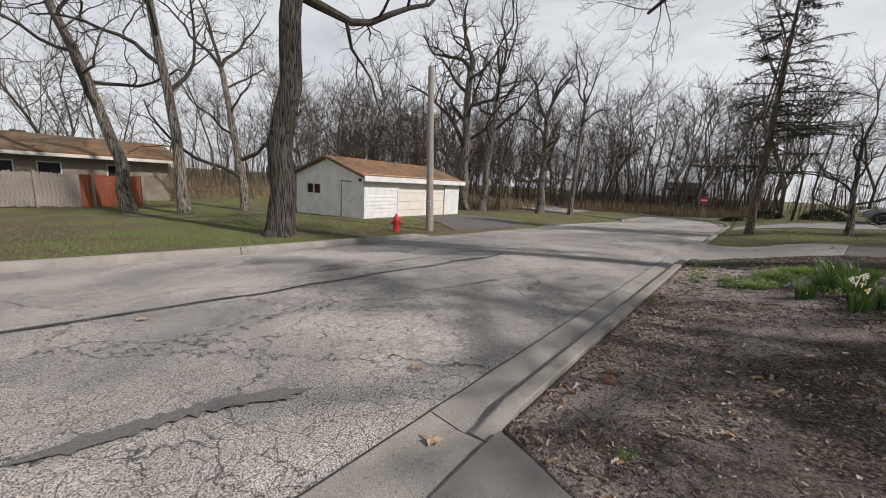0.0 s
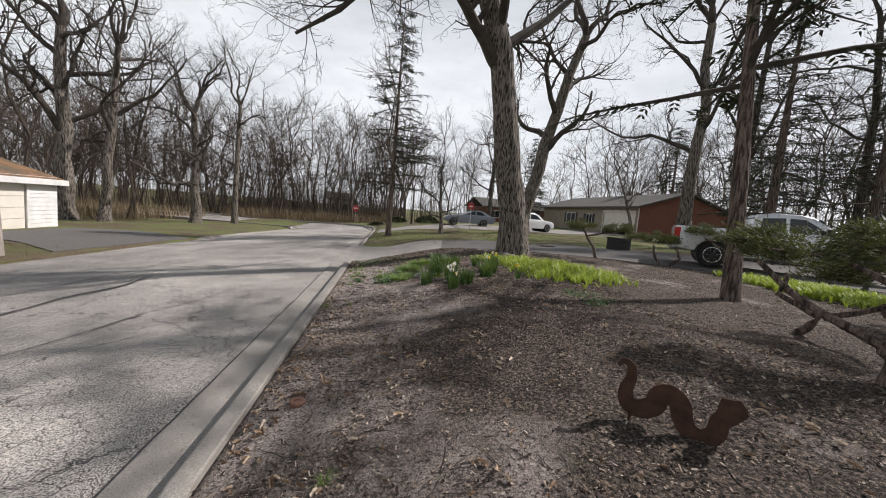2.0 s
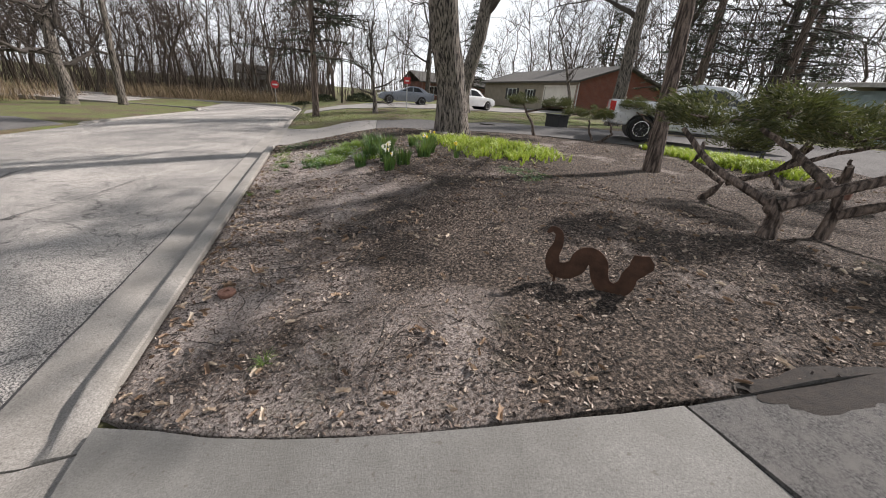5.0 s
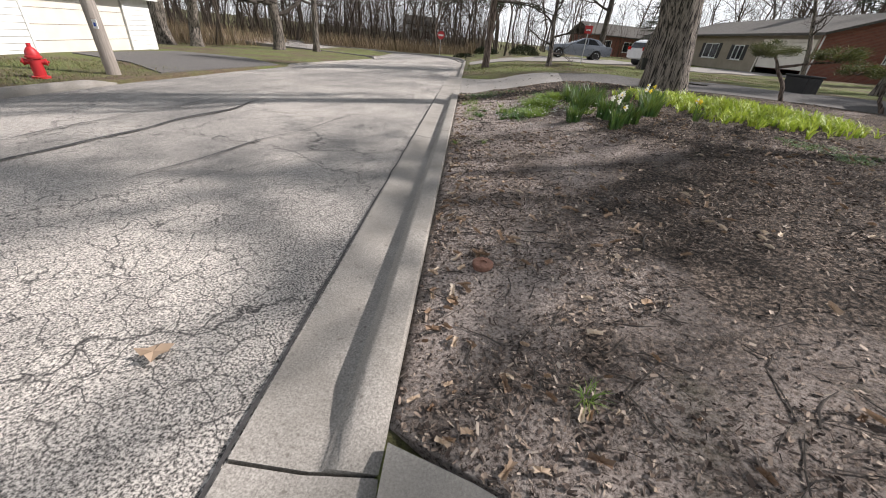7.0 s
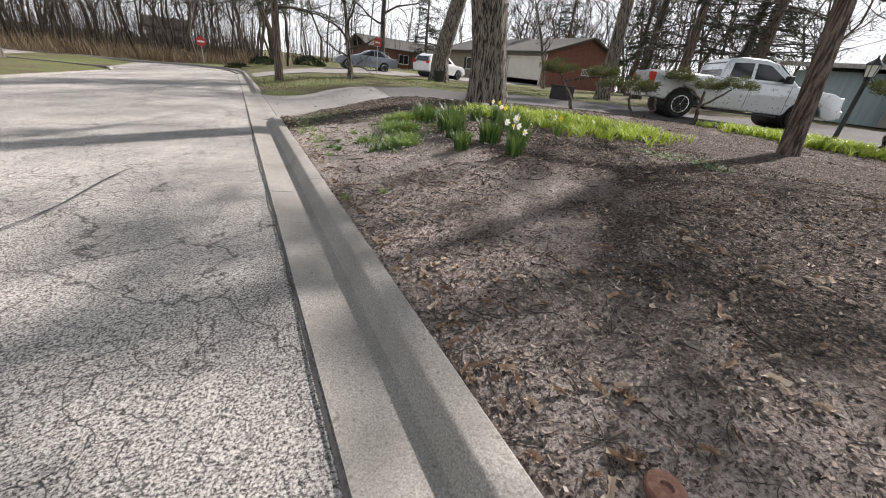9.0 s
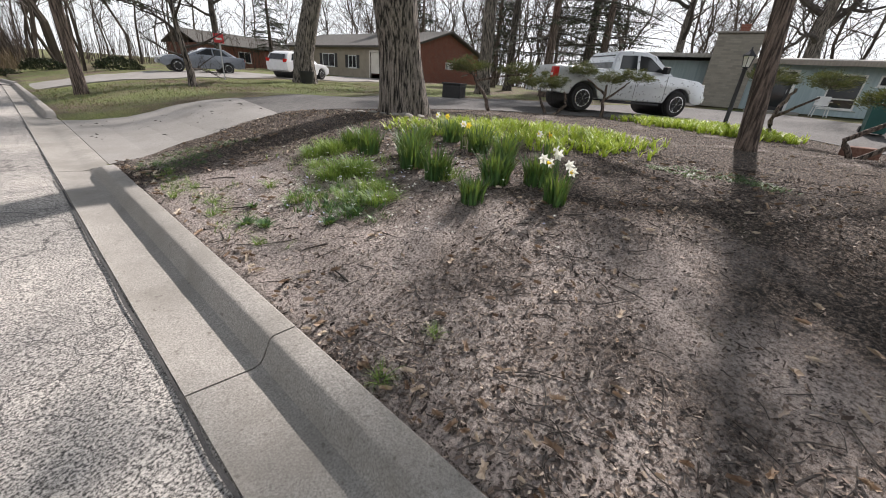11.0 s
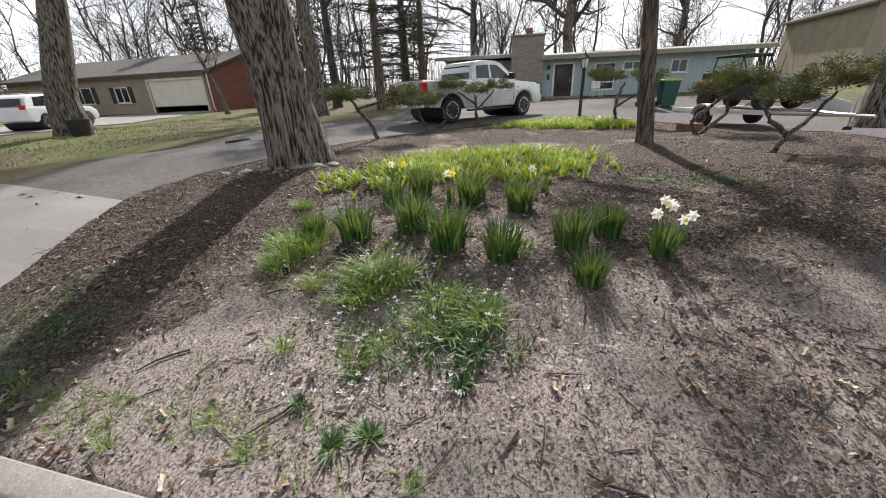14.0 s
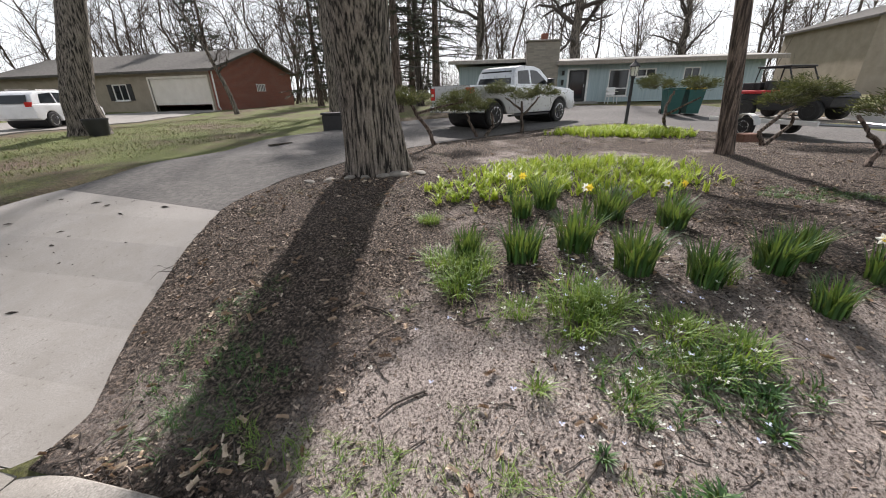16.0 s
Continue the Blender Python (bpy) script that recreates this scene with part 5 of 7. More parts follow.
part("roof_rack", MB().tube([(-0.1, 0.62, 1.68), (1.1, 0.62, 1.7)], [0.02, 0.02], 6).tube([(-0.1, -0.62, 1.68), (1.1, -0.62, 1.7)], [0.02, 0.02], 6), BLACK, suv)
for s in (-1, 1):
    part("tail_light", MB().box(-0.95, s * 0.74 - 0.12, 0.95, -0.82, s * 0.74 + 0.12, 1.15, 0.01), TAIL, suv)
# utility trailer
tr = thing("utility_trailer", pose(12.0, 0.1, Z(12.0, 0.1) + 0.012, 0, 0, 207) @ Matrix.Scale(0.8, 4), "white utility trailer with a folded ramp gate on the driveway", "trailer")
part("deck", MB().box(-1.5, -0.85, 0.52, 2.0, 0.85, 0.57), FENCE, tr)
for s in (-1, 1):
    part("side_rail", MB().box(-1.55, s * 0.9 - 0.04, 0.46, 2.05, s * 0.9 + 0.04, 0.6, 0.008), WHITE, tr)
    part("fender", MB().prism(ring((0, 0.33), 0.44, 10, 170, 8) + list(reversed(ring((0, 0.33), 0.41, 10, 170, 8))), s * 1.22, s * 0.94, "xz"), WHITE, tr)
    wheel(tr, 0.0, s * 1.08, 0.32, 0.2, CHROME, 5)
part("tongue", MB().tube([(2.0, 0.8, 0.5), (3.6, 0.0, 0.48)], [0.045, 0.045], 6).tube([(2.0, -0.8, 0.5), (3.6, 0.0, 0.48), (4.0, 0, 0.48)], [0.045] * 3, 6), STEEL, tr)
part("jack", MB().tube([(3.45, 0.12, 0.85), (3.45, 0.12, 0.12)], [0.035, 0.03], 8), STEEL, tr)
part("jack_wheel", MB().lathe([(0.1, -0.03), (0.1, 0.03)], 16, (3.45, 0.12, 0.1), "y"), RUBBER, tr)
part("side_panel", MB().prism([(1.0, 0.6), (2.9, 0.42), (2.9, 0.75), (1.9, 1.0)], 0.93, 0.96, "xz"), WHITE, tr)
# side-by-side vehicle standing on the trailer
utv = thing("side_by_side_vehicle", pose(12.0, 0.1, Z(12.0, 0.1) + 0.012 + 0.46, 0, 0, 207) @ Matrix.Scale(0.74, 4), "black side-by-side buggy with red rear fenders on a trailer", "buggy")
a2, a1 = arches((1.65, -0.55), 0.36, 0.33)
shell("body", [(-0.95, 0.5), (-1.0, 0.85), (-0.1, 0.88), (0.0, 0.6), (0.75, 0.6), (0.85, 0.98), (1.9, 0.9), (2.15, 0.7), (2.1, 0.45)] + a2 + [(1.2, 0.3), (-0.1, 0.3)] + a1, 0.62, 0.05, BLACK, utv, 0.6, 1.0, 0.03)
part("rear_fender", MB().box(-1.05, -0.7, 0.86, 0.0, 0.7, 0.98, 0.04), SIGNRED, utv)
part("hood", MB().prism([(0.95, 0.98), (1.9, 0.92), (2.16, 0.74), (2.12, 0.82), (1.85, 1.0), (0.95, 1.08)], -0.6, 0.6, "xz"), BLACK, utv)
for s in (-1, 1):
    part("roll_cage", MB().tube([(0.95, s * 0.62, 0.95), (0.55, s * 0.58, 1.7), (-0.45, s * 0.58, 1.72), (-0.55, s * 0.62, 0.9)], [0.028] * 4, 8), BLACK, utv)
    for x in (-0.55, 1.65):
        wheel(utv, x, s * 0.62, 0.33, 0.26, BLACK, 5)
part("roof_panel", MB().box(-0.55, -0.62, 1.72, 0.62, 0.62, 1.78, 0.02), BLACK, utv)
for s in (-0.3, 0.3):
    part("seat", MB().box(-0.1, s - 0.22, 0.62, 0.4, s + 0.22, 0.76, 0.04).box(-0.2, s - 0.22, 0.74, -0.05, s + 0.22, 1.3, 0.04), BLACK, utv)
part("steering_wheel", MB().lathe([(0.17, -0.015), (0.19, 0.0), (0.17, 0.015)], 18, (0.62, 0.3, 1.08), "x"), BLACK, utv)
part("cargo_box", MB().box(-1.0, -0.55, 0.98, -0.3, 0.55, 1.25, 0.03), BLACK, utv)


# ---- street furniture and small things ----
pole = thing("utility_pole", pose(-9.3, 9.6, Z(-9.3, 9.6) - 0.1), "weathered wooden utility pole beside the kerb", "pole")
part("shaft", MB().tube([(0, 0, 0), (-0.12, 0, 2.2), (-0.36, 0, 6.6)], [0.16, 0.145, 0.11], 14), POLE, pole, smooth=True)
part("notice", MB().box(0.02, -0.185, 1.15, 0.14, -0.165, 1.35), WHITE, pole, "small white notice with a blue mark")
part("notice_mark", MB().box(0.05, -0.19, 1.2, 0.11, -0.187, 1.28), shiny("blue_print", (0.05, 0.1, 0.45), 0.6), pole)
hyd = thing("fire_hydrant", pose(-9.75, 8.1, Z(-9.75, 8.1) - 0.03, 0, 0, 40), "red cast-iron fire hydrant on the lawn", "hydrant")
part("barrel", MB().lathe([(0.17, 0), (0.17, 0.05), (0.115, 0.06), (0.115, 0.42), (0.15, 0.43), (0.15, 0.47), (0.13, 0.48), (0.12, 0.55), (0.075, 0.63), (0.04, 0.66), (0.04, 0.72), (0.025, 0.73)], 20), RED, hyd, smooth=True)
for a in (0, 90, 180):
    noz = part("nozzle", MB().lathe([(0.06, 0.08), (0.06, 0.17), (0.075, 0.17), (0.075, 0.2), (0.025, 0.21), (0.025, 0.24)], 14, (0, 0, 0.35), "x"), RED, hyd, smooth=True)
    noz.matrix_basis = pose(0, 0, 0, 0, 0, a)


def octagon(r):
    return [(r * math.cos(radians(22.5 + 45 * k)), r * math.sin(radians(22.5 + 45 * k))) for k in range(8)]


for x, y, h, rz, lab in ((-3.0, 44.5, 2.15, 8, "red octagonal road sign with white bars on a steel post"), (6.6, 23.4, 1.75, -25, "small red sign on a thin post on the lawn")):
    sg = thing("road_sign" if h > 2 else "yard_sign", pose(x, y, Z(x, y) - 0.1 + (0.1 if h > 2 else 0), 0, 0, rz), lab, "sign")
    part("post", MB().box(-0.025, -0.02, 0, 0.025, 0.02, h + 0.3, 0.004), STEEL, sg)
    if h > 2:
        part("plate", MB().prism([(p[0], p[1] + h) for p in octagon(0.4)], -0.036, -0.022, "xz"), SIGNRED, sg)
        part("white_bar", MB().box(-0.26, -0.042, h - 0.07, 0.26, -0.037, h + 0.07), WHITE, sg)
    else:
        part("plate", MB().box(-0.2, -0.036, h - 0.18, 0.2, -0.022, h + 0.2, 0.003), SIGNRED, sg)
        part("white_bar", MB().box(-0.12, -0.042, h - 0.05, 0.12, -0.037, h + 0.03), WHITE, sg)

lamp = thing("lamp_post", pose(10.55, 4.2, Z(10.55, 4.2) - 0.05), "black garden lamp post with a glass lantern", "lamp")
part("post", MB().lathe([(0.07, 0), (0.07, 0.12), (0.045, 0.16), (0.038, 1.28), (0.06, 1.3), (0.03, 1.34)], 14), BLACK, lamp, smooth=True)
part("lantern_glass", MB().lathe([(0.07, 1.35), (0.105, 1.56)], 6), LAMPGLASS, lamp)
part("lantern_base", MB().lathe([(0.045, 1.33), (0.08, 1.352)], 6), BLACK, lamp)
part("lantern_cap", MB().lathe([(0.14, 1.56), (0.13, 1.585), (0.05, 1.66), (0.015, 1.7), (0.02, 1.73), (0.0, 1.75)], 6), BLACK, lamp)
for k in range(6):
    a = 2 * math.pi * k / 6
    part("lantern_bar", MB().tube([(0.075 * math.cos(a), 0.075 * math.sin(a), 1.35), (0.11 * math.cos(a), 0.11 * math.sin(a), 1.565)], [0.007, 0.007], 4), BLACK, lamp)


def bin_(x, y, rz, lid, label):
    b = thing("wheeled_bin", pose(x, y, Z(x, y) + 0.012, 0, 0, rz), label, "bin", "bins by the house")
    part("tub", MB().add([(-0.24, -0.26, 0.06), (0.24, -0.26, 0.06), (0.24, 0.24, 0.06), (-0.24, 0.24, 0.06), (-0.31, -0.35, 0.98), (0.31, -0.35, 0.98), (0.31, 0.33, 0.98), (-0.31, 0.33, 0.98)], [(3, 2, 1, 0), (0, 1, 5, 4), (1, 2, 6, 5), (2, 3, 7, 6), (3, 0, 4, 7), (4, 5, 6, 7)]), BINGREEN, b)
    part("lid", MB().box(-0.33, -0.38, 0.985, 0.33, 0.36, 1.05, 0.02), lid, b)
    part("handle", MB().tube([(-0.2, 0.36, 0.95), (-0.2, 0.43, 0.98), (0.2, 0.43, 0.98), (0.2, 0.36, 0.95)], [0.018] * 4, 6), BLACK, b)
    for s in (-1, 1):
        part("wheel", MB().lathe([(0.12, -0.03), (0.12, 0.03)], 16, (s * 0.25, 0.28, 0.12), "x"), RUBBER, b)


bin_(17.2, 1.1, -86, BINGREEN, "dark green wheeled bin beside the house wall")
bin_(17.4, 0.3, -82, YELLOW, "dark green wheeled bin with a yellow lid")

chair = thing("patio_chair", pose(23.4, 2.3, Z(23.4, 2.3) + 0.012, 0, 0, -80), "white moulded patio chair beside the door", "chair")
part("seat", MB().box(-0.25, -0.25, 0.4, 0.25, 0.25, 0.44, 0.015), WHITE, chair)
part("backrest", MB().box(-0.25, 0.22, 0.46, 0.25, 0.26, 0.85, 0.015), WHITE, chair)
for x in (-0.22, 0.22):
    for y in (-0.22, 0.22):
        part("leg", MB().tube([(x, y, 0.4), (x * 1.15, y * 1.15, 0)], [0.022, 0.02], 6), WHITE, chair)
    part("armrest", MB().box(x - 0.03, -0.25, 0.62, x + 0.03, 0.24, 0.65, 0.01), WHITE, chair)

pot = thing("plant_pot", pose(9.2, 20.6, Z(9.2, 20.6) - 0.03), "dark plastic plant tub beside a tree", "pot")
part("tub", MB().lathe([(0.26, 0), (0.34, 0.5), (0.36, 0.5), (0.36, 0.55), (0.31, 0.55), (0.3, 0.48)], 20), BLACK, pot, smooth=True)
stump = thing("planter_box", pose(11.0, 13.0, Z(11, 13) - 0.03, 0, 0, 20), "square dark planter on the far lawn edge", "planter")
part("box", MB().box(-0.35, -0.35, 0, 0.35, 0.35, 0.5, 0.03), BLACK, stump)
part("rim", MB().box(-0.38, -0.38, 0.5, 0.38, 0.38, 0.56, 0.015), BLACK, stump)

slabw = tagged(part("bark_slab", MB().box(-0.3, -0.06, 0.0, 0.3, 0.06, 0.035, 0.012), BARK_DARK_SHADED), "dark broken slab of bark lying on the drive", "wood")
slabw.matrix_basis = pose(7.6, 12.75, drive_z(7.6, 12.75) + 0.004, 0, 0, -25)
block = tagged(part("wood_block", MB().box(-0.22, -0.14, 0.0, 0.22, 0.14, 0.2, 0.02), RUST_CAP), "weathered brown timber block beside the drive", "wood")
block.matrix_basis = pose(9.0, 2.0, Z(9.0, 2.0) - 0.02, 0, 0, -70)

rng, mb = random.Random(613), MB()
for k in range(90):
    x, y, w, L = rng.uniform(0.15, 3.0), rng.uniform(10.6, 13.3), rng.random() * 6.283, 0.01 + 0.06 * rng.random() ** 4
    z = rise(x, y) + 0.003
    d, q = Vector((math.cos(w), math.sin(w), 0)) * L, Vector((-math.sin(w), math.cos(w), 0)) * L * rng.uniform(0.15, 0.4)
    c = Vector((x, y, z))
    mb.add([c - d, c - q, c + d, c + q, c + Vector((0, 0, 0.2 * L + 0.004))], [(0, 1, 4), (1, 2, 4), (2, 3, 4), (3, 0, 4)])
tagged(raw("bark_crumbs", mb.v, mb.f, TWIG), "dark bark crumbs strewn on the concrete", "litter", kind="stuff")

# rusted cut-steel serpent standing in the bed: flat plate with wavy outline
snake_axis = [(-0.155, 0.37), (-0.12, 0.41), (-0.07, 0.385), (-0.06, 0.3), (-0.085, 0.2), (-0.06, 0.11), (0.02, 0.095), (0.1, 0.15), (0.13, 0.235), (0.19, 0.265), (0.25, 0.22), (0.275, 0.13), (0.32, 0.06), (0.40, 0.04), (0.46, 0.1), (0.475, 0.19), (0.52, 0.255)]
snake_w = [0.008, 0.018, 0.024, 0.03, 0.04, 0.05, 0.055, 0.055, 0.055, 0.055, 0.055, 0.052, 0.05, 0.05, 0.048, 0.045, 0.05]


def spline(pts, per=5):
    out = []
    for i in range(len(pts) - 1):
        p = [Vector(pts[max(0, min(len(pts) - 1, i + k))]) for k in (-1, 0, 1, 2)]
        for s in range(per):
            t = s / per
            out.append(0.5 * ((2 * p[1]) + (p[2] - p[0]) * t + (2 * p[0] - 5 * p[1] + 4 * p[2] - p[3]) * t * t + (3 * p[1] - p[0] - 3 * p[2] + p[3]) * t ** 3))
    return out + [Vector(pts[-1])]


ax = spline([(a, b, w * 1.22) for (a, b), w in zip(snake_axis, snake_w)])
mb = MB()
for i, p in enumerate(ax):
    d = (ax[min(i + 1, len(ax) - 1)] - ax[max(i - 1, 0)])
    d = Vector((d.x, d.y)).normalized()
    for s in (-1, 1):
        for yy in (-0.004, 0.004):
            mb.v.append((p.x - d.y * p.z * s, yy, p.y + d.x * p.z * s))
for i in range(len(ax) - 1):
    o = i * 4
    mb.f += [(o, o + 2, o + 6, o + 4), (o + 1, o + 5, o + 7, o + 3), (o, o + 4, o + 5, o + 1), (o + 2, o + 3, o + 7, o + 6)]
head = [(0.50, 0.19), (0.56, 0.215), (0.605, 0.27), (0.60, 0.315), (0.56, 0.365), (0.515, 0.355), (0.465, 0.35), (0.45, 0.29), (0.455, 0.22)]
mb.prism(head, -0.0045, 0.0045, "xz")
for c in (-0.05, 0.36):
    mb.box(c, -0.004, -0.15, c + 0.02, 0.004, 0.1)
serp = tagged(part("garden_sculpture", mb, RUST), "flat rusted steel serpent cut-out stuck in the soil", "sculpture")
serp.matrix_basis = pose(2.63, 0.28, Z(2.8, 0.1) - 0.005, 0, 0, -46) @ Matrix.Scale(0.9, 4)
capob = tagged(part("valve_cap", MB().lathe([(0.075, 0), (0.075, 0.05), (0.085, 0.052), (0.085, 0.075), (0.078, 0.082), (0.03, 0.083), (0.028, 0.072), (0.02, 0.07)], 24), RUST_CAP, None, smooth=True), "round rusty iron valve cap in the soil", "valve cap")
capob.matrix_basis = pose(0.35, 1.05, soil_z(0.35, 1.05) - 0.022) @ Matrix.Scale(0.72, 4)
rng = random.Random(8)
for k in range(7):
    bm = bmesh.new()
    bmesh.ops.create_icosphere(bm, subdivisions=2, radius=1)
    ph = rng.random() * 30
    for q in bm.verts:
        q.co *= 1 + 0.25 * noise.noise(q.co * 1.4 + Vector((ph, 0, 0)))
        q.co = (q.co.x * 0.14, q.co.y * 0.085, q.co.z * 0.04)
    st = tagged(part("border_stone", bm, ROCK, None, smooth=True), "flat grey border stone at the foot of the oak", "stone", "stones round the oak")
    x, y = 3.95 + 0.1 * k, 9.75 - 0.24 * k + rng.gauss(0, 0.03)
    st.matrix_basis = pose(x, y, soil_z(x, y) + 0.02, 0, 0, rng.uniform(0, 360)) @ Matrix.Scale(rng.uniform(0.7, 1.2), 4)
# muddy puddle where bed and drive meet
mb = MB()
for i in range(9):
    for k in range(48):
        a = k * math.pi / 24
        q = (i / 8) * (1 + 0.35 * noise.noise((math.cos(a) * 1.6, math.sin(a) * 1.6, 3)) + 0.12 * noise.noise((math.cos(a) * 7, math.sin(a) * 7, 5)))
        x, y = 3.27 + 0.46 * q * math.cos(a) * 0.98 - 0.05 * q * math.sin(a), -1.0 - 0.07 * q * math.cos(a) + 0.15 * q * math.sin(a)
        mb.v.append((x, y, max(soil_z(x, y), Z(x, y) + 0.012) + 0.007 * (1 - (i / 8) ** 4)))
mb.f = [(i * 48 + k, i * 48 + (k + 1) % 48, (i + 1) * 48 + (k + 1) % 48, (i + 1) * 48 + k) for i in range(8) for k in range(48)]
tagged(part("drive_stain", mb, OILY, None, smooth=True), "dark wet muddy stain at the edge of the drive", kind="structure")


# ---- junipers trained like cloud trees ----
def juniper(x, y, seed, label, stems, pads, z=None):
    """Twisted bare stems carrying flat needle pads; stems and pads in local metres."""
    rng = random.Random(seed)
    t = thing("juniper", pose(x, y, (Z(x, y) if z is None else z) - 0.05), label, "shrub", "cloud-pruned junipers")
    for line, r in stems:
        pts = [Vector(p) for p in line]
        fine = []
        for i in range(len(pts) - 1):
            for s in range(4):
                fine.append(pts[i].lerp(pts[i + 1], s / 4) + Vector((rng.gauss(0, 0.012), rng.gauss(0, 0.012), 0)))
        fine.append(pts[-1])
        part("stem", MB().tube(fine, [r * (1 - 0.55 * i / len(fine)) * (1 + 0.15 * rng.random()) for i in range(len(fine))], 8), BARK_FIR, t, smooth=True)
    for cx, cy, cz, rx, ry, rz_ in pads:
        fol = MB()
        rx, ry, cz = rx * 0.68, ry * 0.68, cz + 0.05
        n = int(2600 * min(2.2, rx * ry / 0.12))
        tufts = []
        for k in range(int(26 + 60 * rx * ry)):
            w, q = rng.random() * 6.283, math.sqrt(rng.random())
            tufts.append((w, q, rx * q * math.cos(w), ry * q * math.sin(w), rng.uniform(-0.3, 1.0) * 1.5 * rz_ * (1 - 0.6 * q * q), rng.uniform(0.045, 0.085)))
        for k in range(n):
            w, q, px, py, pz, g = tufts[rng.randrange(len(tufts))]
            px, py, pz = px + rng.gauss(0, g), py + rng.gauss(0, g), pz + rng.gauss(0, g * 0.5)
            d = Vector((math.cos(w) * (0.4 + q) + rng.gauss(0, 0.6), math.sin(w) * (0.4 + q) + rng.gauss(0, 0.6), rng.uniform(0.0, 1.1))).normalized()
            s = d.cross(Vector((rng.gauss(0, 1), rng.gauss(0, 1), rng.gauss(0, 1)))).normalized()
            L = rng.uniform(0.03, 0.10)
            b = Vector((cx + px, cy + py, cz + pz))
            fol.add([b - s * 0.003, b + d * L * 0.5 - s * 0.0065, b + d * L, b + d * L * 0.5 + s * 0.0065], [(0, 1, 2, 3)])
        tagged(part("needle_pad", fol, JUNIPER, t), kind="stuff")
        for k in range(6):
            w = rng.random() * 6.283
            part("pad_twig", MB().tube([(cx, cy, cz - 0.04), (cx + rx * 0.45 * math.cos(w), cy + ry * 0.45 * math.sin(w), cz + 0.01), (cx + rx * 0.85 * math.cos(w), cy + ry * 0.85 * math.sin(w), cz + rz_ * 0.2)], [0.014, 0.01, 0.004], 4), BARK_FIR, t)
    return t


juniper(7.4, 8.75, 1, "dark cloud-pruned juniper with a bent stem beside the drive", [([(0, 0, 0), (-0.05, 0.1, 0.35), (-0.2, 0.32, 0.72), (-0.3, 0.42, 0.92)], 0.05), ([(-0.2, 0.32, 0.72), (0.1, -0.2, 0.86), (0.3, -0.6, 0.92)], 0.03)], [(-0.35, 0.5, 0.95, 0.55, 0.6, 0.16), (0.25, -0.55, 0.92, 0.5, 0.5, 0.14)])
juniper(9.0, 8.0, 2, "cloud-pruned juniper with forked stems beside the drive", [([(0, 0, 0), (-0.08, 0.15, 0.3), (-0.05, 0.3, 0.62)], 0.045), ([(0.1, -0.12, 0), (0.32, -0.36, 0.3), (0.2, -0.3, 0.62)], 0.045)], [(0.05, 0.15, 0.72, 0.6, 0.7, 0.17), (-0.3, 0.75, 0.72, 0.4, 0.4, 0.14)])
juniper(10.1, 6.9, 3, "tall cloud-pruned juniper beside the truck", [([(0, 0, 0), (-0.05, 0.05, 0.4), (0.02, 0.08, 0.85)], 0.05), ([(-0.03, 0.06, 0.45), (0.2, -0.25, 0.8), (0.3, -0.4, 0.95)], 0.03), ([(0, 0.06, 0.6), (-0.3, 0.5, 0.95)], 0.03)], [(-0.25, 0.6, 1.06, 0.55, 0.5, 0.15), (0.02, 0.05, 0.92, 0.45, 0.45, 0.13), (0.35, -0.5, 1.0, 0.45, 0.5, 0.15)])
juniper(10.1, 3.3, 4, "cloud-pruned juniper beside the lamp post", [([(0, 0, 0), (0.1, 0.1, 0.35), (0.3, 0.0, 0.75), (0.35, -0.1, 1.0)], 0.05), ([(0.15, 0.05, 0.45), (-0.3, -0.5, 0.85)], 0.03)], [(0.35, 0.35, 1.08, 0.6, 0.55, 0.16), (0.2, -0.6, 1.05, 0.5, 0.5, 0.15)])
juniper(8.0, 2.2, 5, "wide cloud-pruned juniper with arching stems", [([(0, 0, 0), (-0.1, 0.15, 0.3), (0.2, -0.3, 0.62), (0.4, -0.75, 0.85)], 0.045), ([(0.1, -0.1, 0.02), (0.35, -0.6, 0.4), (0.3, -0.55, 0.62)], 0.04)], [(0.35, -0.7, 0.95, 0.7, 0.65, 0.2), (0.1, -0.2, 0.78, 0.45, 0.45, 0.14)])
juniper(5.9, 1.9, 6, "cloud-pruned juniper with crossing stems", [([(0, 0, 0), (0.1, -0.2, 0.3), (-0.1, 0.15, 0.5), (0.1, 0.25, 0.75)], 0.045), ([(0.1, -0.2, 0.3), (0.35, -0.6, 0.55), (0.4, -0.8, 0.85)], 0.035)], [(0.3, -0.65, 0.95, 0.55, 0.55, 0.18), (0.15, -0.1, 0.75, 0.45, 0.45, 0.14)])
juniper(4.9, 0.42, 7, "spreading juniper with a thick twisted trunk in the bed", [([(0, 0, 0), (0.02, 0.0, 0.25), (-0.08, 0.05, 0.42)], 0.075), ([(-0.05, 0.04, 0.36), (-0.35, 0.45, 0.62), (-0.5, 0.75, 0.92)], 0.04), ([(0, 0, 0.36), (0.4, -0.35, 0.66), (0.75, -0.75, 0.95)], 0.055), ([(0.25, -0.2, 0.55), (0.3, 0.25, 0.82), (0.1, 0.45, 0.98)], 0.04)], [(-0.15, 0.75, 0.97, 0.66, 0.62, 0.16), (0.25, 0.35, 1.08, 0.5, 0.45, 0.13), (0.75, -0.75, 1.03, 0.5, 0.5, 0.16)])
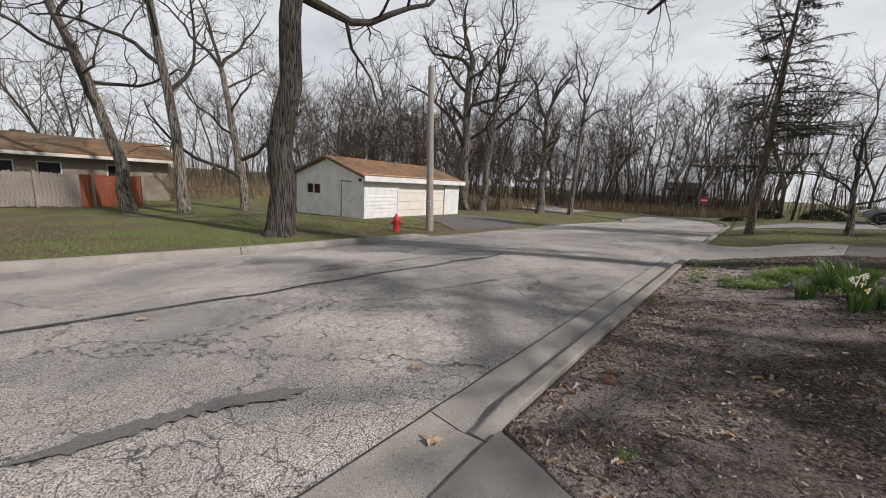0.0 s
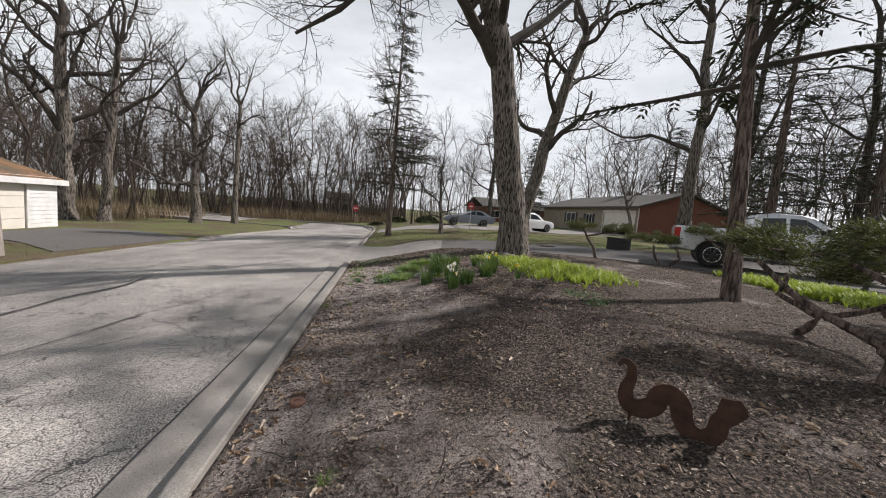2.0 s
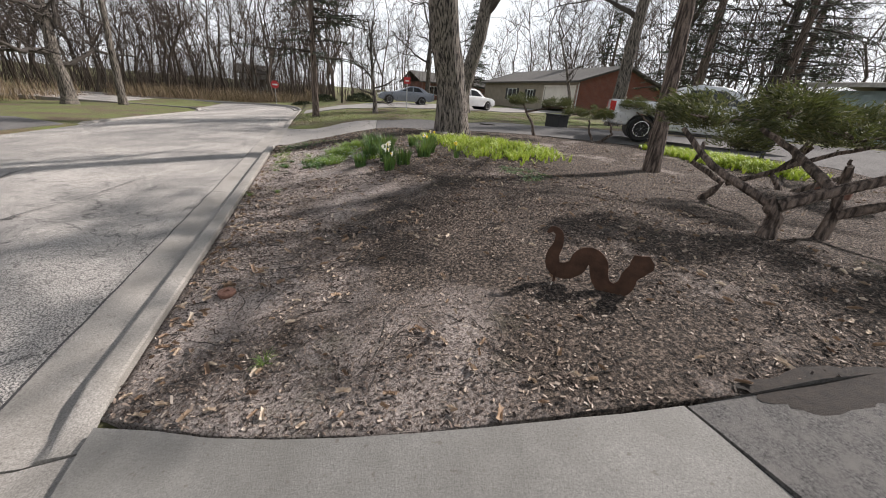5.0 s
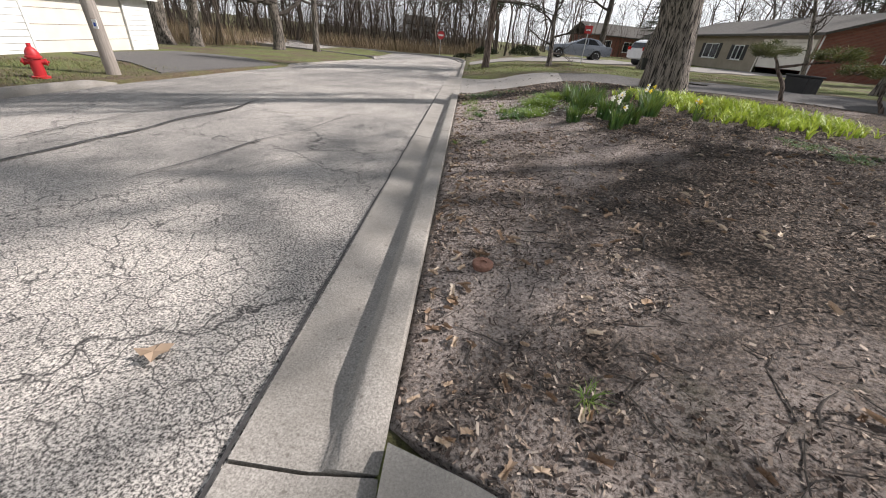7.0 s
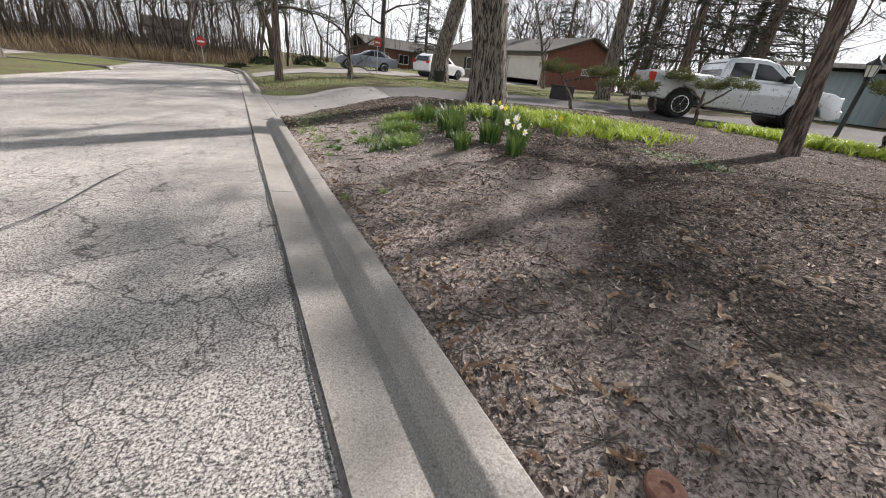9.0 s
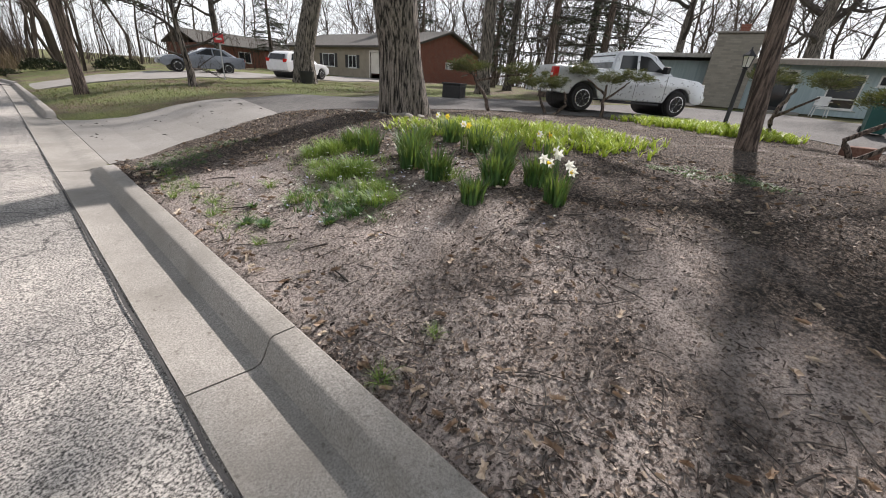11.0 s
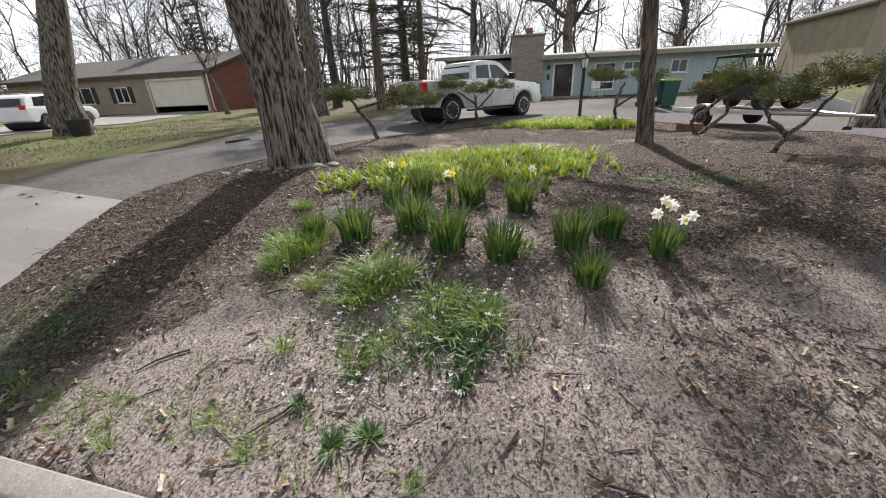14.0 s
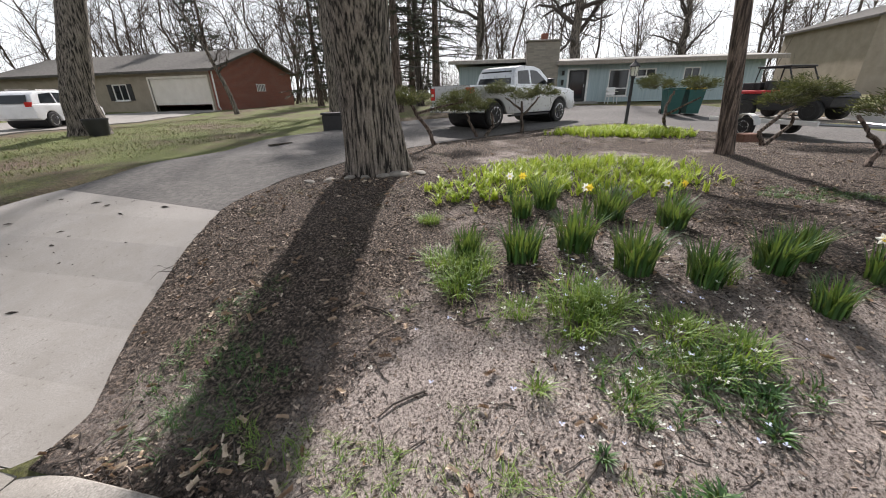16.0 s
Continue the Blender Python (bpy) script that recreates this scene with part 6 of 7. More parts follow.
juniper(5.6, 0.35, 8, "juniper with two bare forked stems near the drive", [([(0, 0, 0), (0.1, 0.05, 0.35), (0.0, 0.05, 0.75)], 0.06), ([(0.08, 0.03, 0.3), (0.45, -0.4, 0.6), (0.6, -0.7, 0.9)], 0.05)], [(0.0, 0.1, 0.95, 0.6, 0.5, 0.15), (0.6, -0.75, 1.0, 0.6, 0.55, 0.18)])


# ---- bulbs, grasses, lilies ----
def blade(mb, base, w, lean, L, wd, rng):
    """A curved strip of leaf."""
    d = Vector((math.cos(w), math.sin(w), 0))
    s = Vector((-d.y, d.x, 0))
    pts = []
    for i in range(4):
        t = i / 3
        pts.append(Vector(base) + d * (lean * L * t * t) + Vector((0, 0, L * (t - 0.35 * lean * t * t))))
    v = []
    for i, p in enumerate(pts[:3]):
        k = wd * (1, 1.1, 0.75)[i] / 2
        v += [p - s * k, p + s * k]
    v.append(pts[3])
    mb.add(v, [(0, 1, 3, 2), (2, 3, 5, 4), (4, 5, 6)])


def clump(name, seed, n, L, wd, spread, lean, mat, label, category):
    rng = random.Random(seed)
    t = thing(name, Matrix(), label, category)
    mb = MB()
    for k in range(n):
        w, q = rng.random() * 6.283, spread * math.sqrt(rng.random())
        blade(mb, (q * math.cos(w), q * math.sin(w), -0.015), w + rng.gauss(0, 0.7), rng.uniform(*lean), L * rng.uniform(0.65, 1.1), wd * rng.uniform(0.7, 1.2), rng)
    tagged(part("leaves", mb, mat, t), kind="stuff")
    return t


def bloom(t, x, y, z, w, mat, core, size=0.045):
    """A six-petalled flower on its stalk, facing along w."""
    part("stalk", MB().tube([(x * 0.4, y * 0.4, 0), (x * 0.8, y * 0.8, z * 0.6), (x, y, z)], [0.004, 0.004, 0.003], 4), LEAF_GREEN, t)
    d = Vector((math.cos(w), math.sin(w), 0.15)).normalized()
    a = d.cross(Vector((0, 0, 1))).normalized()
    b = a.cross(d)
    c = Vector((x, y, z))
    mb = MB()
    for k in range(6):
        u = a * math.cos(k * 1.047) + b * math.sin(k * 1.047)
        s = u.cross(d)
        mb.add([c, c + u * size * 0.55 + s * size * 0.33 + d * 0.008, c + u * size * 1.1 - d * 0.004, c + u * size * 0.55 - s * size * 0.33 + d * 0.008], [(0, 1, 2, 3)])
    f = part("flower", mb, mat, t)
    part("trumpet", MB().tube([c, c + d * size * 0.35, c + d * size * 0.7], [size * 0.18, size * 0.24, size * 0.36], 8, False), core, f)


tulip = clump("bulb_clump", 1, 130, 0.29, 0.013, 0.10, (0.1, 0.55), LEAF_GREEN, "dense dark green clump of bulb leaves", "plant")
tulip.matrix_basis = pose(2.2, 7.2, soil_z(2.2, 7.2))
rng = random.Random(17)
spots = [(2.14, 6.72, 1.05), (2.42, 6.28, 1.15), (2.08, 5.88, 1.15), (1.95, 5.42, 0.95), (2.19, 4.9, 1.0), (2.42, 4.6, 0.9), (1.72, 4.8, 0.75), (3.2, 5.87, 1.1), (2.98, 5.35, 1.0), (3.4, 6.5, 1.0), (3.1, 6.75, 0.8)]
for x, y, s in spots:
    copy_thing(tulip, pose(x, y, soil_z(x, y), 0, 0, rng.uniform(0, 360)) @ Matrix.Scale(s * 1.28, 4))
for x, y, n, seed in ((2.12, 4.27, 7, 3),):
    d = clump("daffodil_clump", seed, 90, 0.32, 0.013, 0.09, (0.05, 0.4), LEAF_GREEN, "clump of white daffodils in bloom", "flower")
    r2 = random.Random(seed)
    for k in range(n):
        bloom(d, r2.gauss(0, 0.06), r2.gauss(0, 0.07), r2.uniform(0.25, 0.42), math.pi + r2.gauss(0, 0.5), PETAL_WHITE, PETAL_WHITE if k % 3 else PETAL_YELLOW, 0.042)
    d.matrix_basis = pose(x, y, soil_z(x, y))
for x, y, seed in ((3.2, 6.1, 7), (3.55, 5.1, 8), (3.6, 6.9, 9)):
    d = clump("daffodil_clump", seed, 30, 0.26, 0.012, 0.05, (0.05, 0.4), LEAF_GREEN, "small clump of yellow daffodils in bloom", "flower")
    r2 = random.Random(seed)
    for k in range(2):
        bloom(d, r2.gauss(0, 0.06), r2.gauss(0, 0.06), r2.uniform(0.25, 0.34), math.pi + r2.gauss(0, 0.5), PETAL_YELLOW if k else PETAL_WHITE, PETAL_YELLOW)
    d.matrix_basis = pose(x, y, soil_z(x, y))


def bed(name, cx, cy, rx, ry, turn, n, L, wd, lean, mat, label, category, seed, gaps=0.0):
    """Leaves spread over an oval patch of the bed."""
    rng, mb = random.Random(seed), MB()
    c, s = math.cos(turn), math.sin(turn)
    while n > 0:
        w, q = rng.random() * 6.283, math.sqrt(rng.random()) * (1 + 0.25 * rng.gauss(0, 0.5))
        px, py = rx * q * math.cos(w), ry * q * math.sin(w)
        x, y = cx + px * c - py * s, cy + px * s + py * c
        if x < 0.12 or noise.noise((x * 2.2, y * 2.2, seed)) < gaps - 0.9 + 0.9 * max(0, q - 0.6):
            n -= 0.2
            continue
        z, fan = soil_z(x, y) - 0.01, rng.random() * 3.14
        for k in range(rng.randint(4, 7)):
            blade(mb, (x + rng.gauss(0, 0.012), y + rng.gauss(0, 0.012), z), fan + (3.14 if k % 2 else 0) + rng.gauss(0, 0.35), rng.uniform(*lean), L * rng.uniform(0.6, 1.15), wd * rng.uniform(0.7, 1.2), rng)
        n -= 1
    return tagged(raw(name, mb.v, mb.f, mat), label, category, kind="stuff")


bed("day_lilies", 4.75, 5.9, 0.95, 1.6, 0.25, 620, 0.2, 0.018, (0.3, 1.0), LEAF_LIME, "lime green bed of young day lily leaves", "plants", 31)
bed("day_lilies", 3.7, 7.3, 0.55, 0.9, 0.3, 110, 0.17, 0.02, (0.4, 1.1), LEAF_LIME, "scattered lime green day lily shoots", "plants", 32, 0.6)
bed("day_lilies", 9.6, 4.5, 0.8, 1.6, 0.15, 800, 0.2, 0.02, (0.3, 1.0), LEAF_LIME, "lime green strip of day lilies by the lamp post", "plants", 33)
bed("grass_tufts", 1.7, 6.7, 0.6, 0.8, 0.3, 60, 0.11, 0.006, (0.4, 1.3), LEAF_GRASS, "fresh green grassy tufts with tiny white flowers", "plants", 34, 0.5)
bed("grass_tufts", 1.4, 5.9, 0.5, 0.6, 0.3, 45, 0.11, 0.006, (0.4, 1.3), LEAF_GRASS, "fresh green grassy tufts with tiny white flowers", "plants", 35, 0.5)
bed("grass_tufts", 1.0, 5.75, 0.35, 0.55, 0.2, 110, 0.11, 0.009, (0.5, 1.3), LEAF_GREEN, "low green shoots among dry leaves", "plants", 36, 0.6)
bed("grass_tufts", 0.3, 7.4, 0.18, 1.2, 0.0, 130, 0.07, 0.004, (0.5, 1.5), LEAF_GRASS, "thin grass along the kerb", "plants", 37, 0.7)
bed("grass_tufts", 0.5, 6.2, 0.4, 1.0, 0.0, 70, 0.06, 0.004, (0.5, 1.5), LEAF_GRASS, "thin grass along the kerb", "plants", 38, 0.7)
bed("grass_tufts", 0.55, 8.35, 0.5, 0.35, 0.2, 90, 0.07, 0.005, (0.5, 1.5), LEAF_GREEN, "dark thin grass beside the apron", "plants", 40, 0.5)
bed("grass_tufts", 0.9, 8.6, 0.9, 0.35, 0.2, 150, 0.07, 0.004, (0.5, 1.5), LEAF_GREEN, "dark thin grass beside the apron", "plants", 39, 0.5)
for k, (x, y) in enumerate([(4.0, 3.6), (4.05, 3.9), (4.35, 3.75), (4.3, 3.3), (3.95, 3.0), (4.1, 3.2)]):
    bed("moss_phlox", x, y, 0.22, 0.14, k, 60, 0.05, 0.006, (0.5, 1.5), LEAF_GREEN, "low dark green cushion of creeping phlox", "plants", 41 + k)
for k, (x, y, s) in enumerate([(0.09, 3.98, 0.28), (0.85, 6.6, 0.45), (0.28, 5.6, 0.25), (0.45, 4.0, 0.25), (0.25, 6.4, 0.25), (0.7, 0.15, 0.25), (0.16, 7.1, 0.3), (1.02, 5.45, 0.5), (0.8, 5.5, 0.45), (0.45, 5.87, 0.5), (0.37, 6.02, 0.45), (0.55, 6.3, 0.35)]):
    g = clump("grass_tuft", 60 + k, 45, 0.3 if k < 7 else 0.22, 0.012 if k < 7 else 0.035, 0.1, (0.5, 1.4), LEAF_GRASS if k < 7 else LEAF_GREEN, "small fresh green tuft in the bare soil", "plant")
    g.matrix_basis = pose(x, y, soil_z(x, y)) @ Matrix.Scale(s if k < 7 else s * 0.8, 4)
grassy = clump("grass_tuft", 90, 110, 0.19, 0.007, 0.13, (0.3, 1.3), LEAF_GRASS, "fresh light green grassy tuft of spring bulbs", "plant")
grassy.matrix_basis = pose(1.64, 7.15, soil_z(1.64, 7.15))
rng = random.Random(23)
for x, y, n, s in ((1.9, 7.25, 7, 1.15), (1.55, 6.3, 8, 1.15), (1.72, 6.8, 2, 0.7), (1.16, 5.75, 5, 0.9), (2.1, 5.32, 1, 0.9), (1.01, 5.9, 2, 0.6), (2.85, 7.8, 2, 0.7), (1.35, 5.6, 2, 0.6)):
    for k in range(n):
        px, py = x + rng.gauss(0, 0.13), y + rng.gauss(0, 0.13)
        copy_thing(grassy, pose(px, py, soil_z(px, py), 0, 0, rng.uniform(0, 360)) @ Matrix.Scale(s * rng.uniform(0.75, 1.1), 4))
# tiny squill flowers
rng, fl_w, fl_b = random.Random(77), MB(), MB()
for k in range(320):
    x, y = rng.gauss(1.5, 0.55), rng.gauss(5.9, 0.7)
    if x < 0.3:
        continue
    mb = fl_b if rng.random() < 0.22 else fl_w
    z, s, w = soil_z(x, y) + rng.uniform(0.03, 0.1), rng.uniform(0.007, 0.014), rng.random() * 6.283
    for j in range(3):
        a = w + j * 2.09
        mb.add([(x, y, z), (x + s * math.cos(a - 0.6), y + s * math.sin(a - 0.6), z + s * 0.5), (x + 1.5 * s * math.cos(a), y + 1.5 * s * math.sin(a), z + s * 0.7), (x + s * math.cos(a + 0.6), y + s * math.sin(a + 0.6), z + s * 0.5)], [(0, 1, 2, 3)])
tagged(raw("tiny_flowers", fl_w.v, fl_w.f, PETAL_WHITE), "tiny white spring flowers in the soil", "flowers", kind="stuff")
tagged(raw("tiny_flowers", fl_b.v, fl_b.f, PETAL_BLUE), "tiny pale blue spring flowers in the soil", "flowers", kind="stuff")

# ---- litter on the bed: chips, dry leaves, twigs ----
poly = [tuple(map(float, p)) for p in island_line]


def scatter(n, seed, dense):
    """Places on the bed, thicker where it is dark."""
    r = np.random.RandomState(seed)
    out = []
    while len(out) < n:
        px = np.where(r.rand(4000) < dense, r.rand(4000) ** 1.3 * 5.0, r.rand(4000) * 12.6)
        py = r.rand(4000) * 11.2 - 1.1
        keep = inside(px, py, poly) & (px > 0.02)
        for x, y in zip(px[keep], py[keep]):
            pale = noise.fractal((x * 0.9, y * 0.9, 11), 1.0, 2.0, 3) + 0.3 * math.exp(-x)
            if x < 1.9 and 4.4 < y < 7.4 and r.rand() < 0.62:
                continue
            if pale < 0.25 or r.rand() < 0.3:
                out.append((float(x), float(y)))
    return out[:n]


rng, mb = random.Random(91), MB()
for x, y in scatter(115000, 1, 0.74):
    z, w, L = soil_z(x, y), rng.random() * 6.283, 0.006 + 0.026 * rng.random() ** 2
    wd = L * rng.uniform(0.12, 0.42)
    t1, t2 = rng.gauss(0, 0.4), rng.gauss(0, 0.5)
    d, s = Vector((math.cos(w), math.sin(w), t1)) * L / 2, Vector((-math.sin(w), math.cos(w), t2)) * wd / 2
    c = Vector((x, y, z + 0.004 + abs(t1) * L / 2))
    mb.add([c - d - s, c + d * 0.9 - s, c + d + s, c - d * 0.8 + s], [(0, 1, 2, 3)])
tagged(raw("wood_chips", mb.v, mb.f, LITTER), "brown wood chips and broken leaf bits on soil", "mulch", kind="stuff")
mb = MB()
for x, y in scatter(17000, 5, 0.8):
    z, w, L = soil_z(x, y) + 0.004, rng.random() * 6.283, 0.008 + 0.018 * rng.random() ** 1.5
    d, s = Vector((math.cos(w), math.sin(w), rng.gauss(0, 0.3))) * L, Vector((-math.sin(w), math.cos(w), 0)) * L * rng.uniform(0.25, 0.5)
    c, up = Vector((x, y, z)), Vector((0, 0, L * rng.uniform(0.1, 0.45)))
    mb.add([c - d * 0.5, c + d * 0.4, c + d * 0.25 + s + up, c - d * 0.35 + s * 0.8 + up, c + d * 0.2 - s + up * 0.7, c - d * 0.4 - s * 0.7 + up], [(0, 1, 2, 3), (0, 5, 4, 1)])
tagged(raw("leaf_crumbs", mb.v, mb.f, LITTER), "crumpled brown leaf flakes over the soil", "litter", kind="stuff")
mb = MB()
for x, y in scatter(1000, 2, 0.7) + [(0.05 + abs(rng.gauss(0, 0.12)), rng.uniform(0.05, 9)) for k in range(160)]:
    z, w, L = soil_z(x, y), rng.random() * 6.283, rng.uniform(0.018, 0.055)
    u, v = Vector((math.cos(w), math.sin(w), rng.gauss(0, 0.25))), Vector((-math.sin(w), math.cos(w), rng.gauss(0, 0.2)))
    c, n = Vector((x, y, z + 0.012)), 12
    rim = []
    for k in range(n):
        a = 2 * math.pi * k / n
        rr_ = L * (0.55 + 0.28 * math.cos(2 * a) + (0.16 if k % 2 else -0.12)) * rng.uniform(0.85, 1.1)
        rim.append(c + u * rr_ * math.cos(a) + v * rr_ * 0.7 * math.sin(a) + Vector((0, 0, 0.016 * abs(math.sin(a)) + rng.uniform(0, 0.006))))
    mb.add([c] + rim, [(0, 1 + k, 1 + (k + 1) % n) for k in range(n)])
tagged(raw("dry_leaves", mb.v, mb.f, DRYLEAF), "curled dry oak leaves on the soil", "leaves", kind="stuff")
mb = MB()
for x, y in scatter(2600, 3, 0.85):
    if y + 0.36 * x < 0.2:
        continue
    w, L, r0 = rng.random() * 6.283, rng.uniform(0.04, 0.24), rng.uniform(0.0014, 0.004)
    pts, p = [], Vector((x, y, 0))
    for k in range(4):
        pts.append(Vector((p.x, p.y, soil_z(p.x, p.y) + r0 + 0.008 * rng.random())))
        w += rng.gauss(0, 0.25)
        p = p + Vector((math.cos(w), math.sin(w), 0)) * L / 3
    mb.tube(pts, [r0, r0, r0 * 0.8, r0 * 0.5], 4)
tagged(raw("fallen_twigs", mb.v, mb.f, TWIG), "thin fallen twigs on the soil", "twigs", kind="stuff")
for k, (x, y, w, L) in enumerate([(0.57, 6.3, 2.6, 0.4), (1.25, 4.35, 0.2, 0.32), (0.42, 4.7, 1.4, 0.3), (0.75, 7.2, 2.2, 0.35), (1.3, 7.6, 1.2, 0.35), (0.6, 5.2, 2.9, 0.25), (1.35, 6.9, 1.9, 0.3), (0.9, 2.3, 0.6, 0.3), (2.1, 2.2, 2.0, 0.35), (1.3, 1.2, 1.1, 0.3)]):
    r2 = random.Random(k)
    pts = [Vector((x + math.cos(w + r2.gauss(0, 0.1)) * L * 0.75 * s, y + math.sin(w + r2.gauss(0, 0.1)) * L * 0.75 * s, 0)) for s in (0, 0.35, 0.7, 1)]
    for p in pts:
        p.z = soil_z(p.x, p.y) + 0.012
    tagged(part("fallen_stick", MB().tube(pts, [0.007, 0.0065, 0.005, 0.003], 6), TWIG, None, smooth=True), "short broken stick on bare soil", "stick", "fallen sticks")
for x, y, z in ((-1.05, 0.28, 0.0), (-0.3, -0.35, 0.0), (-4.4, -1.0, -0.05)):
    mb, r2 = MB(), random.Random(int(x * 10))
    mb.add([(0, 0, 0.02)] + [(0.07 * math.cos(a) * (0.7 + 0.5 * (k % 2)), 0.045 * math.sin(a) * (0.7 + 0.5 * (k % 2)), 0.008 + 0.012 * (k % 3)) for k, a in enumerate(np.linspace(0, 5.76, 12))], [(0, 1 + k, 1 + (k + 1) % 12) for k in range(12)])
    lf = tagged(part("fallen_leaf", mb, DRYLEAF), "single dry oak leaf on the asphalt", "leaf")
    lf.matrix_basis = pose(x, y, float(road_z(x, y)) + 0.016, 0, 0, 25)

# thin grass and leaf bits over the lawns
rng, mb = random.Random(101), MB()
for k in range(26000):
    if k % 5 < 2:
        x, y = rng.uniform(0.15, 16), rng.uniform(14.6, 23.5)
    else:
        y = rng.uniform(-3, 12)
        x = float(left_edge(y)) - 0.4 - abs(rng.gauss(0, 6))
        if noise.noise((x * 0.3, y * 0.3, 0)) < -0.1 and rng.random() < 0.6:
            continue
    if x > 3 and y < 15:
        continue
    blade(mb, (x, y, Z(x, y) - 0.025), rng.random() * 6.283, rng.uniform(0.4, 1.4), rng.uniform(0.05, 0.11), 0.012, rng)
tagged(raw("lawn_grass", mb.v, mb.f, island("lawn_blades", [(0.0, (0.20, 0.16, 0.08)), (0.5, (0.17, 0.17, 0.06)), (1.0, (0.13, 0.19, 0.05))])), "sparse thin spring grass", "grass", kind="stuff")


# ---- far woods ----
def wood_tree(seed, h, r):
    """A slim bare tree: round trunk and limbs, flat twigs."""
    rng, mb = random.Random(seed), MB()
    pts = [Vector((0, 0, 0))]
    for i in range(6):
        pts.append(pts[-1] + Vector((rng.gauss(0, 0.035 * h), rng.gauss(0, 0.035 * h), h / 6)))
    mb.tube(pts, [r * (1 - 0.13 * i) for i in range(7)], 5, False)

    def limb(p, d, length, rad, level):
        line = [Vector(p)]
        for i in range(3):
            d = (d + Vector((rng.gauss(0, 0.2), rng.gauss(0, 0.2), rng.gauss(0.08, 0.2)))).normalized()
            line.append(line[-1] + d * length / 3)
        if level:
            mb.tube(line, [rad, rad * 0.8, rad * 0.6, rad * 0.35], 3, False)
            for k in range((0, 5, 6)[level]):
                s = rng.uniform(0.2, 0.99) * 3
                out = Vector((rng.gauss(0, 1), rng.gauss(0, 1), rng.gauss(0.4, 0.8))).normalized()
                limb(line[int(s)].lerp(line[int(s) + 1], s - int(s)), (d * 0.7 + out).normalized(), length * rng.uniform(0.35, 0.6), rad * 0.45, level - 1)
        else:
            s = d.cross(Vector((rng.gauss(0, 1), rng.gauss(0, 1), rng.gauss(0, 1)))).normalized() * 0.008
            mb.add([line[0] - s, line[0] + s, line[1] + s, line[1] - s, line[3]], [(0, 1, 2, 3), (3, 2, 4)])

    for k in range(13):
        s = rng.uniform(0.25, 1.0) * 5.99
        w = rng.random() * 6.283
        limb(pts[int(s)].lerp(pts[int(s) + 1], s - int(s)), Vector((math.cos(w), math.sin(w), rng.uniform(0.4, 1.6))).normalized(), h * rng.uniform(0.18, 0.38), r * 0.36, 2)
    return np.array(mb.v), mb.f


kinds = [wood_tree(200 + k, 10 + 1.2 * k, 0.10 + 0.012 * k) for k in range(7)]
rng, V, F, o = random.Random(303), [], [], 0
spots = []
while len(spots) < 545:
    k = len(spots)
    if k < 350:
        x, y = rng.uniform(-75, 4), rng.uniform(24, 82)
        if y < 36 + 0.22 * max(0, -x - 14) and x > -30 and not (x < -19 and y > 25):
            continue
        if -45 < x < 2 and 34 < y < 53 and y < 53 + 0.1 * x:
            if not (x < -8 and y < 34):
                continue
    elif k < 385:
        x, y = rng.uniform(-80, -48), rng.uniform(-25, 30)
    elif k < 440:
        x, y = rng.uniform(4, 70), rng.uniform(50, 80)
        if 14 < x < 31 and y < 66:
            continue
    elif k < 528:
        x, y = rng.uniform(42, 82), rng.uniform(-40, 52)
    else:
        x, y = rng.uniform(33, 48), rng.uniform(15, 50)
        if y > 26 and x < 34:
            continue
    spots.append((x, y))
for x, y in spots:
    v, f = kinds[rng.randrange(7)]
    a, s = rng.random() * 6.283, rng.uniform(0.75, 1.15)
    rot = np.array([[math.cos(a), -math.sin(a), 0], [math.sin(a), math.cos(a), 0], [0, 0, 1]]) * s
    V.append(v @ rot.T + np.array([x, y, Z(x, y) - 0.15]))
    F += [tuple(i + o for i in q) for q in f]
    o += len(v)
tagged(raw("woods", np.concatenate(V).tolist(), F, WOOD_FAR), "dense bare brown spring woods", "woods", kind="stuff")
# saplings between the trunks
rng, mb = random.Random(505), MB()
for k in range(15000):
    if k % 3:
        x = rng.uniform(-75, 3)
        y = rng.uniform(54, 95) if x > -30 else rng.uniform(34, 95)
        if x < -31 and k % 2:
            y = rng.uniform(-25, 34)
            x -= 8
    else:
        x, y = rng.uniform(36, 85), rng.uniform(-45, 75)
        if y > 48:
            x -= 32
    L, w = rng.uniform(1.5, 7.5), rng.random() * 6.283
    c, r0 = Vector((x, y, Z(x, y) - 0.1)), rng.uniform(0.012, 0.035)
    top = c + Vector((rng.gauss(0, 0.13), rng.gauss(0, 0.13), 1)) * L
    s = Vector((math.cos(w), math.sin(w), 0)) * r0
    s2 = Vector((-s.y, s.x, 0))
    mb.add([c - s, c + s * 0.5 + s2, c + s * 0.5 - s2, top], [(0, 1, 3), (1, 2, 3), (2, 0, 3)])
    for j in range(4):
        p = c.lerp(top, rng.uniform(0.35, 0.95))
        d = Vector((rng.gauss(0, 1), rng.gauss(0, 1), rng.uniform(0.3, 1.6))).normalized() * L * rng.uniform(0.12, 0.3)
        mb.add([p - s * 0.45, p + s * 0.45, p + d], [(0, 1, 2)])
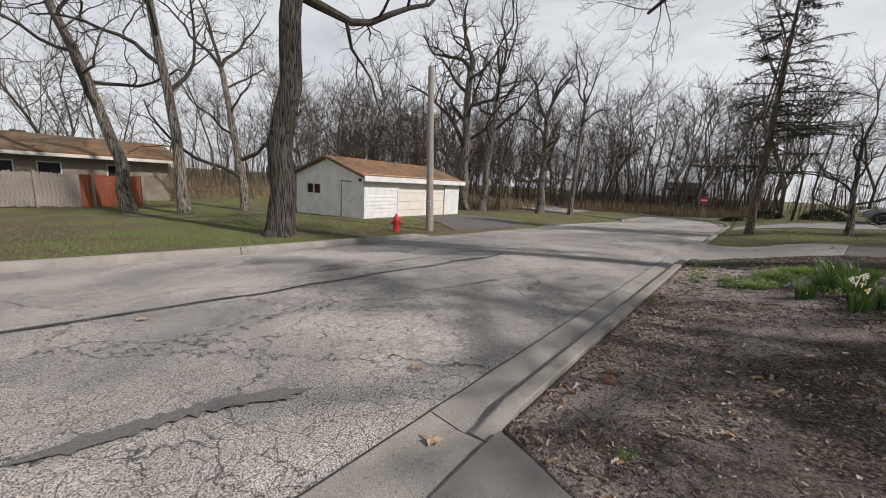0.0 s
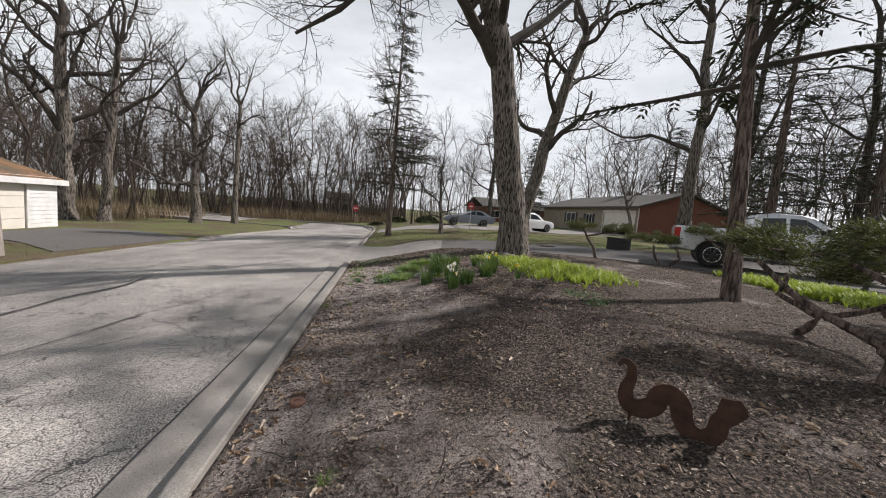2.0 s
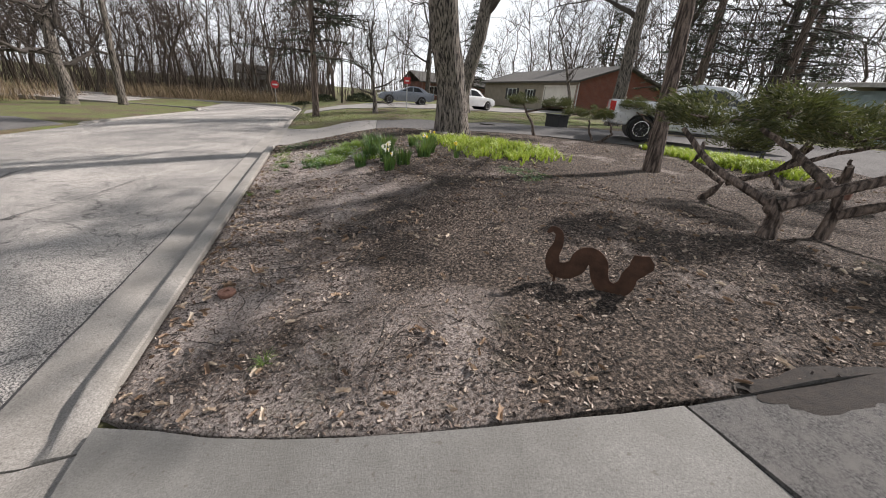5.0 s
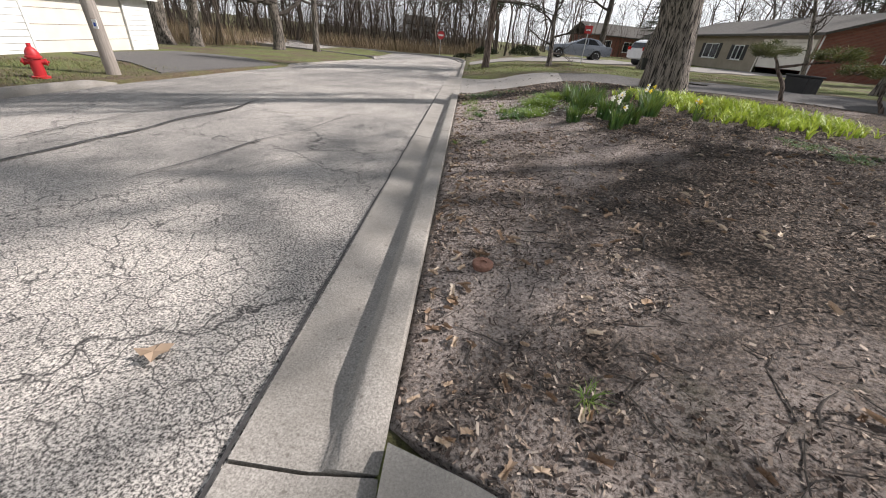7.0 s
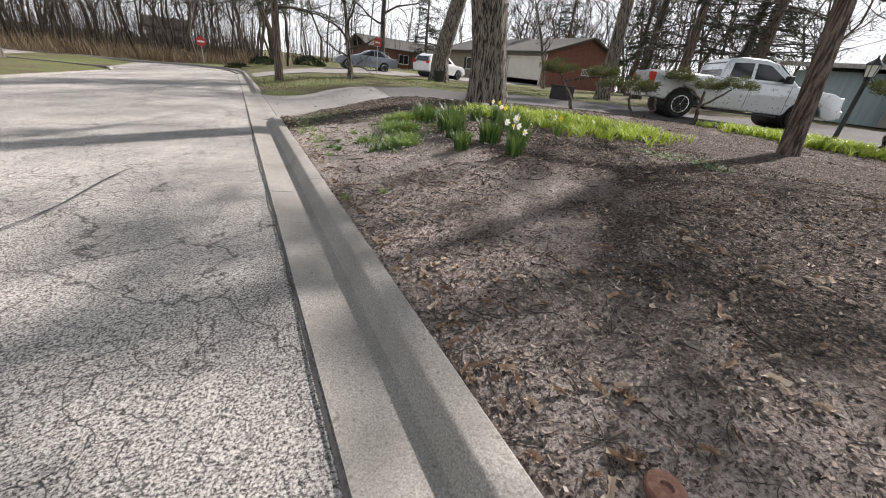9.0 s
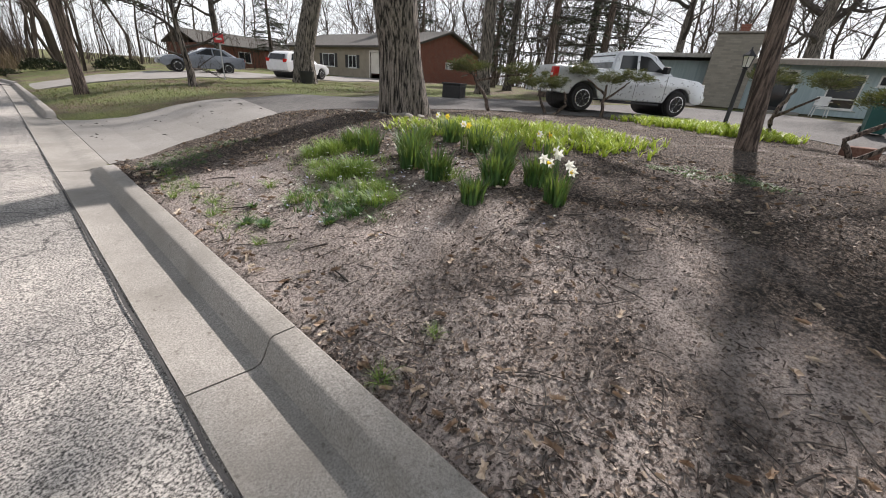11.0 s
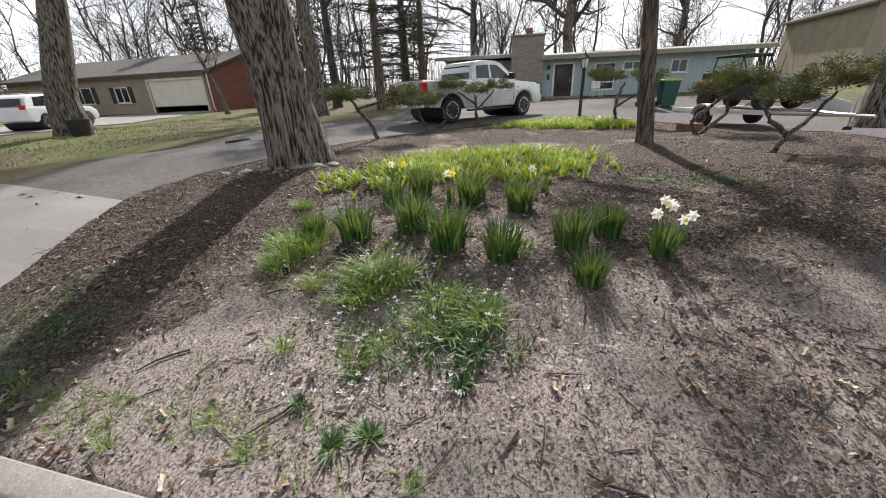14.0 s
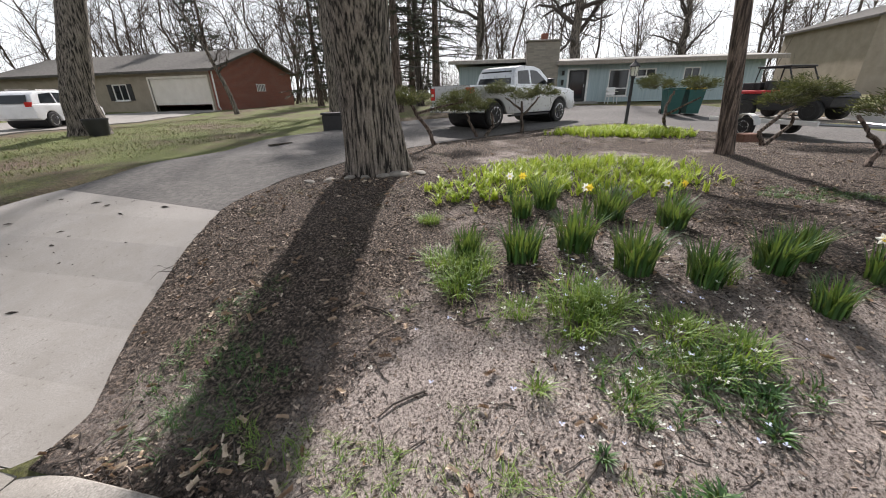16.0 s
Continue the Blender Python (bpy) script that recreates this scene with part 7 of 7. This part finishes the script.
tagged(raw("saplings", mb.v, mb.f, WOOD_FAR), "thin bare saplings between the far trunks", "saplings", kind="stuff")
# brush at the woods' foot
rng, mb = random.Random(404), MB()
for k in range(26000):
    if k % 4:
        x = rng.uniform(-60, 1)
        y = max(36 if x > -9 else 33, 48 + 0.1 * x if x > -30 else 30) + abs(rng.gauss(0, 6)) if x > -19 else rng.uniform(28, 45)
        if -9 < x:
            y = 48 + abs(rng.gauss(0, 5))
    else:
        x, y = rng.uniform(-48, -31), rng.uniform(5, 34)
    z, w, L = Z(x, y) - 0.05, rng.random() * 6.283, rng.uniform(0.4, 1.7)
    t, s = Vector((math.cos(w) * 0.5, math.sin(w) * 0.5, 1)) * L, Vector((-math.sin(w), math.cos(w), 0)) * rng.uniform(0.008, 0.02)
    c = Vector((x, y, z))
    mb.add([c - s, c + s, c + t * 0.6 + s * 0.7, c + t, c + t * 0.6 - s * 0.7], [(0, 1, 2, 4), (4, 2, 3)])
tagged(raw("undergrowth", mb.v, mb.f, BRUSH), "dry brown undergrowth at the edge of the woods", "brush", kind="stuff")
for x, y, seed, lab in ((-0.2, 42.5, 1, "low dark clipped hedge by the street corner"), (2.0, 43.5, 2, "low dark clipped hedge by the street corner"), (5.0, 36.5, 3, "rounded shrub bordering the neighbouring drive")):
    rng, mb = random.Random(seed), MB()
    for k in range(1600):
        w, u = rng.random() * 6.283, rng.random()
        p = Vector((1.3 * math.cos(w) * math.sqrt(1 - u * u), 0.7 * math.sin(w) * math.sqrt(1 - u * u), 0.75 * u)) * rng.uniform(0.75, 1.05)
        d = Vector((rng.gauss(0, 1), rng.gauss(0, 1), rng.gauss(0.4, 1))).normalized() * 0.11
        s = d.cross(Vector((0.3, 0.5, 0.8))).normalized() * 0.035
        mb.add([p - s, p + d - s, p + d * 1.3, p + d + s], [(0, 1, 2, 3)])
    h = tagged(raw("hedge", mb.v, mb.f, NEEDLE), lab, "hedge")
    h.matrix_basis = pose(x, y, Z(x, y) - 0.02)
